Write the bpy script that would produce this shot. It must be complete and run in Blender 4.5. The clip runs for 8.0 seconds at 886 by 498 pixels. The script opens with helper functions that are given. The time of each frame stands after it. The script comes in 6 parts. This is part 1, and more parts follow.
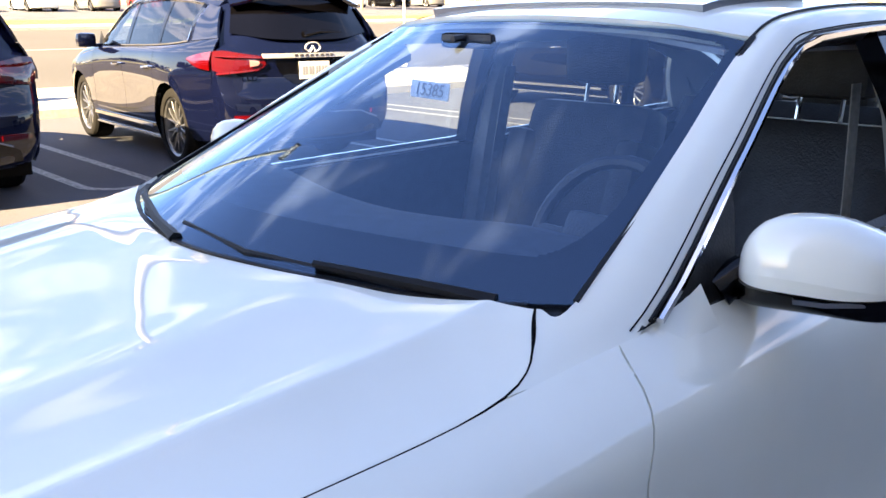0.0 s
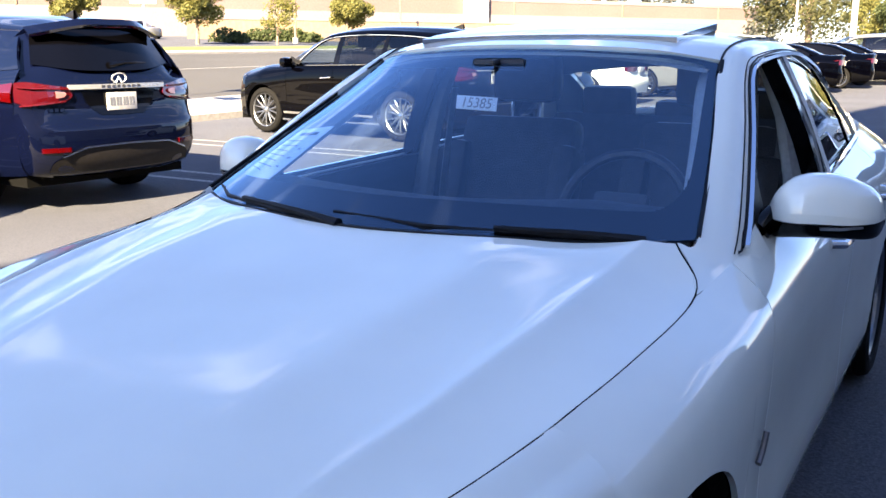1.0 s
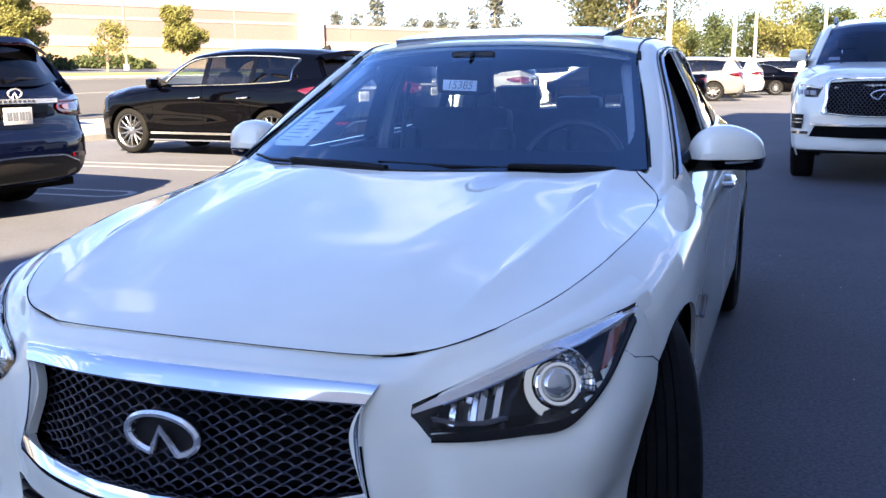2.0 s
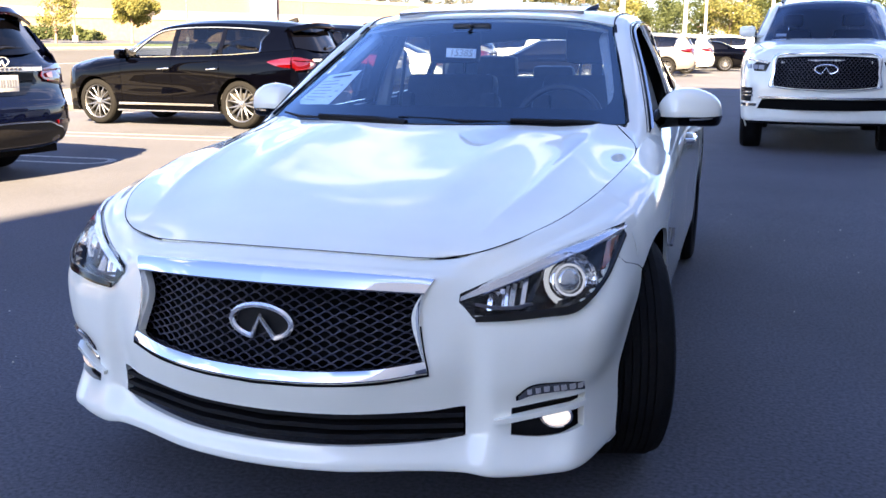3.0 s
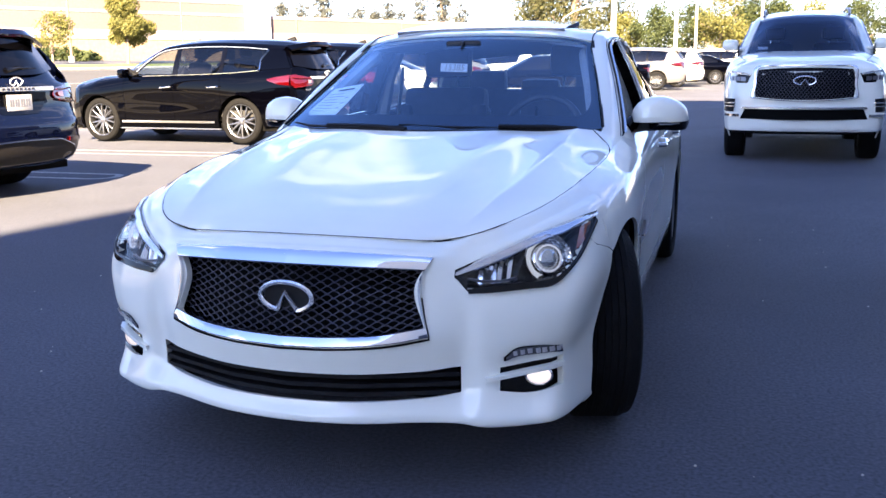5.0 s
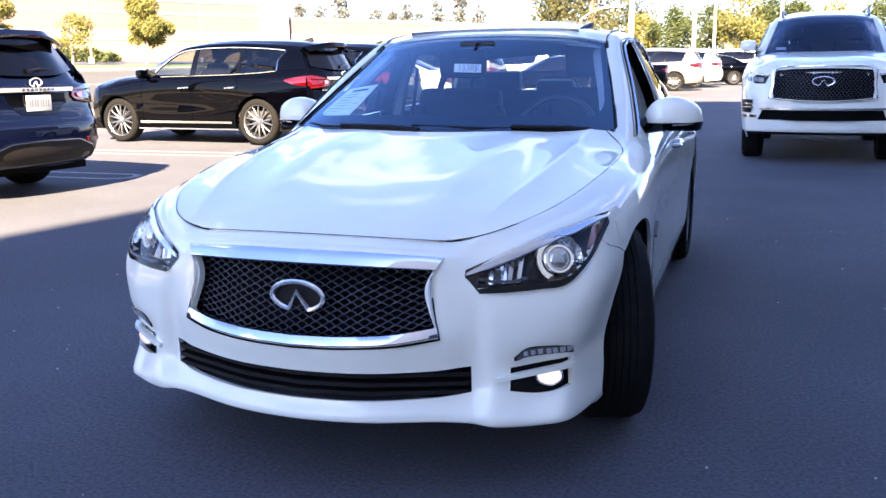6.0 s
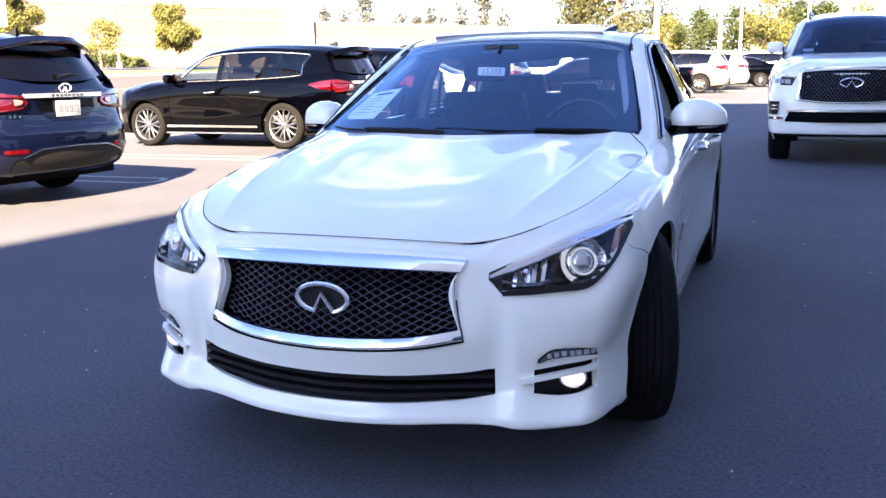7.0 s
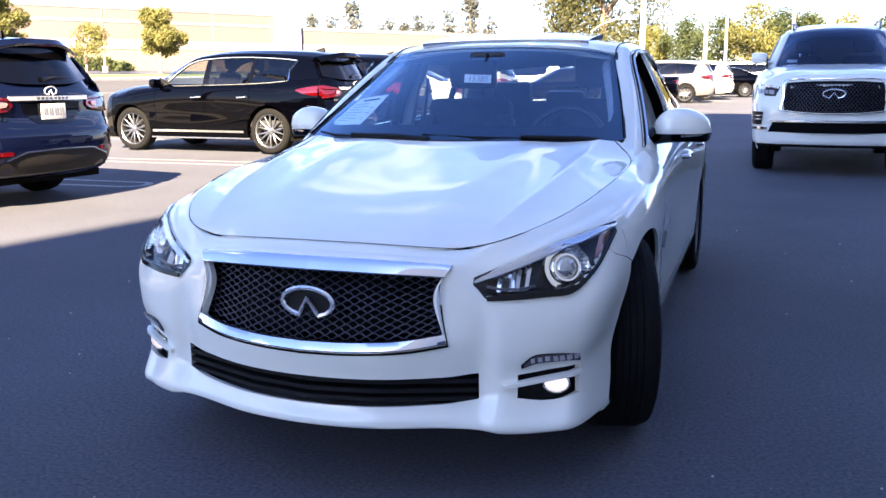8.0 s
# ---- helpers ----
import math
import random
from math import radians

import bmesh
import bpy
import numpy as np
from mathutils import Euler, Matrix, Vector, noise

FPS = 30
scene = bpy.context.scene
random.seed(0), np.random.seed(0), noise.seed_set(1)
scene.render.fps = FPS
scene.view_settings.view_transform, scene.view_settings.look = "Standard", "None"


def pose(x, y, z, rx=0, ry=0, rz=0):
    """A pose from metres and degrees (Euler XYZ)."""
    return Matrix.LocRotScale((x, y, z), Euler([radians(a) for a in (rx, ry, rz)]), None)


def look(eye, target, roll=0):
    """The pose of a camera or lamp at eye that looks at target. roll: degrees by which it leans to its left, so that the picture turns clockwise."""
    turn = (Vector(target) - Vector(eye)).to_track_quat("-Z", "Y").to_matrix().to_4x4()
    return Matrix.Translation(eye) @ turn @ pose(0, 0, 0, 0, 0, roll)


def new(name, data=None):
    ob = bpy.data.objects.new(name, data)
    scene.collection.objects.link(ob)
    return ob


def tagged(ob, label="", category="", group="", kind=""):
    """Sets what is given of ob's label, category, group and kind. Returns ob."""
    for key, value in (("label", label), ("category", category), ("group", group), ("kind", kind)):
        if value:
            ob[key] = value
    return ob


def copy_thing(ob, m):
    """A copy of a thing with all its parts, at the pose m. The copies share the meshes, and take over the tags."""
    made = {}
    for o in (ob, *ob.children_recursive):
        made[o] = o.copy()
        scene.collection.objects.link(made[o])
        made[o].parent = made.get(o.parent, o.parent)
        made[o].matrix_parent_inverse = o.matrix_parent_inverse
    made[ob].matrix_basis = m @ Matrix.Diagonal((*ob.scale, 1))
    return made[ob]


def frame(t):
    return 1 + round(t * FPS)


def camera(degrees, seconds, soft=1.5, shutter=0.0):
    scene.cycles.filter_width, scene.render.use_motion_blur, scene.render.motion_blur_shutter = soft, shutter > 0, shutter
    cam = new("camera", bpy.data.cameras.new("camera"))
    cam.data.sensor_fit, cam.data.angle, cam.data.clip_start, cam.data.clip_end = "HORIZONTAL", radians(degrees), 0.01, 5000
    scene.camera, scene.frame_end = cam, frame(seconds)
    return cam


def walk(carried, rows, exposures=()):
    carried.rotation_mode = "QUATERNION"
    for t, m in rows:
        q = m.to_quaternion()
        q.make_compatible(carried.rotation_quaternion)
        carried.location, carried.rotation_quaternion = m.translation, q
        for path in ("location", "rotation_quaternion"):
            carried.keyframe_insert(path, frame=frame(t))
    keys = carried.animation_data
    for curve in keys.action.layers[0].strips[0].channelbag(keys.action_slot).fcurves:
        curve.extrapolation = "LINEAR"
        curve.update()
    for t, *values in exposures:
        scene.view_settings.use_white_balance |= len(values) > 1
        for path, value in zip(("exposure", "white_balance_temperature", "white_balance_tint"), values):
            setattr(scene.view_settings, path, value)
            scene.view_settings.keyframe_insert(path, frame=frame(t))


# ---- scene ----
cam = camera(52.6, 8.0)
PATH = [
    (0, (1.527, 0.496, 1.383), (0.063, 1.766, 0.889), -0.1),
    (0.5, (1.37, -0.002, 1.365), (0.032, 1.383, 0.824), 0.5),
    (1, (1.226, -0.422, 1.37), (0.208, 1.246, 0.943), 0.0),
    (1.5, (1.088, -0.917, 1.318), (0.383, 0.924, 0.982), -0.2),
    (2, (1.107, -1.309, 1.255), (0.401, 0.525, 0.883), -0.4),
    (2.2, (1.107, -1.419, 1.259), (0.401, 0.406, 0.847), -0.3),
    (3.3, (1.09, -1.986, 1.22), (0.511, -0.119, 0.798), 0.0),
    (3.5, (1.112, -2.045, 1.218), (0.535, -0.176, 0.802), -0.0),
    (4, (1.195, -2.206, 1.217), (0.607, -0.336, 0.823), -0.4),
    (4.5, (1.209, -2.244, 1.221), (0.616, -0.374, 0.83), -0.6),
    (6, (1.231, -2.244, 1.22), (0.597, -0.387, 0.831), -0.6),
    (6.5, (1.238, -2.249, 1.219), (0.574, -0.402, 0.834), -0.8),
    (7, (1.236, -2.255, 1.22), (0.551, -0.415, 0.839), -0.9),
    (7.5, (1.239, -2.269, 1.226), (0.56, -0.426, 0.849), -0.7),
    (8, (1.244, -2.272, 1.218), (0.588, -0.418, 0.852), -0.3),
]
walk(cam, [(t, look(eye, target, roll)) for t, eye, target, roll in PATH], [(0.0, 3.74, 6950, 25), (0.5, 3.34, 6700, 23), (1.0, 3.20, 5900, 25), (1.5, 3.09, 5750, 25), (2.0, 3.26, 5850, 27), (3.5, 3.65, 6400, 30), (4.0, 3.50, 6400, 33), (4.5, 3.48, 5950, 30), (6.0, 3.63, 5950, 30), (7.0, 3.70, 6050, 31), (8.0, 3.46, 5850, 30)])

from mathutils.bvhtree import BVHTree

# ---- world, sun, exposure ----
SUN_AZ, SUN_EL = radians(170.0), radians(33.0)   # where the sun stands: compass turn from +y towards +x, and height
world = bpy.data.worlds.new("sky")
scene.world = world
world.use_nodes = True
_n = world.node_tree.nodes
_sky = _n.new("ShaderNodeTexSky")
_sky.sky_type, _sky.sun_disc = "NISHITA", False
_sky.sun_elevation, _sky.sun_rotation = SUN_EL, SUN_AZ
_sky.air_density, _sky.dust_density, _sky.ozone_density = 1.0, 0.3, 3.4
_n["Background"].inputs["Strength"].default_value = 0.042
world.node_tree.links.new(_sky.outputs["Color"], _n["Background"].inputs["Color"])
_sun = bpy.data.lights.new("sun", "SUN")
_sun.energy, _sun.angle, _sun.color = 5.4, radians(0.53), (1.0, 0.815, 0.43)
sun = new("sun", _sun)
_d = Vector((math.sin(SUN_AZ) * math.cos(SUN_EL), math.cos(SUN_AZ) * math.cos(SUN_EL), math.sin(SUN_EL)))
sun.matrix_world = look(_d * 60, (0, 0, 0))


def build_clouds():
    """One high layer of broken fair-weather cloud, out of view, added for reflections in paint and glass; open round
    the sun.
    """
    m = bpy.data.materials.new("thin_cloud")
    m.use_nodes = True
    nt = m.node_tree
    nt.nodes.remove(nt.nodes["Principled BSDF"])
    tc = nt.nodes.new("ShaderNodeTexCoord")
    n = nt.nodes.new("ShaderNodeTexNoise")
    n.inputs["Scale"].default_value, n.inputs["Detail"].default_value, n.inputs["Roughness"].default_value = CLOUD_SCALE, 5.0, 0.52
    n.inputs["Distortion"].default_value = 0.35
    nt.links.new(tc.outputs["Object"], n.inputs["Vector"])
    r = nt.nodes.new("ShaderNodeMapRange")
    r.interpolation_type = "SMOOTHSTEP"
    r.inputs["From Min"].default_value, r.inputs["From Max"].default_value = CLOUD_EDGE
    r.inputs["To Min"].default_value, r.inputs["To Max"].default_value = 0.0, CLOUD_DENSITY
    # cover is raised with distance, to put a white band into the bonnet's reflections
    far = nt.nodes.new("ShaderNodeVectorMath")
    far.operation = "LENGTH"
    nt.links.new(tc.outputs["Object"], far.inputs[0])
    rim_cover = nt.nodes.new("ShaderNodeMapRange")
    rim_cover.inputs["From Min"].default_value, rim_cover.inputs["From Max"].default_value = 700.0, 3300.0
    rim_cover.inputs["To Min"].default_value, rim_cover.inputs["To Max"].default_value = -0.05, 0.13
    nt.links.new(far.outputs["Value"], rim_cover.inputs["Value"])
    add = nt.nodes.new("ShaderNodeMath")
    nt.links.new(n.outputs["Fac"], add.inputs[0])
    nt.links.new(rim_cover.outputs["Result"], add.inputs[1])
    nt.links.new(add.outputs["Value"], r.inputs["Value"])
    clear = nt.nodes.new("ShaderNodeBsdfTransparent")
    white = nt.nodes.new("ShaderNodeBsdfTranslucent")
    # bluish colour cancels the warm sun, so the cloud comes out white
    white.inputs["Color"].default_value = (0.48, 0.56, 0.86, 1)
    mix = nt.nodes.new("ShaderNodeMixShader")
    nt.links.new(r.outputs["Result"], mix.inputs["Fac"])
    nt.links.new(clear.outputs["BSDF"], mix.inputs[1])
    nt.links.new(white.outputs["BSDF"], mix.inputs[2])
    nt.links.new(mix.outputs["Shader"], nt.nodes["Material Output"].inputs["Surface"])
    high, step = 900.0, 150.0
    hole = Vector((_d.x, _d.y)) * (high / _d.z)
    me = bpy.data.meshes.new("clouds")
    verts, faces, at = [], [], {}
    def vert(i, j):
        if (i, j) not in at:
            at[i, j] = len(verts)
            verts.append((i * step, j * step, 0))
        return at[i, j]
    for i in range(-26, 26):
        for j in range(-26, 26):
            c = Vector(((i + .5) * step, (j + .5) * step))
            if c.length < 3700 and (c - hole).length > 420:
                faces.append((vert(i, j), vert(i + 1, j), vert(i + 1, j + 1), vert(i, j + 1)))
    me.from_pydata(verts, [], faces)
    me.materials.append(m)
    ob = new("clouds", me)
    ob.matrix_world = pose(0, 0, high)
    return tagged(ob, "broken thin white clouds high over the lot", "cloud", kind="structure")


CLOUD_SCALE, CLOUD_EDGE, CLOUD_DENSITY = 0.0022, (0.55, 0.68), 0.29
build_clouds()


# ---- helpers of this scene ----
def ground_z(x, y):
    """The lot lies level round the sedan and rises towards the street and the back row."""
    def soft(v, k):
        return k * math.log1p(math.exp(max(-30.0, min(30.0, v / k)))) if v / k < 30 else v
    return 0.04 * min(soft(-x - 14, 1.0), 60.0) + 0.012 * min(soft(y - 8, 2.0), 120.0)


def link(name, bm, mat, parent=None, label="", smooth=True):
    """One mesh object from a bmesh; mat is a material or a list of them."""
    me = bpy.data.meshes.new(name)
    bm.normal_update()
    bm.to_mesh(me)
    bm.free()
    for m in (mat if isinstance(mat, (list, tuple)) else [mat]):
        me.materials.append(m)
    if smooth:
        me.shade_smooth()
        me.set_sharp_from_angle(angle=radians(42))
    ob = new(name, me)
    if parent:
        ob.parent = parent
    return tagged(ob, label) if label else ob


def part(name, bm, mat, parent, label="", smooth=True):
    return link(name, bm, mat, parent, label, smooth)


def thing(name, m, label, category, group="", kind=""):
    ob = new(name)
    ob.matrix_world = m
    ob.empty_display_size = 0.2
    return tagged(ob, label, category, group, kind)


def box(bm, x0, x1, y0, y1, z0, z1, bevel=0.0, m=None):
    vs = [bm.verts.new((x, y, z)) for z in (z0, z1) for y in (y0, y1) for x in (x0, x1)]
    fs = [bm.faces.new([vs[i] for i in f]) for f in ((0, 2, 3, 1), (4, 5, 7, 6), (0, 1, 5, 4), (2, 6, 7, 3), (0, 4, 6, 2), (1, 3, 7, 5))]
    if bevel:
        es = list({e for f in fs for e in f.edges})
        r = bmesh.ops.bevel(bm, geom=es, offset=bevel, segments=2, profile=0.6, affect="EDGES")
        vs = list({v for f in r["faces"] for v in f.verts} | {v for v in vs if v.is_valid})
    if m is not None:
        bmesh.ops.transform(bm, matrix=m, verts=vs)
    return bm


def tube(bm, pts, r, seg=8, cap=True):
    """A round bar along points; r is one radius or one for each point."""
    pts = [Vector(p) for p in pts]
    rs = r if isinstance(r, (list, tuple)) else [r] * len(pts)
    rings, side = [], None
    for i, p in enumerate(pts):
        d = (pts[min(i + 1, len(pts) - 1)] - pts[max(i - 1, 0)]).normalized()
        if side is None:
            side = d.orthogonal().normalized()
        side = (side - d * side.dot(d)).normalized()
        up = d.cross(side)
        rings.append([bm.verts.new(p + (side * math.cos(a) + up * math.sin(a)) * rs[i]) for a in (2 * math.pi * k / seg for k in range(seg))])
    for a, b in zip(rings, rings[1:]):
        for k in range(seg):
            bm.faces.new((a[k], a[(k + 1) % seg], b[(k + 1) % seg], b[k]))
    if cap:
        bm.faces.new(rings[0][::-1]), bm.faces.new(rings[-1])
    return bm


def lathe(bm, prof, seg=32, m=None):
    """Turn a profile of (radius, along) about the x axis."""
    rings = []
    for r, a in prof:
        rings.append([bm.verts.new((a, r * math.cos(t), r * math.sin(t))) for t in (2 * math.pi * k / seg for k in range(seg))])
    for a, b in zip(rings, rings[1:]):
        for k in range(seg):
            bm.faces.new((a[k], b[k], b[(k + 1) % seg], a[(k + 1) % seg]))
    if m is not None:
        bmesh.ops.transform(bm, matrix=m, verts=[v for ring in rings for v in ring])
    return bm


def spline(ctrl, n):
    """Points on a smooth curve through ctrl (N x 3), n steps in each span."""
    c = np.asarray(ctrl, float)
    g = np.concatenate([[2 * c[0] - c[1]], c, [2 * c[-1] - c[-2]]])
    out = []
    for i in range(len(c) - 1):
        p0, p1, p2, p3 = g[i], g[i + 1], g[i + 2], g[i + 3]
        for k in range(n):
            t = k / n
            out.append(0.5 * (2 * p1 + (p2 - p0) * t + (2 * p0 - 5 * p1 + 4 * p2 - p3) * t * t + (3 * p1 - p0 - 3 * p2 + p3) * t ** 3))
    out.append(c[-1])
    return np.array(out)


def surface(ctrl, nu, nv, mirror=False):
    """A smooth sheet through a grid of control points (U x V x 3). mirror: the first column lies on x = 0, and the sheet goes on over it."""
    c = np.asarray(ctrl, float)
    if mirror:
        c = np.concatenate([(c * (-1, 1, 1))[:, :0:-1], c], axis=1)
    rows = np.array([spline(r, nv) for r in c])
    return np.array([spline(rows[:, j], nu) for j in range(rows.shape[1])]).transpose(1, 0, 2)


def sheet(bm, g, keep=None, mat=0):
    """Faces over a grid of points; keep(i, j) chooses cells."""
    vs = {}
    def v(i, j):
        if (i, j) not in vs:
            vs[i, j] = bm.verts.new(g[i, j])
        return vs[i, j]
    for i in range(g.shape[0] - 1):
        for j in range(g.shape[1] - 1):
            if keep is None or keep(i, j):
                f = bm.faces.new((v(i, j), v(i, j + 1), v(i + 1, j + 1), v(i + 1, j)))
                f.material_index = mat
    return bm


def thick(bm, depth):
    """Give an open sheet a thickness behind its normals."""
    bm.normal_update()
    bmesh.ops.solidify(bm, geom=bm.faces[:], thickness=depth)
    return bm


def flip(bm):
    bmesh.ops.reverse_faces(bm, faces=bm.faces[:])
    return bm


def mirrored(bm):
    """Add the mirror image over x = 0."""
    r = bmesh.ops.duplicate(bm, geom=bm.verts[:] + bm.edges[:] + bm.faces[:])
    vs = [g for g in r["geom"] if isinstance(g, bmesh.types.BMVert)]
    for w in vs:
        w.co.x *= -1
    bmesh.ops.reverse_faces(bm, faces=[g for g in r["geom"] if isinstance(g, bmesh.types.BMFace)])
    return bm


# ---- materials ----
def principled(name, color, rough=0.5, metal=0.0, **more):
    m = bpy.data.materials.new(name)
    m.use_nodes = True
    b = m.node_tree.nodes["Principled BSDF"]
    b.inputs["Base Color"].default_value = (*color, 1)
    b.inputs["Roughness"].default_value = rough
    b.inputs["Metallic"].default_value = metal
    for k, val in more.items():
        b.inputs[k.replace("_", " ")].default_value = val
    return m


def noisy(m, scale, lo, hi, bump=0.0, bump_scale=None, detail=6.0, rough=None, second=None):
    """Colour wandering between lo and hi, with fine relief; second: (scale, amount) of a larger mottling."""
    nt = m.node_tree
    b = nt.nodes["Principled BSDF"]
    tc = nt.nodes.new("ShaderNodeTexCoord")
    n = nt.nodes.new("ShaderNodeTexNoise")
    n.inputs["Scale"].default_value, n.inputs["Detail"].default_value = scale, detail
    nt.links.new(tc.outputs["Object"], n.inputs["Vector"])
    ramp = nt.nodes.new("ShaderNodeValToRGB")
    ramp.color_ramp.elements[0].position, ramp.color_ramp.elements[1].position = 0.3, 0.7
    ramp.color_ramp.elements[0].color, ramp.color_ramp.elements[1].color = (*lo, 1), (*hi, 1)
    nt.links.new(n.outputs["Fac"], ramp.inputs["Fac"])
    out = ramp.outputs["Color"]
    if second:
        n2 = nt.nodes.new("ShaderNodeTexNoise")
        n2.inputs["Scale"].default_value, n2.inputs["Detail"].default_value = second[0], 3.0
        nt.links.new(tc.outputs["Object"], n2.inputs["Vector"])
        mp = nt.nodes.new("ShaderNodeMapRange")
        mp.inputs["From Min"].default_value, mp.inputs["From Max"].default_value = 0.3, 0.7
        mp.inputs["To Min"].default_value, mp.inputs["To Max"].default_value = 1 - second[1], 1 + second[1]
        nt.links.new(n2.outputs["Fac"], mp.inputs["Value"])
        mul = nt.nodes.new("ShaderNodeMix")
        mul.data_type, mul.blend_type = "RGBA", "MULTIPLY"
        mul.inputs["Factor"].default_value = 1.0
        nt.links.new(out, mul.inputs["A"])
        nt.links.new(mp.outputs["Result"], mul.inputs["B"])
        out = mul.outputs["Result"]
    nt.links.new(out, b.inputs["Base Color"])
    if bump:
        nb = nt.nodes.new("ShaderNodeTexNoise")
        nb.inputs["Scale"].default_value, nb.inputs["Detail"].default_value = bump_scale or scale * 4, 5.0
        nt.links.new(tc.outputs["Object"], nb.inputs["Vector"])
        bp = nt.nodes.new("ShaderNodeBump")
        bp.inputs["Strength"].default_value, bp.inputs["Distance"].default_value = bump, 0.01
        nt.links.new(nb.outputs["Fac"], bp.inputs["Height"])
        nt.links.new(bp.outputs["Normal"], b.inputs["Normal"])
    return m


def car_paint(name, color, flake=0.0, ior=1.5):
    m = principled(name, color, 0.35, 0.0, Coat_Weight=1.0, Coat_Roughness=0.015, Coat_IOR=ior, Specular_IOR_Level=0.0)
    d = 0.04
    noisy(m, 3.0, tuple(max(0, c * (1 - d)) for c in color), tuple(min(1, c * (1 + d)) for c in color))
    m.node_tree.nodes["Principled BSDF"].inputs["Metallic"].default_value = flake
    return m


ASPHALT = noisy(principled("asphalt", (0.05, 0.05, 0.05), 0.9), 70, (0.028, 0.030, 0.040), (0.078, 0.083, 0.108), 0.55, 260, detail=9.0, second=(0.55, 0.20))
ROAD = noisy(principled("road_asphalt", (0.12, 0.12, 0.12), 0.9), 40, (0.030, 0.0295, 0.030), (0.048, 0.047, 0.048), 0.3, 90, second=(0.2, 0.15))
CONCRETE = noisy(principled("concrete", (0.5, 0.48, 0.45), 0.85), 12, (0.28, 0.265, 0.24), (0.38, 0.36, 0.33), 0.3, 90, second=(0.8, 0.12))
LINE = noisy(principled("line_paint", (0.6, 0.6, 0.58), 0.7), 25, (0.09, 0.09, 0.09), (0.38, 0.37, 0.36), 0.2, 120)
GRASS = noisy(principled("lawn", (0.1, 0.14, 0.03), 0.9), 8, (0.09, 0.12, 0.02), (0.20, 0.21, 0.04), 0.8, 60, second=(0.3, 0.25))
STUCCO_TAN = noisy(principled("tan_stucco", (0.5, 0.38, 0.27), 0.9), 4, (0.118, 0.084, 0.080), (0.138, 0.100, 0.095), 0.2, 40, second=(0.1, 0.08))
STUCCO_CREAM = noisy(principled("cream_stucco", (0.62, 0.54, 0.45), 0.9), 4, (0.168, 0.140, 0.138), (0.195, 0.163, 0.160), 0.2, 40, second=(0.1, 0.08))
STUCCO_WHITE = noisy(principled("white_stucco", (0.75, 0.72, 0.68), 0.9), 4, (0.70, 0.67, 0.63), (0.78, 0.75, 0.71), 0.2, 40)
WALL_BROWN = noisy(principled("brown_block", (0.25, 0.17, 0.11), 0.9), 3, (0.20, 0.14, 0.09), (0.28, 0.19, 0.12), 0.3, 30)
# pale enough for the unseen shade block to bounce light onto the sedan's nose
BLOCK_WHITE = noisy(principled("plain_white", (0.75, 0.75, 0.74), 0.7), 3, (0.46, 0.45, 0.43), (0.53, 0.52, 0.50))
PLAIN_GREY = noisy(principled("plain_grey", (0.2, 0.2, 0.2), 0.7), 3, (0.17, 0.17, 0.165), (0.22, 0.22, 0.21))
POLE_PALE = noisy(principled("pale_paint", (0.6, 0.58, 0.55), 0.6), 6, (0.40, 0.38, 0.36), (0.48, 0.46, 0.44))
BARK = noisy(principled("bark", (0.2, 0.15, 0.1), 0.95), 9, (0.13, 0.09, 0.06), (0.26, 0.2, 0.15), 0.8, 30)
GALV = noisy(principled("galvanised_steel", (0.5, 0.5, 0.5), 0.5, 0.6), 10, (0.42, 0.42, 0.42), (0.55, 0.55, 0.55))
PAINT_WHITE = car_paint("pearl_white_paint", (0.815, 0.812, 0.705), ior=1.75)
PAINT_BLUE = car_paint("dark_blue_paint", (0.0013, 0.0022, 0.0105), ior=1.48)
PAINT_BLACK = car_paint("black_paint", (0.0003, 0.0003, 0.0008), ior=1.26)
PAINT_SILVER = car_paint("silver_paint", (0.12, 0.12, 0.125), 0.2)
PAINT_RED = car_paint("red_paint", (0.30, 0.02, 0.02))
CHROME = principled("chrome", (0.80, 0.81, 0.83), 0.06, 1.0)
SATIN = principled("satin_metal", (0.62, 0.63, 0.66), 0.22, 1.0)
ALLOY = noisy(principled("machined_alloy", (0.4, 0.4, 0.41), 0.3, 0.9), 20, (0.17, 0.18, 0.20), (0.24, 0.25, 0.28))
DARK_ALLOY = principled("dark_alloy", (0.05, 0.05, 0.055), 0.35, 0.6)
TYRE = noisy(principled("tyre_rubber", (0.02, 0.02, 0.02), 0.85, Specular_IOR_Level=0.15), 30, (0.0035, 0.0035, 0.004), (0.007, 0.007, 0.0072), 0.3, 150)
BLACK = noisy(principled("black_plastic", (0.012, 0.012, 0.013), 0.55, Specular_IOR_Level=0.2), 40, (0.005, 0.005, 0.006), (0.010, 0.010, 0.011), 0.1, 200)
GLOSS_BLACK = principled("gloss_black", (0.0012, 0.0012, 0.0018), 0.08, Specular_IOR_Level=0.3)
# near-black base stands for the shade inside openings, joints and undersides
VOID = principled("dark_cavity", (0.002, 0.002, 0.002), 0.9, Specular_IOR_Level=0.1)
BROWN_TRIM = noisy(principled("grey_brown_plastic", (0.10, 0.085, 0.075), 0.6, Specular_IOR_Level=0.2), 30, (0.009, 0.008, 0.008), (0.015, 0.013, 0.013))
LEATHER = noisy(principled("dark_leather", (0.016, 0.016, 0.018), 0.5), 25, (0.011, 0.012, 0.015), (0.020, 0.021, 0.026), 0.3, 160)
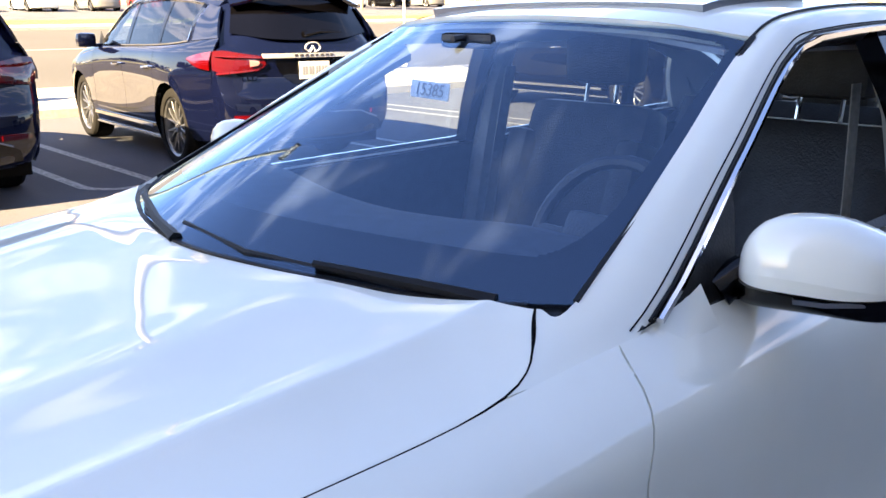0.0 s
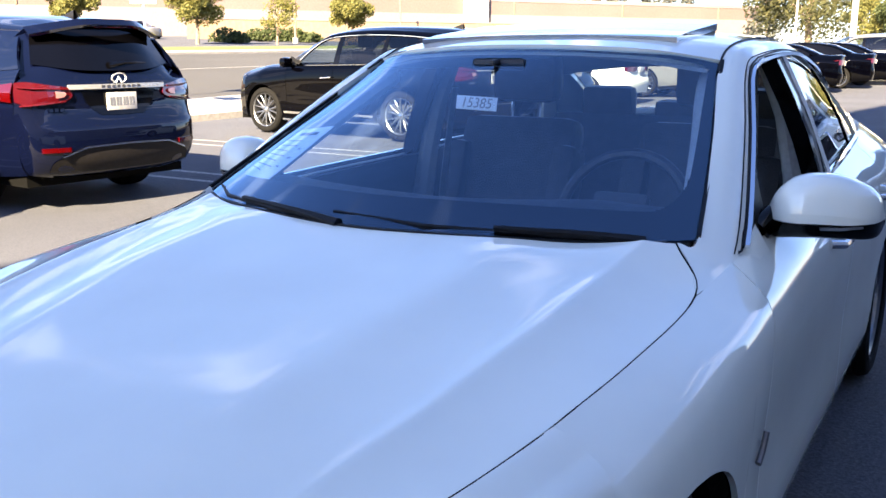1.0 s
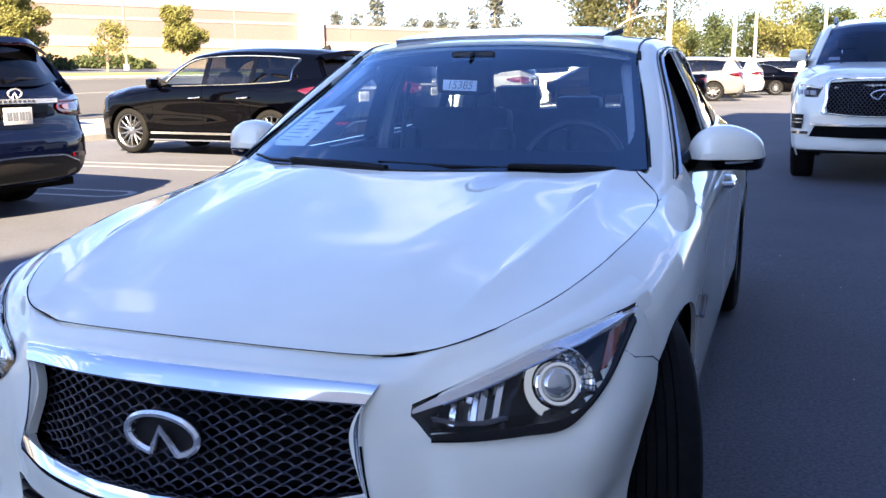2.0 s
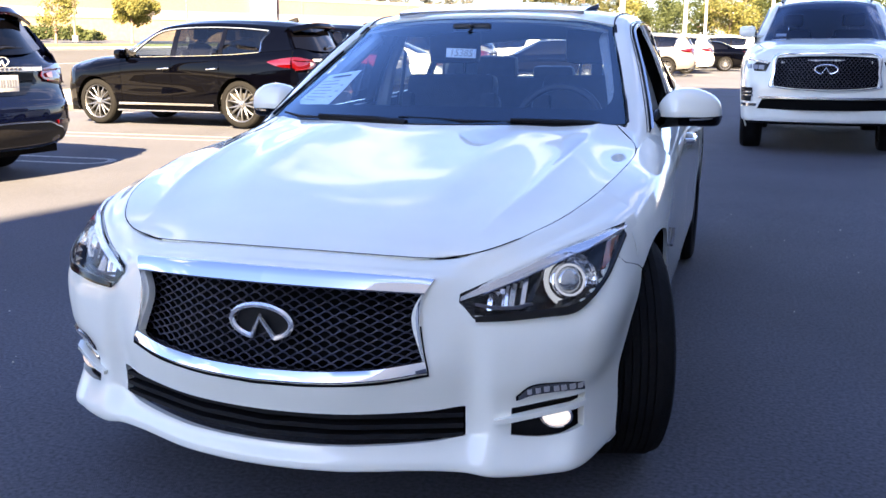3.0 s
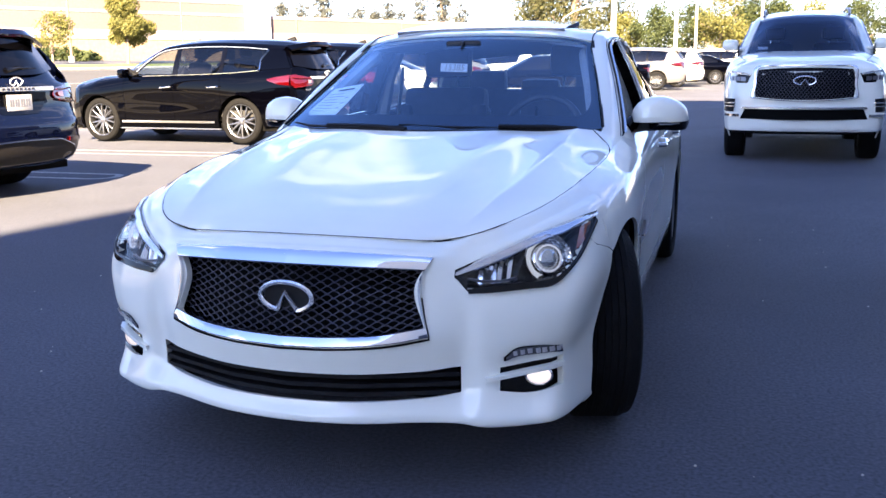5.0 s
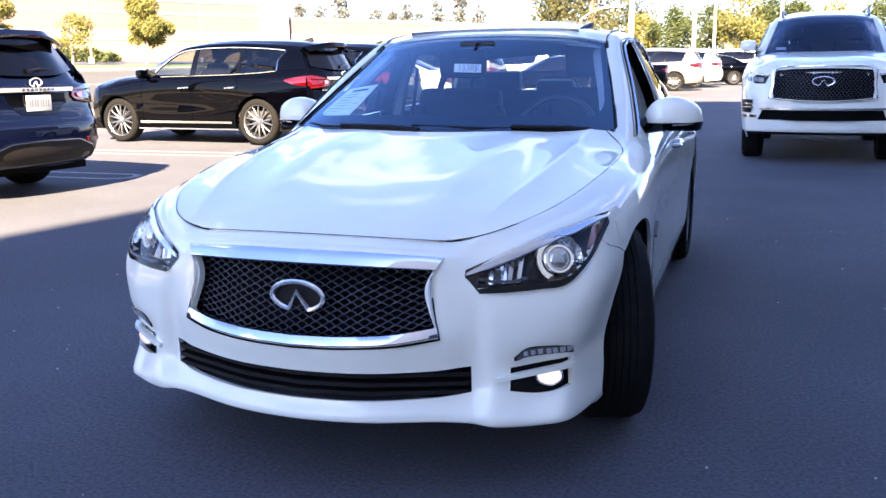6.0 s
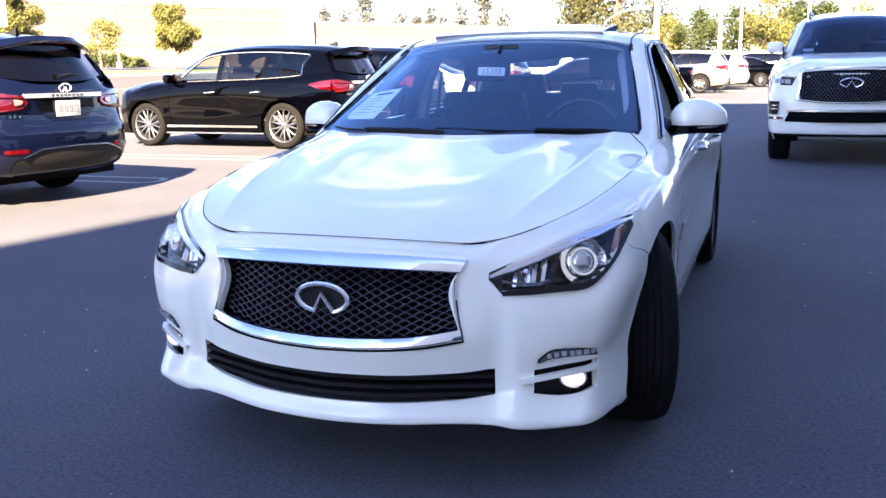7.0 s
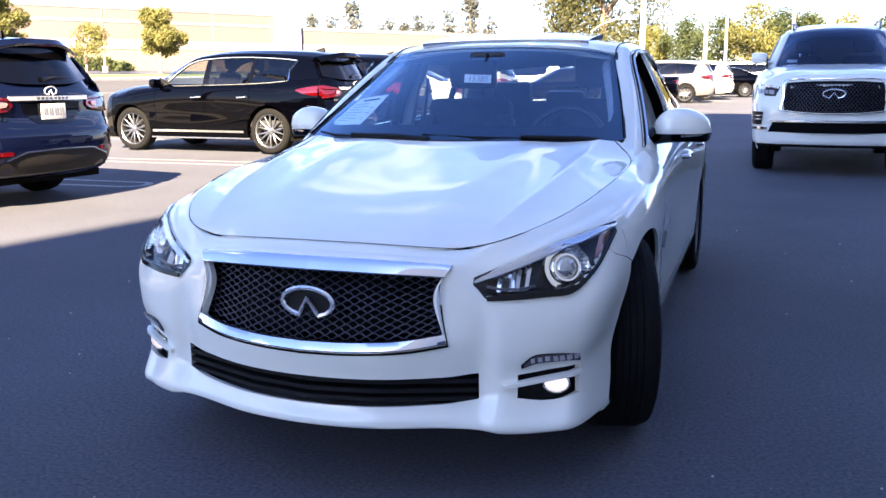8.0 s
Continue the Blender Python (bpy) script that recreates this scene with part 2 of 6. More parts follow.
TRIM_GREY = noisy(principled("grey_headliner", (0.30, 0.30, 0.30), 0.9), 60, (0.27, 0.27, 0.27), (0.33, 0.33, 0.33))
CARPET = noisy(principled("grey_carpet", (0.03, 0.03, 0.03), 0.95), 60, (0.02, 0.02, 0.02), (0.035, 0.035, 0.035))
RED_LENS = principled("red_lens", (0.048, 0.0007, 0.0009), 0.08, Coat_Weight=1.0, Coat_Roughness=0.02)
DARK_RED = principled("dark_red_lens", (0.07, 0.004, 0.006), 0.08, Coat_Weight=1.0, Coat_Roughness=0.02)
AMBER = principled("amber_lens", (0.20, 0.03, 0.006), 0.1, Coat_Weight=1.0, Coat_Roughness=0.02)
TAIL_CLEAR = principled("pale_tail_lens", (0.30, 0.15, 0.15), 0.12, 0.2, Coat_Weight=1.0)
CLEAR_LENS = principled("clear_lens_grey", (0.16, 0.165, 0.18), 0.15, 0.5, Coat_Weight=1.0)
PLATE = noisy(principled("white_plate", (0.72, 0.72, 0.72), 0.5), 30, (0.40, 0.40, 0.41), (0.46, 0.46, 0.47))
PAPER = noisy(principled("white_paper", (0.75, 0.76, 0.76), 0.7), 20, (0.84, 0.85, 0.84), (0.90, 0.91, 0.90))
PLATE_MARK = principled("pale_grey_ink", (0.16, 0.17, 0.20), 0.7)
INK = principled("dark_ink", (0.03, 0.03, 0.035), 0.7)
INK_GREY = principled("grey_ink", (0.32, 0.33, 0.35), 0.7)
MIRROR = principled("mirror_glass", (0.85, 0.86, 0.88), 0.01, 1.0)


def glass(name, tint, rough=0.0, face=0.08, coat=(1.0, 1.0, 1.0)):
    """Thin glazing: mirror-like at grazing angles, tinted clear straight on."""
    m = bpy.data.materials.new(name)
    m.use_nodes = True
    nt = m.node_tree
    nt.nodes.remove(nt.nodes["Principled BSDF"])
    t = nt.nodes.new("ShaderNodeBsdfTransparent")
    t.inputs["Color"].default_value = (*tint, 1)
    g = nt.nodes.new("ShaderNodeBsdfGlossy")
    g.inputs["Roughness"].default_value = rough
    g.inputs["Color"].default_value = (*coat, 1)
    f = nt.nodes.new("ShaderNodeLayerWeight")
    f.inputs["Blend"].default_value = 0.5
    power = nt.nodes.new("ShaderNodeMath")
    power.operation = "POWER"
    power.inputs[1].default_value = 5.0
    nt.links.new(f.outputs["Facing"], power.inputs[0])
    least = nt.nodes.new("ShaderNodeMapRange")
    least.inputs["To Min"].default_value = face
    nt.links.new(power.outputs["Value"], least.inputs["Value"])
    mix = nt.nodes.new("ShaderNodeMixShader")
    nt.links.new(least.outputs["Result"], mix.inputs["Fac"])
    nt.links.new(t.outputs["BSDF"], mix.inputs[1])
    nt.links.new(g.outputs["BSDF"], mix.inputs[2])
    nt.links.new(mix.outputs["Shader"], nt.nodes["Material Output"].inputs["Surface"])
    return m


DARK_GRILLE = principled("dark_grille_metal", (0.045, 0.045, 0.062), 0.4, 0.6)
SATIN_DARK = principled("smoked_metal", (0.16, 0.16, 0.18), 0.3, 0.8)
PROJECTOR = principled("projector_glass", (0.50, 0.51, 0.50), 0.06, 0.75, Coat_Weight=1.0)
BADGE = principled("bright_badge", (0.86, 0.87, 0.88), 0.22, 0.75)
PALE_REFLECTOR = principled("pale_reflector", (0.78, 0.79, 0.80), 0.2, 1.0)
SCREEN_BAND = principled("screen_print", (0.003, 0.003, 0.005), 0.5, Specular_IOR_Level=0.1)
DASH = noisy(principled("soft_dash", (0.05, 0.05, 0.055), 0.8), 25, (0.022, 0.025, 0.032), (0.036, 0.040, 0.052), 0.3, 160)
SUNROOF = principled("sunroof_glass", (0.16, 0.17, 0.19), 0.06, Coat_Weight=1.0)
BELT = noisy(principled("grey_webbing", (0.22, 0.22, 0.21), 0.85), 60, (0.19, 0.19, 0.18), (0.25, 0.25, 0.24))
GLASS = glass("window_glass", (0.78, 0.84, 0.84))
TINTED = glass("tinted_glass", (0.10, 0.11, 0.12), face=0.05)
SIDE_GLASS = glass("side_glass", (0.74, 0.80, 0.78), face=0.05)
WINDSCREEN = glass("windscreen_glass", (0.80, 0.91, 1.0), face=0.150, coat=(0.52, 0.74, 1.0))
DARK_SCREEN = glass("shaded_windscreen", (0.55, 0.62, 0.72), face=0.06, coat=(0.40, 0.52, 0.75))
REAR_GLASS = glass("rear_side_glass", (0.45, 0.48, 0.48))
CLEAR = glass("headlamp_cover", (0.96, 0.97, 0.98), face=0.02)


def lit(name, color, strength):
    m = bpy.data.materials.new(name)
    m.use_nodes = True
    nt = m.node_tree
    nt.nodes.remove(nt.nodes["Principled BSDF"])
    e = nt.nodes.new("ShaderNodeEmission")
    e.inputs["Color"].default_value, e.inputs["Strength"].default_value = (*color, 1), strength
    nt.links.new(e.outputs["Emission"], nt.nodes["Material Output"].inputs["Surface"])
    return m


RING_ON = lit("lit_ring", (0.80, 0.93, 1.0), 0.055)
CRESCENT_ON = lit("lit_crescent", (0.84, 0.97, 0.95), 0.05)
LAMP_ON = lit("lit_lamp", (1.0, 0.93, 0.80), 0.10)
LOT_LED = lit("lit_lot_lamp", (1.0, 0.86, 0.62), 0.4)
LEAVES = []
# third pair, for the far conifers, has distance haze mixed into its colour
for _k, (_lo, _hi) in enumerate((((0.036, 0.054, 0.018), (0.090, 0.112, 0.035)), ((0.105, 0.115, 0.030), (0.225, 0.210, 0.055)), ((0.085, 0.095, 0.085), (0.15, 0.16, 0.14)), ((0.055, 0.064, 0.024), (0.12, 0.115, 0.040)))):
    _m = principled("leaves", _hi, 0.7)
    _nt = _m.node_tree
    _g = _nt.nodes.new("ShaderNodeNewGeometry")
    _r = _nt.nodes.new("ShaderNodeValToRGB")
    _r.color_ramp.elements[0].color, _r.color_ramp.elements[1].color = (*_lo, 1), (*_hi, 1)
    _nt.links.new(_g.outputs["Random Per Island"], _r.inputs["Fac"])
    _nt.links.new(_r.outputs["Color"], _nt.nodes["Principled BSDF"].inputs["Base Color"])
    # thin leaves let some light through
    _t = _nt.nodes.new("ShaderNodeBsdfTranslucent")
    _nt.links.new(_r.outputs["Color"], _t.inputs["Color"])
    _x = _nt.nodes.new("ShaderNodeMixShader")
    _x.inputs["Fac"].default_value = 0.5
    _nt.links.new(_nt.nodes["Principled BSDF"].outputs["BSDF"], _x.inputs[1])
    _nt.links.new(_t.outputs["BSDF"], _x.inputs[2])
    _nt.links.new(_x.outputs["Shader"], _nt.nodes["Material Output"].inputs["Surface"])
    LEAVES.append(_m)


# ---- parts that all cars share; a car's own axes: front at y = 0, rear at +y, its left at +x ----
CURVES = {}


def row_curve(ys, vals, y):
    """A smooth value along a car's length through (ys, vals)."""
    key = (tuple(ys), tuple(vals))
    if key not in CURVES:
        CURVES[key] = spline([(a, b, 0) for a, b in zip(ys, vals)], 12)
    c = CURVES[key]
    return np.interp(y, c[:, 0], c[:, 1])


class Side:
    """The side of a car: rows of (x, z) from sill to top edge at stations along y, with round wheel arches."""
    def __init__(self, ys, rows, axles, axle_z, arch):
        self.ys, self.axles, self.axle_z, self.arch = ys, axles, axle_z, arch
        self.x = [[p[0] for p in r] for r in rows]
        self.z = [[p[1] for p in r] for r in rows]

    def column(self, y):
        return spline([(row_curve(self.ys, a, y), row_curve(self.ys, b, y), 0) for a, b in zip(self.x, self.z)], 10)

    def at(self, y, z, out=0.0):
        c = self.column(y)
        return Vector((float(np.interp(z, c[:, 1], c[:, 0])) + out, y, z))

    def top(self, y):
        return Vector((float(row_curve(self.ys, self.x[-1], y)), y, float(row_curve(self.ys, self.z[-1], y))))

    def bottom(self, y):
        z = float(row_curve(self.ys, self.z[0], y))
        for a in self.axles:
            if abs(y - a) < self.arch:
                z = max(z, self.axle_z + math.sqrt(self.arch ** 2 - (y - a) ** 2))
        return z

    def panel(self, y0, y1, rows=16, steps=14, z0=None, z1=None, out=0.0, gap=0.002):
        y0, y1 = y0 + gap, y1 - gap
        ys = set(np.linspace(y0, y1, steps))
        for a in self.axles:
            ys |= {y for y in (a + self.arch * math.cos(math.pi * k / 24) for k in range(25)) if y0 < y < y1}
            ys |= {y for y in (a + s * (self.arch + 0.004) for s in (-1, 1)) if y0 < y < y1}
        grid = []
        for y in sorted(ys):
            c = self.column(y)
            lo, hi = self.bottom(y), c[-1, 1]
            if z0 is not None:
                lo = max(lo, z0(y) if callable(z0) else z0)
            if z1 is not None:
                hi = min(hi, z1(y) if callable(z1) else z1)
            hi = max(hi, lo + 0.001)
            zm = self.axle_z + self.arch + 0.02
            if lo < zm < hi:
                # one level line over the arches keeps the rows above it even
                zs = np.concatenate([np.linspace(lo, zm, rows // 2)[:-1], np.linspace(zm, hi, rows - rows // 2 + 1)])
            else:
                zs = np.linspace(lo, hi, rows)
            grid.append([(float(np.interp(z, c[:, 1], c[:, 0])) + out, y, z) for z in zs])
        return np.array(grid)


def panel_part(name, g, mat, parent, depth=0.015, both=True, label="", keep=None, turn=False):
    """A body panel with thickness, on both sides of the car or on one."""
    bm = sheet(bmesh.new(), g, keep)
    if turn:
        flip(bm)
    thick(bm, depth)
    if both == "joined":
        mirrored(bm)
        return part(name, bm, mat, parent, label)
    ob = part(name, bm, mat, parent, label)
    if both:
        g2 = g * (-1, 1, 1)
        bm = sheet(bmesh.new(), g2, keep)
        if not turn:
            flip(bm)
        thick(bm, depth)
        part(name, bm, mat, parent, label)
    return ob


def both_sides(name, make, mat, parent, label="", smooth=True):
    """A part and its mirror image, each an object; make(side) returns a bmesh built for the car's left."""
    for s in (1, -1):
        bm = make()
        if s < 0:
            for w in bm.verts:
                w.co.x *= -1
            flip(bm)
        part(name, bm, mat, parent, label, smooth)


WHEELS = {}


def wheel(car, x, y, r, width, spokes=10, turn=0.0, rim_r=0.74, metal=None, side=1):
    """A road wheel: tyre, rim with paired spokes, hub cap. x: the middle of the tread; side: 1 for the car's left."""
    key = (r, width, spokes, rim_r)
    metal = metal or ALLOY
    if key not in WHEELS:
        R = r * rim_r
        h = width / 2
        bm = bmesh.new()
        prof = [(R, -h * 0.85), (R * 1.03, -h), (R + (r - R) * 0.55, -h * 1.06), (r * 0.965, -h * 0.93), (r * 0.99, -h * 0.72)]
        tread = []
        for k in range(-3, 4):
            c = k * h * 0.2
            tread += [(r, c - h * 0.08), (r, c + h * 0.08)]
            if k < 3:
                tread += [(r - 0.007, c + h * 0.085), (r - 0.007, c + h * 0.115)]
        prof += tread + [(r * 0.99, h * 0.72), (r * 0.965, h * 0.93), (r * 0.95, h * 0.97), (R + (r - R) * 0.55, h * 1.06), (R * 1.03, h), (R, h * 0.85)]
        lathe(bm, prof, 48)
        tyre = bm
        bm = bmesh.new()
        lathe(bm, [(R * 0.90, -h * 0.9), (R * 0.90, h * 0.4), (R * 0.94, h * 0.80), (R * 1.0, h * 0.90), (R * 1.02, h * 0.86), (R, h * 0.7)], 48)
        lathe(bm, [(R * 0.22, h * 0.45), (R * 0.21, h * 0.68), (R * 0.12, h * 0.72), (0.001, h * 0.72)], 24)
        rim = bm
        bm = bmesh.new()
        lathe(bm, [(0.001, h * 0.1), (R * 0.62, h * 0.1), (R * 0.62, h * 0.0), (R * 0.3, -h * 0.1)], 32)
        disc = bm
        bm = bmesh.new()
        lathe(bm, [(0.001, -h * 0.3), (R * 0.9, -h * 0.3)], 32)
        back = bm
        bm = bmesh.new()
        lathe(bm, [(R * 0.115, h * 0.70), (R * 0.11, h * 0.75), (R * 0.08, h * 0.77), (0.001, h * 0.77)], 20)
        cap = bm
        bm = bmesh.new()
        for d in (-1, 1):
            a0, a2 = 2 * math.pi * d * 0.13 / spokes, 2 * math.pi * d * 0.25 / spokes
            w = R * 0.047 * 6 / max(spokes, 5)
            rows = []
            for f in (0, .35, .7, 1):
                a, rr, xx = a0 + (a2 - a0) * f, R * (.15 + .81 * f), h * (.60 + .10 * f + .08 * math.sin(3.14 * f))
                c, t = Vector((xx, rr * math.cos(a), rr * math.sin(a))), Vector((0, -math.sin(a), math.cos(a)))
                ww = w * (1.25 - .45 * f)
                rows.append([c - t * ww + Vector((-.028, 0, 0)), c - t * ww + Vector((-.004, 0, 0)), c - t * ww * .5, c + t * ww * .5, c + t * ww + Vector((-.004, 0, 0)), c + t * ww + Vector((-.028, 0, 0))])
            sheet(bm, np.array([[list(v) for v in r] for r in rows]))
        spoke = bm
        out = []
        for nm, b, m in (("wheel", rim, metal), ("tyre", tyre, TYRE), ("brake_disc", disc, DARK_ALLOY), ("wheel_back", back, VOID), ("hub_cap", cap, SATIN), ("spoke", spoke, metal)):
            me = bpy.data.meshes.new(nm)
            bmesh.ops.recalc_face_normals(b, faces=b.faces[:])
            b.to_mesh(me)
            b.free()
            me.materials.append(m)
            me.shade_smooth()
            me.set_sharp_from_angle(angle=radians(35))
            out.append((nm, me))
        WHEELS[key] = out
    root = None
    for nm, me in WHEELS[key]:
        ob = new(nm, me)
        if root is None:
            root = ob
            ob.parent = car
            ob.matrix_local = pose(x * side, y, r, 0, 0, (0 if side > 0 else 180) + turn)
        else:
            ob.parent = root
        if nm == "spoke":
            for k in range(1, spokes):
                more = new(nm, me)
                more.parent = root
                more.matrix_local = Matrix.Rotation(2 * math.pi * k / spokes, 4, "X")
    return root


def arch_liner(car, side, half, track):
    """Dark inner wheel housings."""
    R = side.arch + 0.012
    for a in side.axles:
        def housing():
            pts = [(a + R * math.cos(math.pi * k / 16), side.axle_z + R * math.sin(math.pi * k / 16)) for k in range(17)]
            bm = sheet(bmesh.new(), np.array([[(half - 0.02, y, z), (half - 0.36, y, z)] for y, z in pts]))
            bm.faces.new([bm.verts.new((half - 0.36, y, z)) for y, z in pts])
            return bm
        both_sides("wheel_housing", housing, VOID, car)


def ribbon(bm, a, b, out, lift):
    """A raised strip between two lines of points (outer a, inner b): out is the direction it stands proud in."""
    o = Vector(out) * lift
    n = len(a)
    cols = []
    for p, q in zip(a, b):
        p, q = Vector(p), Vector(q)
        cols.append([p, p + o * 0.8 + (q - p) * 0.12, p + o + (q - p) * 0.35, q + o * 0.7 - (q - p) * 0.15, q - o * 0.6])
    return sheet(bm, np.array([[list(v) for v in c] for c in cols]))


def strip(bm, pts, w, h):
    """A small rectangular moulding along points: w upwards, h outwards."""
    pts = [Vector(p) for p in pts]
    rings = []
    for i, p in enumerate(pts):
        d = (pts[min(i + 1, len(pts) - 1)] - pts[max(i - 1, 0)]).normalized()
        up = Vector((0, 0, 1))
        s = d.cross(up)
        if s.length < 0.3:
            s = Vector((1, 0, 0)).cross(d) if abs(d.x) < 0.7 else Vector((0, 1, 0))
        s.normalize()
        up = s.cross(d).normalized()
        rings.append([bm.verts.new(p + s * a * h / 2 + up * b * w / 2) for a, b in ((-1, -1), (1, -1), (1, 1), (-1, 1))])
    for a, b in zip(rings, rings[1:]):
        for k in range(4):
            bm.faces.new((a[k], a[(k + 1) % 4], b[(k + 1) % 4], b[k]))
    bm.faces.new(rings[0][::-1]), bm.faces.new(rings[-1])
    return bm


def oval_badge(car, c, w, h, turn_x=90.0, name="badge"):
    """A plain chrome oval ring with a peaked middle."""
    bm = bmesh.new()
    ring = [(w * math.cos(2 * math.pi * k / 32), h * math.sin(2 * math.pi * k / 32), 0) for k in range(33)]
    tube(bm, ring[26:33] + ring[1:23], min(w, h) * 0.17, 6)
    tube(bm, [ring[22], (0, h * 0.35, 0.004), ring[26]], min(w, h) * 0.17, 6)
    bmesh.ops.transform(bm, matrix=pose(*c, turn_x, 0, 0), verts=bm.verts[:])
    return part(name, bm, BADGE, car, "plain chrome oval badge")


def seat(parent, x, y, z, w=0.50, head=True):
    """A car seat: cushion, backrest, headrest."""
    ob = part("seat", box(bmesh.new(), x - w / 2, x + w / 2, y - 0.52, y, z - 0.16, z, 0.05), LEATHER, parent, "dark leather car seat")
    lean = Matrix.Translation((0, y + 0.02, z - 0.05)) @ Matrix.Rotation(radians(-18), 4, "X")
    part("backrest", box(bmesh.new(), x - w / 2, x + w / 2, -0.07, 0.07, -0.02, 0.60, 0.06, m=lean), LEATHER, ob)
    for s in (-1, 1):
        part("bolster", box(bmesh.new(), x + s * w * 0.46 - 0.05, x + s * w * 0.46 + 0.05, -0.12, 0.03, 0.03, 0.48, 0.04, m=lean), LEATHER, ob)
    if head:
        bm = bmesh.new()
        box(bm, x - 0.14, x + 0.14, y + 0.17, y + 0.28, z + 0.58, z + 0.77, 0.045)
        part("headrest", bm, LEATHER, ob)
        for s in (-1, 1):
            part("headrest_post", tube(bmesh.new(), [(x + s * 0.06, y + 0.2, z + 0.5), (x + s * 0.06, y + 0.22, z + 0.62)], 0.007, 6), CHROME, ob)
    return ob


# ---- the white sedan ----
# upper and lower outline of a headlamp: (x, z) from its inner tip outwards
LAMP_TOP = [(.480, .660), (.53, .682), (.60, .712), (.68, .747), (.745, .766), (.79, .778), (.818, .781)]
LAMP_LOW = [(.484, .640), (.522, .597), (.60, .600), (.68, .604), (.750, .611), (.795, .660), (.822, .752)]


def lamp_line(line, x):
    return float(np.interp(x, [p[0] for p in line], [p[1] for p in line]))


def sedan_shell(car, paint, near=True):
    """Body panels of a four-door saloon. Returns its side."""
    ys = [0.47, 0.70, 0.95, 1.27, 1.5, 2.0, 2.6, 3.2, 3.72, 4.2, 4.62]
    side = Side(ys, [
        list(zip([0.80, .84, .86, .86, .85, .85, .85, .85, .85, .83, .78], [0.20, .20, .19, .18, .18, .18, .18, .18, .19, .22, .25])),
        list(zip([0.834, .866, .888, .890, .884, .88, .88, .885, .895, .875, .82], [0.30] * 11)),
        list(zip([0.846, .876, .897, .895, .888, .882, .882, .892, .906, .89, .83], [0.54] * 11)),
        list(zip([0.838, .873, .900, .902, .898, .893, .892, .898, .908, .885, .82], [0.68, .71, .73, .74, .75, .76, .77, .78, .79, .79, .78])),
        list(zip([0.790, .838, .866, .878, .880, .876, .870, .868, .868, .84, .76], [0.758, .798, .840, .858, .868, .884, .895, .905, .92, .93, .93])),
        list(zip([0.682, .742, .766, .776, .792, .800, .790, .770, .740, .69, .62], [0.805, .853, .885, .914, .945, .965, .985, 1.010, 1.035, 1.05, 1.04])),
    ], (0.87, 3.72), 0.34, 0.372)

    # nose: rows from lip to bonnet edge, columns from the middle to the wheel arch
    P = lambda x: float(np.interp(x, [0, .2, .42, .5, .6, .69, .775, .83, .866, .90], [0, .02, .095, .122, .165, .215, .290, .365, .485, .75]))
    lowx = [0.0, .21, .40, .500, .578, .69, .772, .832]
    def low(zs, push, fog=0.0):
        return [(x, (P(x) if k < 7 else .488) + push + (fog if 4 <= k <= 6 else 0) + ((0, 0, .003, .021, -.013, 0, 0, 0)[k] if not push else (0, 0, 0, .004, .0, 0, 0, 0)[k]), z) for k, (x, z) in enumerate(zip(lowx, zs))]
    F = [
        [(x, min(P(x) + 0.10, .5), z) for x, z in zip([0, .21, .40, .48, .59, .67, .745, .82], [.200, .200, .202, .200, .188, .186, .19, .195])],
        low([.213, .213, .214, .208, .194, .192, .196, .205], -0.004),
        low([.235, .235, .236, .232, .222, .218, .22, .23], -0.018, -0.016),
        low([.277, .278, .285, .297, .308, .288, .300, .30], 0.0, 0.008),
        low([.362, .363, .368, .376, .371, .382, .390, .40], 0.0, 0.012),
        [(0, -.012, .447), (.21, .008, .452), (.412, .088, .474), (.508, .138, .47), (.580, .146, .46), (.712, .212, .47), (.806, .312, .48), (.850, .526, .50)],
        [(0, .020, .585), (.20, .038, .59), (.374, .100, .603), (.496, .140, .60), (.592, .166, .60), (.738, .252, .605), (.834, .364, .615), (.887, .622, .622)],
        [(0, .062, .703), (.21, .078, .700), (.410, .128, .687), (.495, .165, .672), (.60, .235, .705), (.705, .345, .745), (.79, .48, .768), (.839, .66, .780)],
        [(0, .095, .728), (.21, .108, .725), (.41, .160, .714), (.505, .200, .715), (.61, .285, .747), (.69, .395, .778), (.75, .53, .803), (.787, .68, .825)],
        [(0, .128, .744), (.21, .140, .741), (.418, .198, .730), (.515, .235, .7505), (.603, .328, .7795), (.658, .418, .800), (.70, .53, .824), (.738, .68, .851)],
    ]
    for k, (y, z) in zip((6, 7, 8, 9), ((.622, .622), (.66, .780), (.68, .825), (.68, .848))):
        F[k][-1] = tuple(side.at(y, z, .0005))
    # the upper edge tucks under the bonnet
    F.append([(x - dx, y + dy, z - .012) for (x, y, z), dx, dy in zip(F[-1], (0, .002, .008, .020, .028, .030, .030, .028), (.03, .03, .028, .022, .012, .006, .004, .002))])
    g = surface(F, 10, 10, mirror=True)
    mid = 7 * 10
    def keep(i, j):
        r, c = i / 10, abs(j + 0.5 - mid) / 10
        # the headlamp's recess
        p = (g[i, j] + g[i + 1, j + 1]) / 2
        if near and 4.5 < r < 8.2 and .505 < abs(p[0]) < .800 and lamp_line(LAMP_LOW, abs(p[0])) + .010 < p[2] < lamp_line(LAMP_TOP, abs(p[0])) - .010:
            return False
        if 3 <= r < 4 and (c < 3 or 4.25 < c < 6):
            return False
        return not (5 <= r < 7 and c < 2)
    bm = sheet(bmesh.new(), g, keep)
    thick(bm, 0.02)
    part("front_bumper", bm, paint, car, "glossy white painted bumper with grille openings")

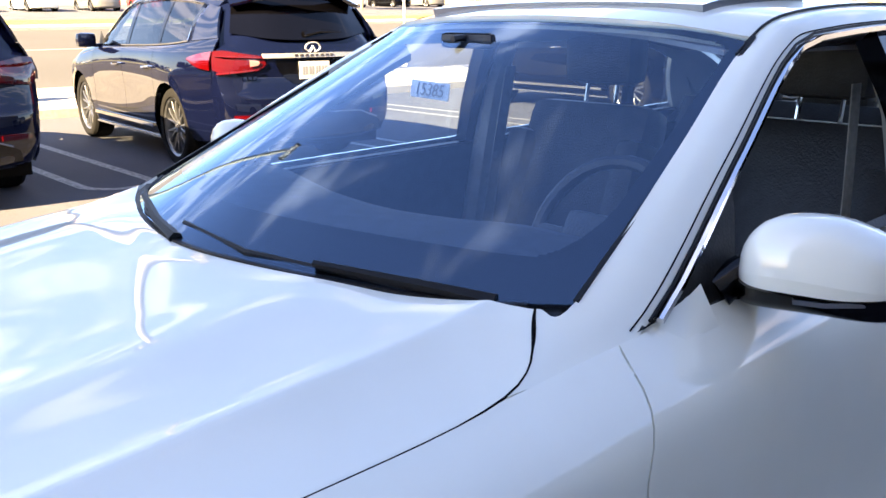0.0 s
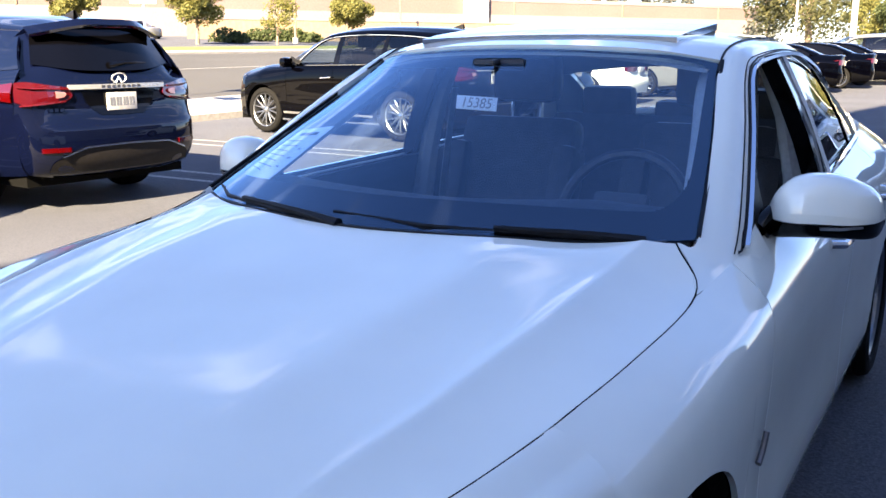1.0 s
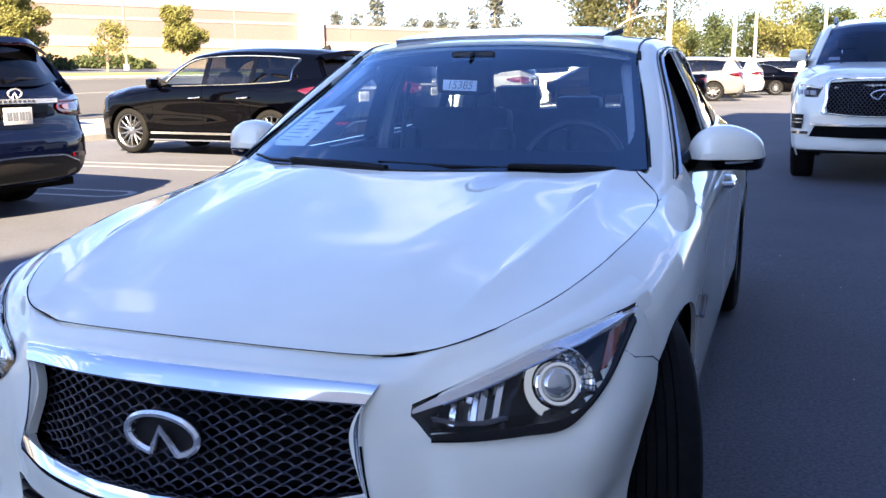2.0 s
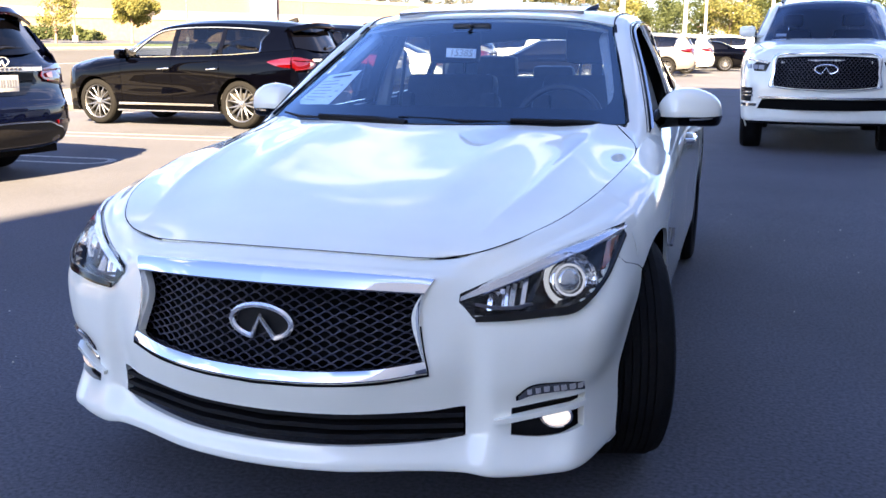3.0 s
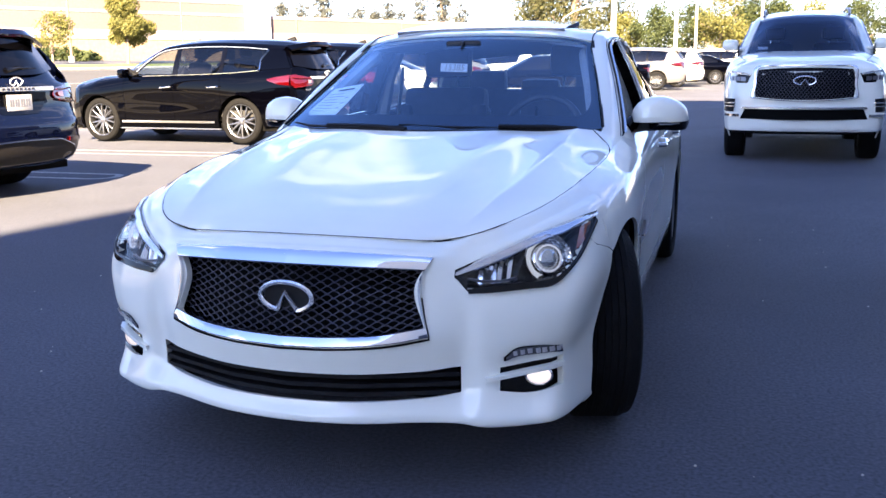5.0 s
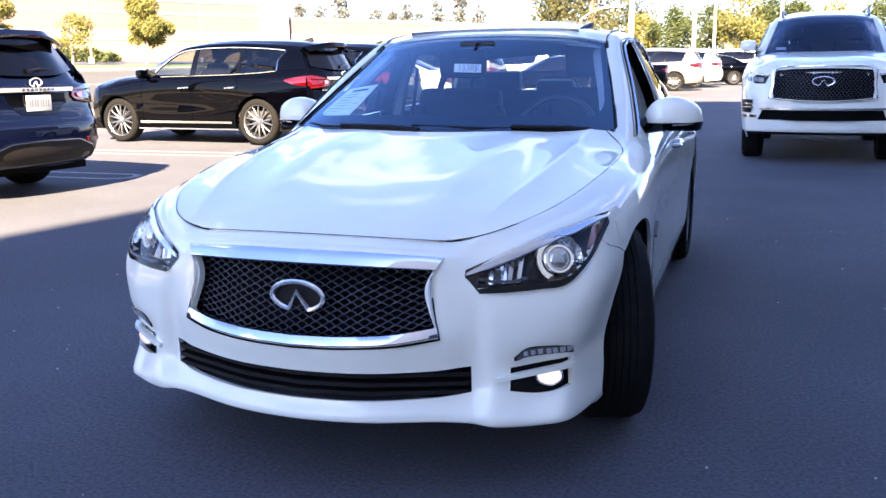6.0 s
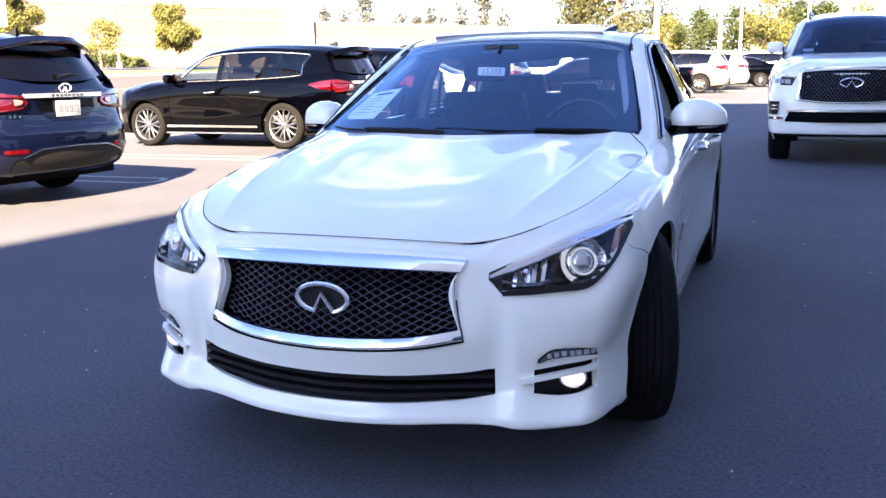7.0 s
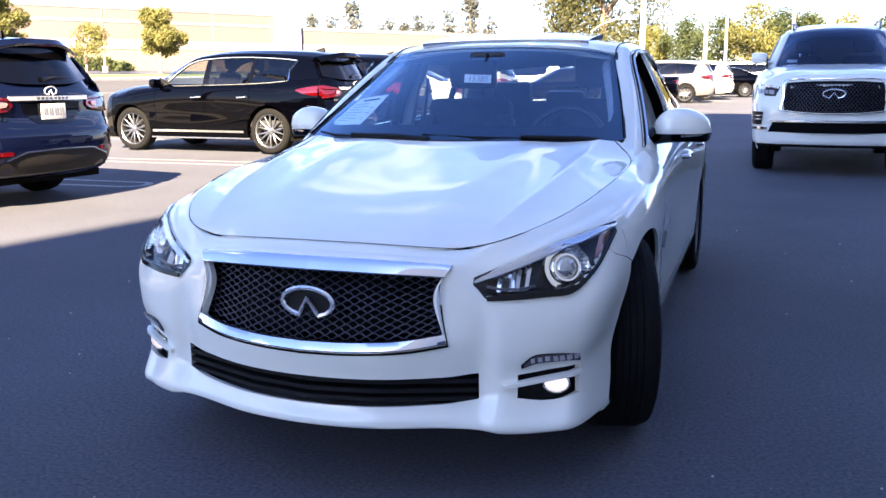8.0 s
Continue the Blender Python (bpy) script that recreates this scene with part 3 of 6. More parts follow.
    H = [
        [(0, .134, .747), (.14, .138, .746), (.28, .153, .742), (.37, .176, .737), (.424, .205, .733)],
        [(0, .205, .772), (.15, .209, .772), (.29, .222, .768), (.41, .235, .761), (.5165, .2365, .7515)],
        [(0, .33, .806), (.17, .333, .807), (.33, .342, .806), (.47, .343, .796), (.6045, .330, .7805)],
        [(0, .55, .856), (.20, .555, .859), (.37, .56, .862), (.54, .55, .846), (.697, .522, .823)],
        [(0, .88, .917), (.22, .885, .922), (.40, .89, .928), (.58, .88, .907), (.760, .85, .874)],
        [(0, 1.11, .962), (.24, 1.13, .966), (.43, 1.16, .970), (.60, 1.20, .953), (.771, 1.255, .913)],
        [(0, 1.195, .985), (.26, 1.225, .985), (.47, 1.29, .984), (.60, 1.35, .982), (.685, 1.40, .980)],
    ]
    panel = np.ascontiguousarray(surface(H, 8, 18, mirror=True))
    for q in panel.reshape(-1, 3):
        y = q[1]
        fade = min(1, max(0, (y - .22) / .35)) * min(1, max(0.7, (1.40 - y) / .3))
        d = abs(q[0]) - float(np.interp(y, [.2, .6, .9, 1.25, 1.4], [.47, .565, .60, .62, .63]))
        q[2] += fade * (.0095 * math.exp(-(math.hypot(d, .004) - .004) / .026) - .0075 * math.exp(-((d + .14) / .085) ** 2) - .002 * math.exp(-((d - .09) / .05) ** 2))
    bm = sheet(bmesh.new(), panel)
    thick(bm, 0.018)
    part("bonnet", bm, paint, car, "glossy white bonnet with soft creases")
    edge = [Vector(q) for q in panel[:, -1]]
    wing = side.panel(0.60, 1.43, 20, 16)
    over = bmesh.new()
    for q in (panel, g, wing):
        sheet(over, q)
    tree = BVHTree.FromBMesh(over)
    over.free()
    def lie(p, sink=.0008):
        """The point on the panels straight under or over p."""
        hit = tree.ray_cast(Vector((p[0], p[1], 1.6)), Vector((0, 0, -1)))[0]
        return Vector((p[0], p[1], (hit.z if hit and abs(hit.z - p[2]) < .008 else p[2] + .0006) - sink))
    part("bonnet_joint", tube(bmesh.new(), [Vector((q[0], q[1] - .0012, q[2] + .0004)) for q in panel[0]], .0011, 6), VOID, car)
    both_sides("bonnet_joint", lambda: tube(bmesh.new(), [Vector((q.x + .001, q.y + .001, q.z + .001)) if q.y > 1.2 else lie((q.x + .001, q.y, q.z)) if q.y > .3 else Vector((q.x + .001, q.y - .001, q.z + .0004)) for q in edge], [.0015 if q.y < 1.2 else .0019 for q in edge], 6), VOID, car)

    for name, y0, y1 in (("front_wing", 0.60, 1.43), ("front_door", 1.43, 2.6), ("rear_door", 2.6, 3.5), ("rear_wing", 3.5, 4.62)):
        q = side.panel(y0, y1, 20, 16)
        # the seam between wing and door leans back at its top
        bend = np.interp(q[..., 2], [.3, .70, .80, .86, .94], [-.035, -.035, -.030, -.005, .035])
        near_seam = np.exp(-((q[..., 1] - 1.43) / .09) ** 2) * (abs(q[..., 1] - 1.43) < .3)
        q[..., 1] += bend * near_seam
        q[..., 0] -= .004 * np.clip((.670 - q[..., 1]) / .02, 0, 1)
        panel_part(name, q, paint, car, 0.012, turn=True)
    # dark layer behind the joints
    bm = sheet(bmesh.new(), side.panel(0.72, 4.6, 10, 40, out=-0.016, z1=lambda y: float(side.top(y).z) - .035))
    mirrored(bm)
    sheet(bm, surface(H, 3, 3, mirror=True) - (0, 0, 0.024))
    part("inner_shell", bm, VOID, car)

    rail = [
        [(.687, 1.402, .984), (.735, 1.335, .952), (.775, 1.268, .914)],
        [(.719, 1.450, .989), (.757, 1.472, .972), (.792, 1.503, .943)],
        [(.649, 1.78, 1.170), (.688, 1.80, 1.168), (.722, 1.83, 1.148)],
        [(.572, 2.09, 1.333), (.612, 2.11, 1.338), (.642, 2.13, 1.318)],
        [(.562, 2.30, 1.398), (.602, 2.30, 1.388), (.636, 2.30, 1.358)],
        [(.552, 2.80, 1.416), (.595, 2.80, 1.402), (.624, 2.80, 1.372)],
        [(.53, 3.30, 1.370), (.58, 3.30, 1.352), (.612, 3.30, 1.318)],
        [(.52, 3.60, 1.295), (.575, 3.60, 1.275), (.622, 3.58, 1.232)],
        [(.56, 4.05, 1.115), (.64, 4.00, 1.10), (.722, 3.92, 1.052)],
    ]
    rail[0] = [tuple(edge[-1 - k] + Vector((.002, .002, .001))) for k in (0, 4, 8)]
    rg = surface(rail, 8, 4)
    def pillar_base():
        rows = []
        for k in range(0, 13):
            p = rg[k, -1]
            b = side.at(max(p[1], 1.26), float(side.top(max(p[1], 1.26)).z) - .03, -.004)
            rows.append([(p[0] - .014, p[1], p[2] + .002), (p[0] - .003, p[1], p[2] - .005), tuple(b)])
        return sheet(bmesh.new(), np.array(rows))
    both_sides("pillar_base", pillar_base, paint, car)
    panel_part("roof_rail", rg, paint, car, 0.03, turn=False)
    roof = [
        [(0, 1.995, 1.395), (.2, 2.003, 1.392), (.4, 2.045, 1.380), (.565, 2.12, 1.352)],
        [(0, 2.30, 1.430), (.2, 2.30, 1.429), (.4, 2.30, 1.420), (.562, 2.30, 1.398)],
        [(0, 2.80, 1.443), (.2, 2.80, 1.442), (.4, 2.80, 1.434), (.552, 2.80, 1.416)],
        [(0, 3.30, 1.408), (.2, 3.30, 1.406), (.4, 3.30, 1.394), (.53, 3.30, 1.370)],
        [(0, 3.56, 1.360), (.2, 3.56, 1.357), (.4, 3.57, 1.34), (.52, 3.60, 1.298)],
    ]
    bm = sheet(bmesh.new(), surface(roof, 6, 5, mirror=True))
    thick(bm, 0.03)
    part("roof", bm, paint, car)
    ws = [
        [(0, 1.190, .985), (.25, 1.225, .985), (.47, 1.30, .982), (.605, 1.368, .980), (.715, 1.452, .983)],
        [(0, 1.48, 1.145), (.24, 1.51, 1.142), (.44, 1.575, 1.132), (.57, 1.635, 1.122), (.664, 1.705, 1.116)],
        [(0, 1.78, 1.295), (.22, 1.80, 1.290), (.41, 1.855, 1.278), (.522, 1.91, 1.262), (.606, 1.948, 1.248)],
        [(0, 2.005, 1.390), (.2, 2.015, 1.388), (.4, 2.055, 1.376), (.49, 2.085, 1.362), (.568, 2.125, 1.345)],
    ]
    wg = surface(ws, 8, 6, mirror=True)
    rw = [
        [(0, 3.55, 1.355), (.2, 3.55, 1.352), (.4, 3.56, 1.337), (.52, 3.60, 1.29)],
        [(0, 3.86, 1.235), (.22, 3.86, 1.232), (.44, 3.85, 1.215), (.56, 3.82, 1.19)],
        [(0, 4.18, 1.085), (.25, 4.18, 1.083), (.47, 4.12, 1.08), (.58, 4.05, 1.08)],
    ]
    bm = sheet(bmesh.new(), surface(rw, 6, 5, mirror=True))
    part("rear_window", bm, GLASS, car)
    boot = [
        [(0, 4.16, 1.088), (.25, 4.16, 1.087), (.47, 4.10, 1.083), (.60, 4.02, 1.10), (.72, 3.92, 1.04)],
        [(0, 4.45, 1.085), (.28, 4.44, 1.083), (.48, 4.40, 1.078), (.58, 4.34, 1.07), (.68, 4.22, 1.045)],
        [(0, 4.74, 1.075), (.28, 4.72, 1.072), (.46, 4.68, 1.065), (.56, 4.64, 1.055), (.62, 4.60, 1.038)],
        [(0, 4.76, .92), (.30, 4.74, .92), (.55, 4.70, .92), (.68, 4.66, .92), (.765, 4.60, .92)],
        [(0, 4.74, .70), (.30, 4.72, .70), (.60, 4.70, .70), (.74, 4.67, .70), (.825, 4.60, .70)],
        [(0, 4.78, .52), (.30, 4.77, .52), (.60, 4.74, .52), (.75, 4.70, .52), (.83, 4.60, .52)],
        [(0, 4.72, .28), (.30, 4.71, .28), (.58, 4.68, .28), (.72, 4.66, .28), (.80, 4.60, .28)],
    ]
    bm = sheet(bmesh.new(), surface(boot, 4, 4, mirror=True))
    thick(bm, 0.02)
    part("boot_lid_and_bumper", bm, paint, car)
    def lamp():
        pts = [[(.30, 4.750, .90), (.30, 4.750, .80)], [(.50, 4.735, .925), (.52, 4.735, .79)], [(.66, 4.690, .935), (.69, 4.685, .79)], [(.765, 4.60, .93), (.785, 4.60, .80)], [(.80, 4.45, .915), (.81, 4.45, .86)]]
        return thick(flip(sheet(bmesh.new(), surface(np.array(pts) + (0.004, 0.008, 0), 4, 4))), 0.01)
    both_sides("tail_lamp", lamp, RED_LENS, car, "red tail lamp lens")
    arch_liner(car, side, 0.86, 0.77)
    # dark slab added to keep light from coming through the underside
    bm = bmesh.new()
    box(bm, -0.72, 0.72, 0.50, 4.55, 0.18, 0.24)
    part("underbody", bm, VOID, car)
    return side, rg, wg, surface(F, 12, 12, mirror=True)


# ---- tall family cars ----
def suv_shell(car, paint, sx=1.0, sy=1.0, sz=1.0, glass_rear=None, spokes=7, wheel_r=0.38, mirror_at=(.16, .05)):
    """Body, glazing and wheels of a three-row car. Returns its side, nose and tail sheets."""
    K = np.array((sx, sy, sz))
    ys = [y * sy for y in (0.50, 0.72, 0.95, 1.4, 1.8, 2.4, 3.0, 3.4, 3.85, 4.3, 4.80)]
    def row(xs, zs):
        zs = zs if isinstance(zs, list) else [zs] * 11
        return [(x * sx, z * sz) for x, z in zip(xs, zs)]
    side = Side(ys, [
        row([.85, .87, .89, .90, .90, .90, .90, .90, .90, .88, .84], [.25, .25, .25, .24, .24, .24, .24, .24, .25, .29, .33]),
        row([.915, .94, .95, .952, .945, .94, .94, .945, .955, .94, .88], .42),
        row([.935, .955, .972, .962, .948, .942, .948, .96, .975, .955, .90], .68),
        row([.90, .945, .968, .968, .962, .96, .962, .97, .978, .955, .905], .90),
        row([.78, .855, .905, .930, .938, .94, .94, .943, .942, .92, .875], [.99, 1.01, 1.03, 1.05, 1.06, 1.07, 1.08, 1.09, 1.10, 1.12, 1.12]),
        row([.68, .745, .79, .850, .882, .888, .885, .88, .868, .845, .815], [1.035, 1.06, 1.09, 1.105, 1.115, 1.125, 1.135, 1.145, 1.165, 1.20, 1.23]),
    ], (0.95 * sy, 3.85 * sy), wheel_r, wheel_r + 0.045)
    N = np.array([
        [(0, .16, .235), (.3, .17, .235), (.6, .25, .235), (.78, .38, .24), (.86, .50, .25)],
        [(0, .02, .30), (.3, .03, .30), (.6, .12, .30), (.80, .28, .31), (.905, .50, .34)],
        [(0, .0, .50), (.3, .015, .50), (.6, .10, .50), (.82, .27, .51), (.93, .51, .52)],
        [(0, .0, .68), (.3, .015, .68), (.6, .10, .68), (.82, .28, .69), (.938, .52, .70)],
        [(0, .03, .90), (.3, .045, .90), (.58, .13, .90), (.78, .30, .90), (.90, .54, .90)],
        [(0, .07, .975), (.3, .085, .975), (.56, .175, .975), (.74, .34, .975), (.82, .57, .985)],
        [(0, .14, 1.02), (.3, .15, 1.02), (.53, .23, 1.02), (.655, .40, 1.025), (.70, .58, 1.04)],
    ]) * K
    nose = surface(N, 5, 6, mirror=True)
    part("front_bumper", thick(sheet(bmesh.new(), nose), 0.02), paint, car)
    B = np.array([
        [(0, .145, 1.025), (.2, .148, 1.025), (.40, .185, 1.023), (.54, .245, 1.022), (.655, .41, 1.026)],
        [(0, .45, 1.085), (.22, .455, 1.085), (.42, .48, 1.085), (.58, .50, 1.07), (.70, .59, 1.045)],
        [(0, .80, 1.125), (.25, .81, 1.127), (.48, .84, 1.13), (.65, .87, 1.12), (.778, .90, 1.085)],
        [(0, 1.10, 1.155), (.28, 1.13, 1.157), (.53, 1.20, 1.155), (.70, 1.30, 1.14), (.845, 1.36, 1.105)],
    ]) * K
    part("bonnet", thick(sheet(bmesh.new(), surface(B, 6, 5, mirror=True)), 0.02), paint, car)
    for name, y0, y1 in (("front_wing", .50, 1.52), ("front_door", 1.52, 2.55), ("rear_door", 2.55, 3.5), ("rear_wing", 3.5, 4.80)):
        panel_part(name, side.panel(y0 * sy, y1 * sy, 16, 12, gap=0.003), paint, car, 0.012, turn=True)
    bm = mirrored(sheet(bmesh.new(), side.panel(0.55 * sy, 4.75 * sy, 8, 30, out=-0.014)))
    sheet(bm, surface(B, 2, 2, mirror=True) - (0, 0, 0.03))
    part("inner_shell", bm, VOID, car)
    # roof rails with the door tops below them
    R = np.array([
        [(.70, 1.30, 1.13), (.78, 1.34, 1.122), (.852, 1.40, 1.105)],
        [(.74, 1.52, 1.145), (.81, 1.55, 1.135), (.872, 1.62, 1.115)],
        [(.665, 1.88, 1.40), (.73, 1.90, 1.39), (.775, 1.93, 1.36)],
        [(.605, 2.18, 1.58), (.66, 2.20, 1.575), (.715, 2.22, 1.53)],
        [(.59, 2.60, 1.655), (.65, 2.60, 1.635), (.70, 2.60, 1.585)],
        [(.585, 3.20, 1.675), (.645, 3.20, 1.655), (.695, 3.20, 1.60)],
        [(.575, 3.80, 1.655), (.635, 3.80, 1.635), (.69, 3.80, 1.58)],
        [(.565, 4.30, 1.625), (.625, 4.30, 1.60), (.69, 4.28, 1.54)],
        [(.56, 4.62, 1.60), (.63, 4.60, 1.57), (.70, 4.56, 1.50)],
    ]) * K
    rg = surface(R, 6, 3)
    panel_part("roof_rail", rg, paint, car, 0.03)
    T = np.array([
        [(0, 2.00, 1.635), (.2, 2.01, 1.632), (.42, 2.07, 1.618), (.60, 2.17, 1.585)],
        [(0, 2.6, 1.712), (.2, 2.6, 1.71), (.42, 2.6, 1.695), (.59, 2.6, 1.655)],
        [(0, 3.2, 1.735), (.2, 3.2, 1.733), (.42, 3.2, 1.715), (.585, 3.2, 1.675)],
        [(0, 3.8, 1.720), (.2, 3.8, 1.718), (.42, 3.8, 1.70), (.575, 3.8, 1.655)],
        [(0, 4.4, 1.690), (.2, 4.4, 1.688), (.42, 4.4, 1.668), (.565, 4.38, 1.62)],
        [(0, 4.80, 1.645), (.2, 4.79, 1.643), (.42, 4.75, 1.625), (.56, 4.66, 1.595)],
    ]) * K
    part("roof", thick(sheet(bmesh.new(), surface(T, 5, 5, mirror=True)), 0.03), paint, car)
    W = np.array([
        [(0, 1.09, 1.155), (.28, 1.12, 1.155), (.53, 1.20, 1.152), (.74, 1.38, 1.135)],
        [(0, 1.42, 1.36), (.25, 1.45, 1.355), (.49, 1.52, 1.34), (.68, 1.68, 1.315)],
        [(0, 1.74, 1.53), (.22, 1.765, 1.525), (.45, 1.83, 1.505), (.635, 1.97, 1.46)],
        [(0, 2.01, 1.635), (.2, 2.02, 1.632), (.42, 2.08, 1.616), (.605, 2.18, 1.58)],
    ]) * K
    ob = part("windscreen", sheet(bmesh.new(), surface(W, 6, 5, mirror=True)), DARK_SCREEN, car)
    ob.visible_shadow = False
    # side glazing: belt below, rail above
    def pane(y0, y1, lean0, lean1, n=8):
        g = []
        for k in range(n + 1):
            f = k / n
            yb, yt = (y0 + (y1 - y0) * f) * sy, (y0 + lean0 + (y1 + lean1 - y0 - lean0) * f) * sy
            b = side.top(yb) + Vector((0.004 - 0.012, 0, 0.004))
            t = Vector((float(np.interp(yt, rg[:, -1, 1], rg[:, -1, 0])) - 0.012, yt, float(np.interp(yt, rg[:, -1, 1], rg[:, -1, 2]))))
            g.append([b, b.lerp(t, .33) + Vector((.012, 0, 0)), b.lerp(t, .66) + Vector((.012, 0, 0)), t])
        return np.array([[list(v) for v in r] for r in g])
    for nm, a in (("front_window", (1.66, 2.50, 0.30, 0.02)), ("rear_window", (2.60, 3.42, 0.0, 0.04)), ("quarter_window", (3.50, 4.16, 0.03, 0.14))):
        gm = SIDE_GLASS if nm == "front_window" else (glass_rear or TINTED)
        both_sides(nm, lambda a=a: sheet(bmesh.new(), pane(*a)), gm, car)
    for a in ((2.50, 2.60, .02, .0), (3.42, 3.50, .04, .03)):
        both_sides("window_pillar", lambda a=a: thick(flip(sheet(bmesh.new(), pane(*a, n=2) + (0.004, 0, 0))), 0.02), GLOSS_BLACK, car)
    both_sides("rear_pillar", lambda: thick(flip(sheet(bmesh.new(), pane(4.16, 4.78, .14, -.16, n=6) + (0.010, 0, 0))), 0.02), paint, car)
    both_sides("mirror_sail", lambda: thick(flip(sheet(bmesh.new(), pane(1.46, 1.66, .26, .30, n=3) + (0.004, 0, 0))), 0.02), BLACK, car)
    # bright line round the side glass
    def brightwork():
        bm = bmesh.new()
        strip(bm, [side.top(y * sy) + Vector((0.006, 0, 0.006)) for y in np.linspace(1.6, 4.20, 14)], 0.011, 0.014)
        top = [(float(np.interp(y, rg[:, -1, 1], rg[:, -1, 0])) + 0.012, y, float(np.interp(y, rg[:, -1, 1], rg[:, -1, 2])) - 0.006) for y in np.linspace(1.75 * sy, 4.32 * sy, 20)]
        strip(bm, top, 0.010, 0.014)
        e = Vector(top[-1])
        strip(bm, [e, e.lerp(side.top(4.20 * sy), .45) + Vector((0.012, -.05, 0)), e.lerp(side.top(4.20 * sy), .75) + Vector((0.01, -.01, 0)), side.top(4.22 * sy) + Vector((0.006, 0, 0.006))], 0.03, 0.014)
        return bm
    both_sides("window_trim", brightwork, CHROME, car, "bright chrome window surround")
    def sill():
        bm = bmesh.new()
        strip(bm, [side.at(y * sy, 0.36 * sz, 0.012) for y in np.linspace(1.45, 3.36, 12)], 0.035, 0.02)
        return bm
    both_sides("sill_trim", sill, CHROME, car, "bright chrome sill strip")
    both_sides("sill_edge", lambda: strip(bmesh.new(), [side.at(y * sy, 0.245 * sz, 0.010) for y in np.linspace(1.38, 3.46, 12)], 0.022, 0.018), SATIN, car, "thin grey lower sill edge")
    for y in (2.32, 3.28):
        def handle(y=y):
            bm = bmesh.new()
            a = side.at(y * sy, 0.93 * sz, 0.03)
            b = side.at((y + 0.22) * sy, 0.945 * sz, 0.03)
            tube(bm, [a - Vector((.03, 0, 0)), a, a.lerp(b, .5) + Vector((.008, 0, 0)), b, b - Vector((.03, 0, 0))], 0.013, 8)
            return bm
        both_sides("door_handle", handle, CHROME, car, "chrome door handle")
    def mirror():
        bm = bmesh.new()
        c = side.top(1.62 * sy) + Vector((mirror_at[0], 0, mirror_at[1] * sz))
        box(bm, c.x - .10, c.x + .12, c.y - .06, c.y + .07, c.z - .07, c.z + .09, 0.058)
        box(bm, c.x - .2, c.x - .06, c.y - .02, c.y + .04, c.z - .07, c.z - .03, 0.01)
        return bm
    both_sides("door_mirror", mirror, paint, car)
    # tail
    D = np.array([
        [(0, 4.70, 1.640), (.2, 4.69, 1.638), (.42, 4.65, 1.62), (.565, 4.58, 1.59), (.70, 4.56, 1.50)],
        [(0, 4.80, 1.45), (.24, 4.79, 1.448), (.50, 4.74, 1.43), (.66, 4.66, 1.40), (.755, 4.62, 1.36)],
        [(0, 4.93, 1.20), (.27, 4.92, 1.20), (.56, 4.87, 1.19), (.74, 4.79, 1.18), (.82, 4.74, 1.20)],
        [(0, 4.99, 1.08), (.30, 4.98, 1.08), (.60, 4.93, 1.08), (.80, 4.86, 1.08), (.875, 4.78, 1.10)],
        [(0, 5.00, .90), (.30, 4.99, .90), (.62, 4.95, .90), (.82, 4.88, .90), (.905, 4.79, .90)],
        [(0, 5.04, .78), (.30, 5.03, .78), (.62, 4.99, .78), (.83, 4.91, .78), (.91, 4.79, .78)],
        [(0, 5.08, .70), (.30, 5.07, .70), (.62, 5.03, .70), (.83, 4.94, .70), (.905, 4.80, .70)],
        [(0, 5.08, .50), (.30, 5.07, .50), (.62, 5.03, .50), (.82, 4.94, .50), (.89, 4.80, .50)],
        [(0, 5.02, .34), (.30, 5.01, .34), (.60, 4.97, .35), (.78, 4.90, .37), (.85, 4.80, .38)],
        [(0, 4.90, .29), (.30, 4.90, .29), (.60, 4.88, .30), (.76, 4.84, .32), (.83, 4.78, .34)],
    ]) * K
    tail = surface(D, 5, 5, mirror=True)
    part("tailgate", thick(sheet(bmesh.new(), tail), 0.02), paint, car)
    for x in (0.80, -0.80):
        for y in (0.95, 3.85):
            wheel(car, abs(x) * sx, y * sy, wheel_r, 0.245, spokes, side=1 if x > 0 else -1)
    arch_liner(car, side, 0.93 * sx, 0.8)
    bm = bmesh.new()
    box(bm, -0.82 * sx, 0.82 * sx, 0.3, 4.75 * sy, 0.22, 0.34)
    part("underbody", bm, VOID, car)
    # cabin
    bm = bmesh.new()
    box(bm, -.84 * sx, .84 * sx, 1.2 * sy, 4.7 * sy, .45, .55)
    box(bm, -.80 * sx, .80 * sx, 1.25 * sy, 1.75 * sy, .55, 1.10 * sz, 0.06)
    part("cabin_floor_and_dash", bm, CARPET, car)
    for x in (.40, -.40):
        seat(car, x * sx, 2.55 * sy, .82 * sz)
        seat(car, x * sx, 3.45 * sy, .85 * sz)
    return side, nose, tail


def on_sheet(g, u, v):
    """The point at a share u down and v across a sheet of points, and its outward normal."""
    i, j = u * (g.shape[0] - 1), v * (g.shape[1] - 1)
    a, b = min(int(i), g.shape[0] - 2), min(int(j), g.shape[1] - 2)
    fi, fj = i - a, j - b
    p = g[a, b] * (1 - fi) * (1 - fj) + g[a + 1, b] * fi * (1 - fj) + g[a, b + 1] * (1 - fi) * fj + g[a + 1, b + 1] * fi * fj
    return Vector(p)


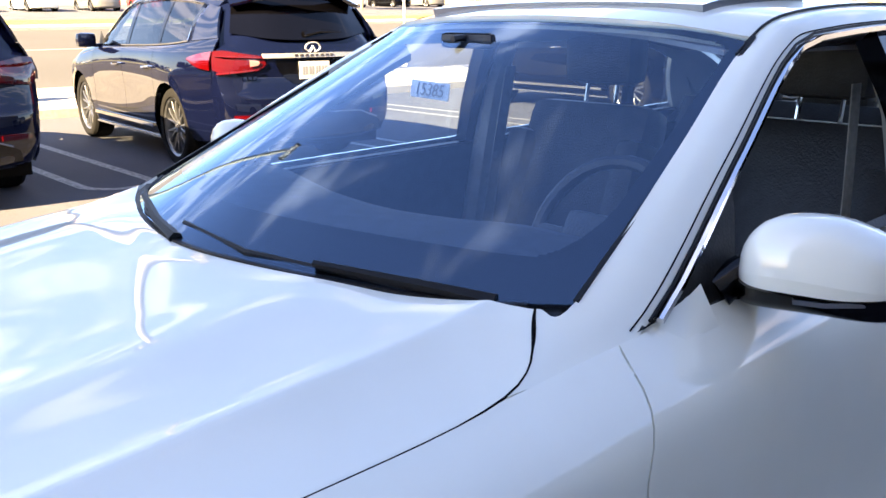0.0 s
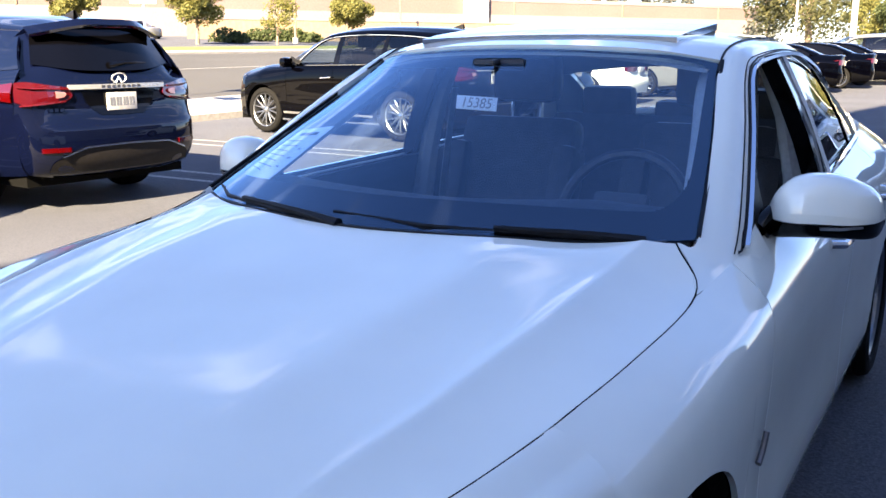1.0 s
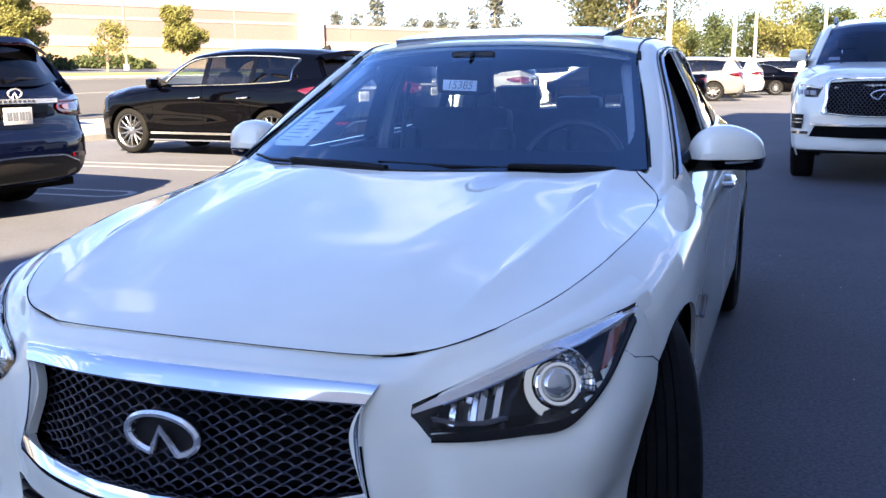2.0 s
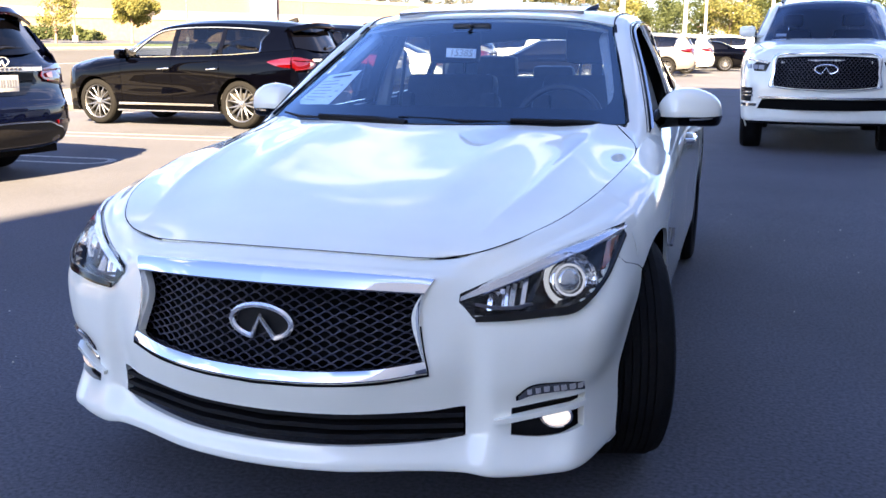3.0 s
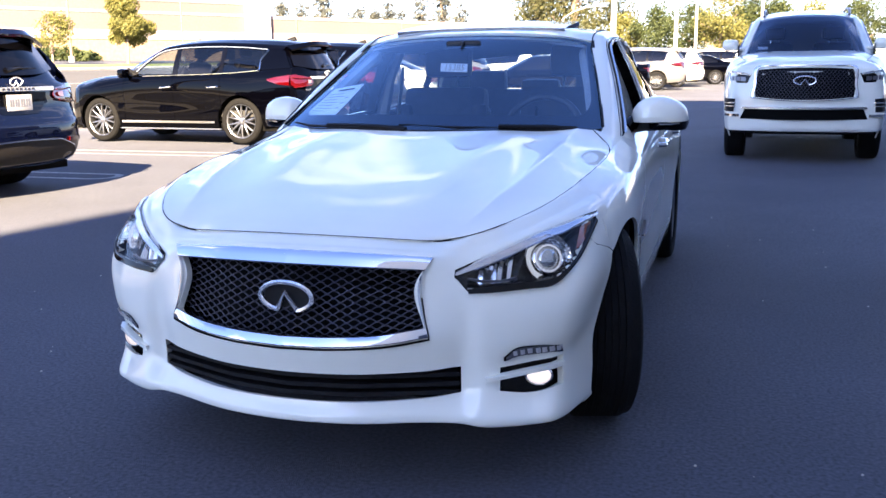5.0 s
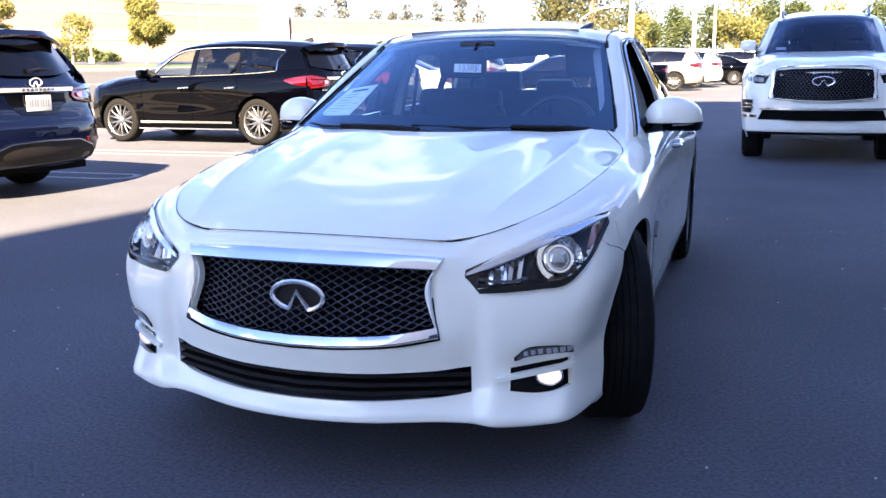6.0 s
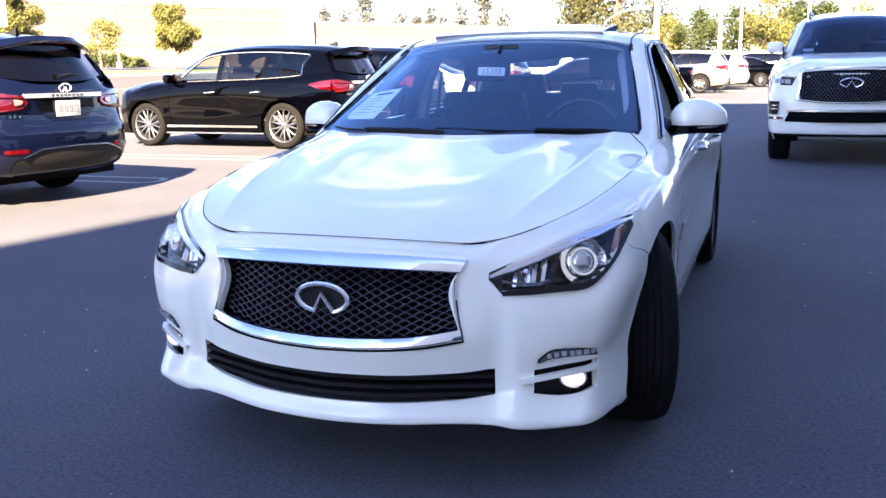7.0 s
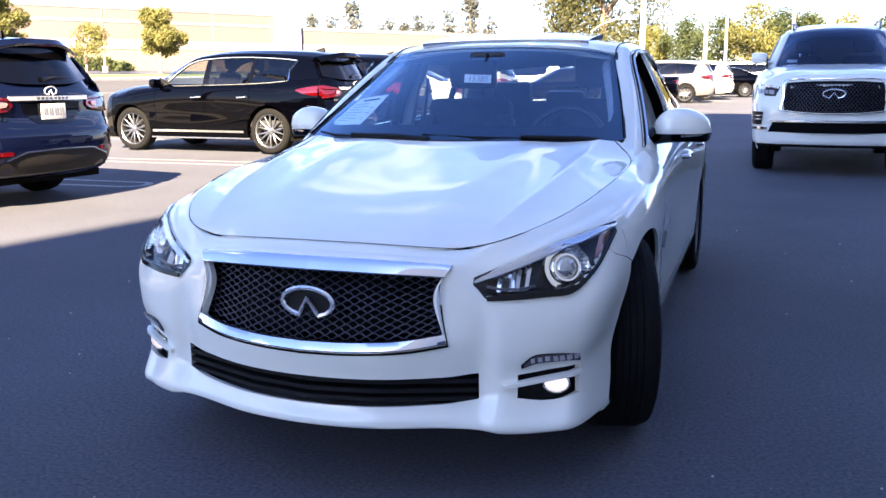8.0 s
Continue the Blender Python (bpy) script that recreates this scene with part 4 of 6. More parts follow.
def across(g, z_of, x):
    """The point of a mirrored sheet at side x and height z_of: the nearest to both."""
    d = (g[..., 0] - x) ** 2 + (g[..., 2] - z_of) ** 2
    k = np.argsort(d.ravel())[:6]
    w = 1 / (d.ravel()[k] + 1e-6)
    y = float((g[..., 1].ravel()[k] * w).sum() / w.sum())
    return Vector((x, y, z_of))


def decal(g, rows, out, n=4):
    """A curved plate that lies on a sheet. rows: lines of (x, z); out: how far it stands off along y."""
    return surface([[tuple(across(g, z, x) + Vector((0, out, 0))) for x, z in r] for r in rows], n, n)


def tail_kit(car, tail, paint, plate=True):
    """Rear fittings: glass, lamps, bright bar, plate, reflectors, lower trim, wiper, spoiler."""
    rows = [[(-.60, 1.55), (-.3, 1.59), (0, 1.60), (.3, 1.59), (.60, 1.55)], [(-.66, 1.38), (-.35, 1.39), (0, 1.39), (.35, 1.39), (.66, 1.38)], [(-.70, 1.27), (-.36, 1.22), (0, 1.21), (.36, 1.22), (.70, 1.27)]]
    part("rear_window", flip(sheet(bmesh.new(), decal(tail, rows, 0.030))), GLOSS_BLACK, car, "dark tinted rear window")
    bm = bmesh.new()
    sp = surface([[(-.64, 4.60, 1.585), (-.3, 4.86, 1.652), (0, 4.90, 1.660), (.3, 4.86, 1.652), (.64, 4.60, 1.585)], [(-.66, 4.72, 1.52), (-.3, 4.92, 1.60), (0, 4.95, 1.608), (.3, 4.92, 1.60), (.66, 4.72, 1.52)]], 3, 6)
    part("spoiler", thick(sheet(bm, sp), 0.03), paint, car)
    bm = bmesh.new()
    box(bm, -.17, .17, 4.915, 4.935, 1.585, 1.605, 0.004)
    part("brake_lamp", bm, DARK_RED, car)
    for s in (1, -1):
        rows = [[(s * .50, 1.075), (s * .66, 1.10), (s * .80, 1.125), (s * .885, 1.12)], [(s * .47, 1.01), (s * .66, 1.00), (s * .82, 1.00), (s * .905, 1.035)], [(s * .50, .975), (s * .66, .935), (s * .82, .925), (s * .905, .96)]]
        g = decal(tail, rows, 0.024)
        bm = sheet(bmesh.new(), g)
        if s > 0:
            flip(bm)
        ob = part("tail_lamp", thick(bm, -0.012), RED_LENS, car, "red tail lamp lens")
        side_rows = np.array([[(s * .885, 4.80, 1.12), (s * .93, 4.60, 1.095), (s * .955, 4.42, 1.06)], [(s * .915, 4.80, 1.03), (s * .95, 4.60, 1.03), (s * .965, 4.42, 1.05)], [(s * .915, 4.80, .955), (s * .955, 4.60, .98), (s * .967, 4.42, 1.04)]]) + (s * 0.008, 0, 0)
        bm = sheet(bmesh.new(), surface(side_rows, 4, 4))
        part("lens_wrap", thick(bm, 0.012) if s > 0 else thick(flip(bm), 0.012), RED_LENS, ob)
        bm = bmesh.new()
        rows = [[(s * .54, 1.035), (s * .62, 1.045)], [(s * .53, 1.02), (s * .62, 1.02)], [(s * .55, .995), (s * .62, .985)]]
        bm = sheet(bmesh.new(), decal(tail, rows, 0.040))
        part("clear_lens", flip(bm) if s > 0 else bm, TAIL_CLEAR, ob, "clear reversing lens")
        bm = strip(bmesh.new(), [across(tail, 1.062 + .05 * (x - .5), s * x) + Vector((0, .040, 0)) for x in np.linspace(.52, .88, 8)], .010, .012)
        part("lens_line", bm, DARK_RED, ob)
        bm = strip(bmesh.new(), [across(tail, .965 - .10 * (x - .5), s * x) + Vector((0, .040, 0)) for x in np.linspace(.54, .88, 8)], .014, .012)
        part("lens_line", bm, DARK_RED, ob)
        bm = strip(bmesh.new(), [across(tail, .55, s * x) + Vector((0, .012, 0)) for x in np.linspace(.57, .79, 9)], .040, .016)
        part("reflector", bm, RED_LENS, car, "narrow red reflector")
    bm = bmesh.new()
    strip(bm, [across(tail, 1.075, x) + Vector((0, 0.012, 0)) for x in np.linspace(-.49, .49, 11)], 0.04, 0.03)
    part("bright_bar", bm, BADGE, car, "chrome bar above the plate")
    rows = [[(-.38, 1.04), (0, 1.04), (.38, 1.04)], [(-.34, .93), (0, .93), (.34, .93)], [(-.22, .83), (0, .825), (.22, .83)]]
    part("plate_recess", flip(sheet(bmesh.new(), decal(tail, rows, 0.006))), GLOSS_BLACK, car)
    bm = bmesh.new()
    p = across(tail, .94, 0)
    box(bm, -.155, .155, p.y + .012, p.y + .022, .865, 1.02, 0.003)
    ob = part("number_plate", bm, PLATE, car, "white plate with plain grey bars")
    for x in (-.115, -.085, -.05, -.02, .02, .05, .085, .115):
        part("plate_bar", box(bmesh.new(), x - .011, x + .011, p.y + .022, p.y + .024, .905, .98), PLATE_MARK, ob, smooth=False)
    oval_badge(car, tuple(across(tail, 1.145, 0) + Vector((0, .036, 0))), .075, .042, 80.0)
    for k in range(8):
        x = -.20 + k * .052
        q = across(tail, 1.076, x)
        part("name_bar", box(bmesh.new(), x, x + .032, q.y + .024, q.y + .030, 1.066, 1.086), SATIN_DARK, car, smooth=False)
    for k in range(3):
        x = .56 + k * .045
        q = across(tail, .885, x)
        part("model_bar", box(bmesh.new(), x, x + .034, q.y + .010, q.y + .022, .872, .900), CHROME, car, smooth=False)
    rows = [[(-.62, .49), (-.42, .555), (0, .565), (.42, .555), (.62, .49)], [(-.70, .44), (-.4, .44), (0, .44), (.4, .44), (.70, .44)], [(-.72, .36), (-.4, .345), (0, .34), (.4, .345), (.72, .36)]]
    part("lower_trim", flip(sheet(bmesh.new(), decal(tail, rows, 0.014))), BROWN_TRIM, car, "grey-brown lower bumper trim")
    bm = bmesh.new()
    strip(bm, [across(tail, z, x) + Vector((0, .022, 0)) for x, z in ((-.64, .485), (-.43, .56), (0, .572), (.43, .56), (.64, .485))], 0.014, 0.014)
    part("trim_line", bm, SATIN, car)
    bm = bmesh.new()
    a, b = across(tail, 1.255, .06) + Vector((0, .03, 0)), across(tail, 1.275, -.36) + Vector((0, .03, 0))
    tube(bm, [a, a.lerp(b, .4) + Vector((0, .01, .02)), b], [.03, .018, .010], 8)
    part("rear_wiper", bm, GLOSS_BLACK, car, "black rear wiper")
    bm = bmesh.new()
    tube(bm, [(-.62, 4.97, .775), (-.3, 5.05, .74), (0, 5.06, .735), (.3, 5.05, .74), (.62, 4.97, .775)], .006, 6)
    part("tailgate_gap", bm, VOID, car)


def fin(car, y=4.3, z=1.70):
    bm = bmesh.new()
    g = surface([[(-.03, y + .12, z - .01), (-.012, y + .10, z + .05), (.012, y + .10, z + .05), (.03, y + .12, z - .01)], [(-.035, y - .10, z), (-.004, y - .08, z + .008), (.004, y - .08, z + .008), (.035, y - .10, z)]], 4, 4)
    part("antenna_fin", sheet(bm, g), BLACK, car)


def white_front(car, nose, k):
    """Grille, lamps, bumper bars, roof bars of the large white car; k: its scale."""
    sx, sy, sz = k
    Z = lambda z: z * sz
    X = lambda x: x * sx
    def rows(pts):
        return [[(X(x), Z(z)) for x, z in r] for r in pts]
    # grille
    g = decal(nose, rows([[(-.55, .672), (-.3, .652), (0, .645), (.3, .652), (.55, .672)], [(-.56, .80), (-.3, .80), (0, .80), (.3, .80), (.56, .80)], [(-.53, .945), (-.3, .958), (0, .962), (.3, .958), (.53, .945)]]), -.012)
    part("grille_backing", sheet(bmesh.new(), g), VOID, car)
    for r in range(13):
        pts = []
        for i in range(105):
            x = -.545 + 1.09 * i / 104
            lo = float(np.interp(abs(x), [0, .3, .545], [.650, .657, .676]))
            hi = float(np.interp(abs(x), [0, .3, .545], [.945, .941, .930]))
            z = lo + (hi - lo) * (r + .42 * math.sin(i * math.pi / 2 + (r % 2) * math.pi) + .5) / 13
            pts.append(across(nose, Z(z), X(x)) + Vector((0, -.022, 0)))
        part("grille_bar", tube(bmesh.new(), pts, .0036, 5), DARK_GRILLE, car)
    def ring(w):
        o = [(0, .985), (.32, .980), (.545, .962), (.560, .80), (.585, .690), (.55, .662), (.3, .640), (0, .632)]
        pts = [(x * (1 + w), .79 + (z - .79) * (1 + w)) for x, z in o]
        pts = pts + [(-x, z) for x, z in pts[-2::-1]]
        return [across(nose, Z(z), X(x)) + Vector((0, -.006, 0)) for x, z in spline([(x, z, 0) for x, z in pts], 4)[:, :2]]
    bm = ribbon(bmesh.new(), ring(.045), ring(-.03), (0, -1, .1), .03)
    bmesh.ops.recalc_face_normals(bm, faces=bm.faces[:])
    part("grille_surround", bm, CHROME, car, "wide chrome grille surround")
    c = across(nose, Z(.80), 0)
    oval_badge(car, (0, c.y - .085, Z(.835)), .125, .050, 92.0)
    for s in (1, -1):
        fl = (lambda bm: bm) if s > 0 else flip
        g = decal(nose, rows([[(s * .655, .812), (s * .76, .815), (s * .86, .830)], [(s * .635, .86), (s * .76, .868), (s * .875, .880)], [(s * .605, .905), (s * .74, .925), (s * .875, .940)]]), -.012)
        lamp = part("headlamp", thick(fl(sheet(bmesh.new(), g)), .02), GLOSS_BLACK, car, "slim headlamp with clear lens")
        for z0, z1, x0, x1 in ((.830, .872, .672, .735), (.834, .876, .745, .80), (.838, .882, .81, .855)):
            g = decal(nose, rows([[(s * x0, z0), (s * x1, z0 + .004)], [(s * x0, z1), (s * x1, z1 + .004)]]), -.022)
            part("lamp_unit", fl(sheet(bmesh.new(), g)), SATIN_DARK, lamp)
        bm = strip(bmesh.new(), [across(nose, Z(z), X(s * x)) + Vector((0, -.026, 0)) for x, z in ((.625, .898), (.70, .908), (.78, .918), (.86, .926))], .020, .02)
        part("lamp_blade", bm, BADGE, lamp, "bright upper light strip")
        g = decal(nose, rows([[(s * .80, .520), (s * .86, .520), (s * .92, .525)], [(s * .785, .652), (s * .86, .655), (s * .925, .655)]]), -.030)
        part("bumper_pocket", fl(sheet(bmesh.new(), g)), BLACK, car)
        for z in (.578, .612):
            bm = strip(bmesh.new(), [across(nose, Z(z), X(s * x)) + Vector((0, -.03, 0)) for x in (.79, .82, .86, .90)], .014, .03)
            part("pocket_bar", bm, SATIN, car)
        bm = strip(bmesh.new(), [across(nose, Z(.485), X(s * x)) + Vector((0, -.02, 0)) for x in (.74, .79, .85, .90)], .030, .03)
        part("fog_strip", bm, CHROME, car, "bright lower lamp strip")
        bm = tube(bmesh.new(), [(s * X(.56), 2.35 * sy, Z(1.64)), (s * X(.57), 2.6 * sy, Z(1.725)), (s * X(.565), 3.2 * sy, Z(1.77)), (s * X(.555), 3.9 * sy, Z(1.745)), (s * X(.55), 4.05 * sy, Z(1.66))], .018, 8)
        part("roof_bar", bm, DARK_ALLOY, car)
    # near-black sheet laid on the bumper in place of a shaded opening
    g = decal(nose, rows([[(-.72, .450), (-.3, .445), (0, .445), (.3, .445), (.72, .450)], [(-.67, .548), (-.3, .548), (0, .548), (.3, .548), (.67, .548)]]), -.030)
    part("lower_intake", sheet(bmesh.new(), g), VOID, car)
    bm = strip(bmesh.new(), [across(nose, Z(.562), X(x)) + Vector((0, -.015, 0)) for x in np.linspace(-.70, .70, 17)], .022, .03)
    part("intake_bar", bm, SATIN, car)
    bm = box(bmesh.new(), X(-.60), X(-.47), 1.60 * sy, 1.605 * sy, Z(1.19), Z(1.225), .002)
    part("screen_sticker", bm, PAPER, car)



def sedan_front(car, nose, side):
    """Grille, lamps and lower openings of the sedan."""
    def band(top, bot, n=14):
        return [Vector(p) for p in spline(top, n)], [Vector(p) for p in spline(bot, n)]
    # bright surround: outer and inner loops of the opening
    outer = [(0, .074, .713), (.21, .090, .710), (.424, .140, .696), (.402, .120, .660), (.395, .106, .610), (.404, .099, .540), (.421, .090, .470), (.30, .036, .453), (.15, -.002, .445), (0, -.014, .442)]
    inner = [(0, .044, .672), (.20, .058, .670), (.404, .113, .660), (.392, .106, .638), (.387, .100, .606), (.395, .095, .550), (.409, .094, .500), (.29, .052, .480), (.15, .016, .473), (0, .004, .470)]
    def loop(pts):
        a = np.concatenate([spline(pts[:3], 8)[:-1], spline(pts[2:7], 6)[:-1], spline(pts[6:], 8)])
        return [Vector(p) for p in a] + [Vector((-p[0], p[1], p[2])) for p in a[-2::-1]]
    # a flat bright face with rounded lips, and a dark wall behind its inner lip
    lip, rows = Vector((0, -.010, .003)), []
    for p, q in zip(loop(outer), loop(inner)):
        rows.append([list(v) for v in (p + Vector((0, .006, 0)), p + lip * .7 + (q - p) * .04, p + lip + (q - p) * .12, p.lerp(q, .5) + lip * 1.1, q + lip + (p - q) * .10, q + lip * .6 + (p - q) * .02, q + Vector((0, .012, 0)))])
    ring = sheet(bmesh.new(), np.array(rows))
    bmesh.ops.recalc_face_normals(ring, faces=ring.faces[:])
    wall = sheet(bmesh.new(), np.array([[list(q + Vector((0, .006, 0))), list(q + Vector((0, .03, 0))), list(q + Vector((0, .075, 0)))] for q in loop(inner)]))
    part("grille_inner_wall", wall, GLOSS_BLACK, car)
    part("grille_gap", tube(bmesh.new(), [p + Vector((0, -.003, -.004)) for p in loop(outer)[30:-30]], .0035, 6), VOID, car)
    part("grille_surround", ring, CHROME, car, "bright chrome grille surround")
    half = np.array([[(x, .0 + float(np.interp(x, [0, .2, .40], [-.002, .016, .09])) + 0.055 + 0.30 * (z - .46), z) for x in (0, .1, .2, .3, .41)] for z in (.45, .58, .70)])
    mesh_s = surface(half, 6, 6, mirror=True)
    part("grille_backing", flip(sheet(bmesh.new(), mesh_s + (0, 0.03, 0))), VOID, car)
    rows, waves = 18, 19
    for r in range(rows + 1):
        bm = bmesh.new()
        pts = []
        for k in range(waves * 8 + 1):
            x = -.405 + .81 * k / (waves * 8)
            top = float(np.interp(abs(x), [0, .2, .40], [.674, .672, .660]))
            bot = float(np.interp(abs(x), [0, .15, .29, .40], [.462, .465, .473, .492]))
            z = bot + (top - bot) * (r + 0.43 * math.sin(k * math.pi / 4 + (r % 2) * math.pi)) / rows
            y = float(np.interp(abs(x), [0, .2, .40], [-.002, .016, .09])) + 0.026 + 0.22 * (z - .46)
            # the bars thin out and step back where they meet
            w = abs(math.cos(k * math.pi / 4))
            pts.append((x, y + .004 * w, min(max(z, bot - .004), top + .004)))
        tube(bm, pts, 0.0022, 5)
        part("grille_bar", bm, DARK_GRILLE, car)
    bm = bmesh.new()
    lathe(bm, [(0.001, 0.0), (.075, 0.0), (.080, -.008), (.080, -.02)], 28, m=Matrix.Translation((0, .046, .576)) @ Matrix.Diagonal((1, 1, .55, 1)) @ Matrix.Rotation(radians(-90), 4, "Z"))
    part("badge_plinth", bm, BLACK, car)
    oval_badge(car, (0, .034, .578), .083, .045, 97.0)
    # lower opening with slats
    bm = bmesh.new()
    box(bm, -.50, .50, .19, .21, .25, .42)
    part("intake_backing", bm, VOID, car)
    for z in (.292, .318, .346):
        bm = bmesh.new()
        strip(bm, [(x, float(np.interp(abs(x), [0, .2, .42, .5], [0, .02, .095, .125])) + .035, z + .012 * abs(x)) for x in np.linspace(-.49, .49, 17)], 0.012, 0.03)
        part("intake_slat", bm, BLACK, car)

    def on(x, z, d=0.0):
        p = across(nose, z, x)
        return p + Vector((0.35 * d * (x / 0.7), -d * 0.9, 0.1 * d))

    def lamp_rows(d, tops, bots):
        return surface(np.array([[tuple(on(x, z0 + (z1 - z0) * f, d)) for f in (0, .33, .67, 1)] for (x, z1), (_, z0) in zip(tops, bots)]), 6, 4)
    tops, bots = LAMP_TOP, LAMP_LOW
    for s in (1, -1):
        M = lambda bm: [setattr(v.co, "x", v.co.x * s) for v in bm.verts] and (flip(bm) if s < 0 else bm)
        # a hollow black housing: its rim lies on the bumper, its floor well behind
        cols = []
        for u in np.linspace(0, 1, 29):
            x = .481 + .339 * u
            z1, z0 = lamp_line(tops, x), lamp_line(bots, x)
            cols.append([tuple(on(x, z0 + (z1 - z0) * f, .003 - .062 * min(1, max(0, 7 * u - .75), max(0, 4.5 * (1 - u) - .15)) * min(1, 7 * f, 7 * (1 - f)))) for f in np.linspace(0, 1, 15)])
        bm = flip(sheet(bmesh.new(), np.array(cols)))
        housing = part("headlamp", M(bm), GLOSS_BLACK, car, "swept headlamp with chrome projector behind clear cover")
        # black lower frame of the lamp, wider under the projector
        low2 = [(x, z + (.012 if x < .6 else .016 if x < .78 else .012)) for x, z in bots[1:]]
        bm = flip(sheet(bmesh.new(), lamp_rows(0.006, low2, [(x, z - .001) for x, z in bots[1:]])))
        part("lamp_frame", thick(M(bm), -.008), GLOSS_BLACK, housing)
        # bright upper blade along the lamp
        t2 = [(x + .003, z - .006) for x, z in tops]
        b2 = [(x + .004, z - (.016, .022, .026, .027, .024, .020, .014)[i]) for i, (x, z) in enumerate(tops)]
        bm = flip(sheet(bmesh.new(), lamp_rows(0.006, t2, b2)))
        part("lamp_blade", thick(M(bm), -0.006), SATIN, housing, "satin silver blade")
        bm = tube(bmesh.new(), [on(x, z, .010) for x, z in b2[1:6]], .0028, 6)
        part("blade_edge", M(bm), CHROME, housing)
        # projector: bowl, crescent, rings, lens
        c = on(.727, .675, -0.034)
        n = Vector((.50, -.82, .27)).normalized()
        turn = Matrix.Translation(c) @ Vector((1, 0, 0)).rotation_difference(n).to_matrix().to_4x4()
        bm = lathe(bmesh.new(), [(.073, .010), (.071, .013), (.069, .008), (.058, -.012), (.046, -.020), (.001, -.022)], 40, m=turn)
        bmesh.ops.recalc_face_normals(bm, faces=bm.faces[:])
        part("reflector", M(bm), CHROME, housing, "chrome lamp bowl")
        # angles run from the upright towards the car's middle
        def arc(r0, d0, r1, d1, a0, a1, k=20):
            def at(r, d, a):
                return list(turn @ Vector((d, r * math.cos(a), r * math.sin(a))))
            return np.array([[at(r0, d0, a), at((r0 + r1) / 2, (d0 + d1) / 2 - .003, a), at(r1, d1, a)] for a in np.linspace(radians(a0), radians(a1), k)])
        bm = sheet(bmesh.new(), arc(.070, .011, .050, -.006, 95, 292))
        part("lamp_crescent", M(bm), CRESCENT_ON, housing, "dimly lit pale crescent")
        rnd = random.Random(12)
        bm = bmesh.new()
        for ring_r, ring_w in ((.050, .007), (.058, .008), (.066, .008)):
            for q in range(15):
                a0 = -66 + q * 10.6 + rnd.uniform(-1, 1)
                tip = rnd.uniform(-.006, .006)
                sheet(bm, arc(ring_r + ring_w * .5, (ring_r - .045) * .8 + .002 + tip, ring_r - ring_w * .45, (ring_r - .045) * .8 - .004 - tip, a0, a0 + 8.5, 2))
        part("reflector_shell", M(bm), PALE_REFLECTOR, housing, "faceted silver reflector shell", smooth=False)
        bm = lathe(bmesh.new(), [(.047, -.012), (.046, .008), (.043, .010), (.041, .004), (.040, -.012)], 32, m=turn)
        bmesh.ops.recalc_face_normals(bm, faces=bm.faces[:])
        part("lens_bezel", M(bm), CHROME, housing)
        bm = tube(bmesh.new(), [turn @ Vector((.009, .0385 * math.cos(a), .0385 * math.sin(a))) for a in np.linspace(0, 2 * math.pi, 33)], .0032, 6, cap=False)
        part("lamp_ring", M(bm), RING_ON, housing, "lit pale light ring")
        bm = lathe(bmesh.new(), [(.036, -.004), (.033, .006), (.022, .013), (.001, .016)], 24, m=turn)
        bmesh.ops.recalc_face_normals(bm, faces=bm.faces[:])
        part("projector_lens", M(bm), PROJECTOR, housing, "round glass projector lens")
        # turn lamp: upright facets in the narrow end
        rnd = random.Random(5)
        bm = bmesh.new()
        for q in range(7):
            x0 = .548 + q * .0125
            t0, l0 = lamp_line(tops, x0) - .034, lamp_line(bots, x0) + .020
            k0, k1 = rnd.uniform(-.010, .010), rnd.uniform(-.010, .010)
            grid = [[tuple(on(x0 + .011 * u, l0 + (t0 - l0) * f, -.022 + k0 * (u - .5) * 2 + k1 * (f - .5))) for f in (0, .5, 1)] for u in (0, 1)]
            sheet(bm, np.array(grid))
        part("turn_reflector", M(flip(bm)), PALE_REFLECTOR, housing, "faceted silver turn lamp", smooth=False)
        bm = strip(bmesh.new(), [on(x, z, -.006) for x, z in ((.640, .618), (.646, .65), (.652, .68), (.658, .705))], .008, .010)
        part("lamp_divider", M(bm), GLOSS_BLACK, housing)
        bm = strip(bmesh.new(), [on(x, z, -.002) for x, z in ((.515, .636), (.56, .628), (.61, .627), (.648, .634))], .006, .008)
        part("turn_lip", M(bm), SATIN_DARK, housing)
        rowsA = ([(.790, .748), (.800, .753), (.812, .757)], [(.787, .690), (.798, .700), (.813, .724)])
        bm = flip(sheet(bmesh.new(), lamp_rows(-0.004, *rowsA)))
        part("side_marker", thick(M(bm), -0.004), AMBER, housing, "amber side marker")
        seam = [on(x, z, .0005) for x, z in ((.820, .712), (.838, .690), (.860, .662), (.880, .640))]
        part("bumper_seam", M(tube(bmesh.new(), seam, .0013, 6)), VOID, car)
        bm = flip(sheet(bmesh.new(), lamp_rows(0.013, tops, bots)))
        ob = part("lamp_cover", M(bm), CLEAR, housing, "clear plastic cover")
        ob.visible_shadow = False
        # fog lamp pocket
        bm = sheet(bmesh.new(), np.array([[tuple(on(x, z, -0.05)) for x in np.linspace(.58, .80, 8)] for z in (.27, .34, .41)]))
        part("fog_pocket", M(bm), BLACK, car)
        bm = strip(bmesh.new(), [on(x, z, d) for x, z, d in ((.572, .340, .001), (.60, .345, .005), (.64, .351, .008), (.69, .357, .008), (.745, .363, .006), (.768, .366, .0))], 0.013, 0.022)
        part("fog_blade", M(bm), PAINT_WHITE, car, "white painted strip above the fog lamp")
        c = on(.712, .334, -0.014)
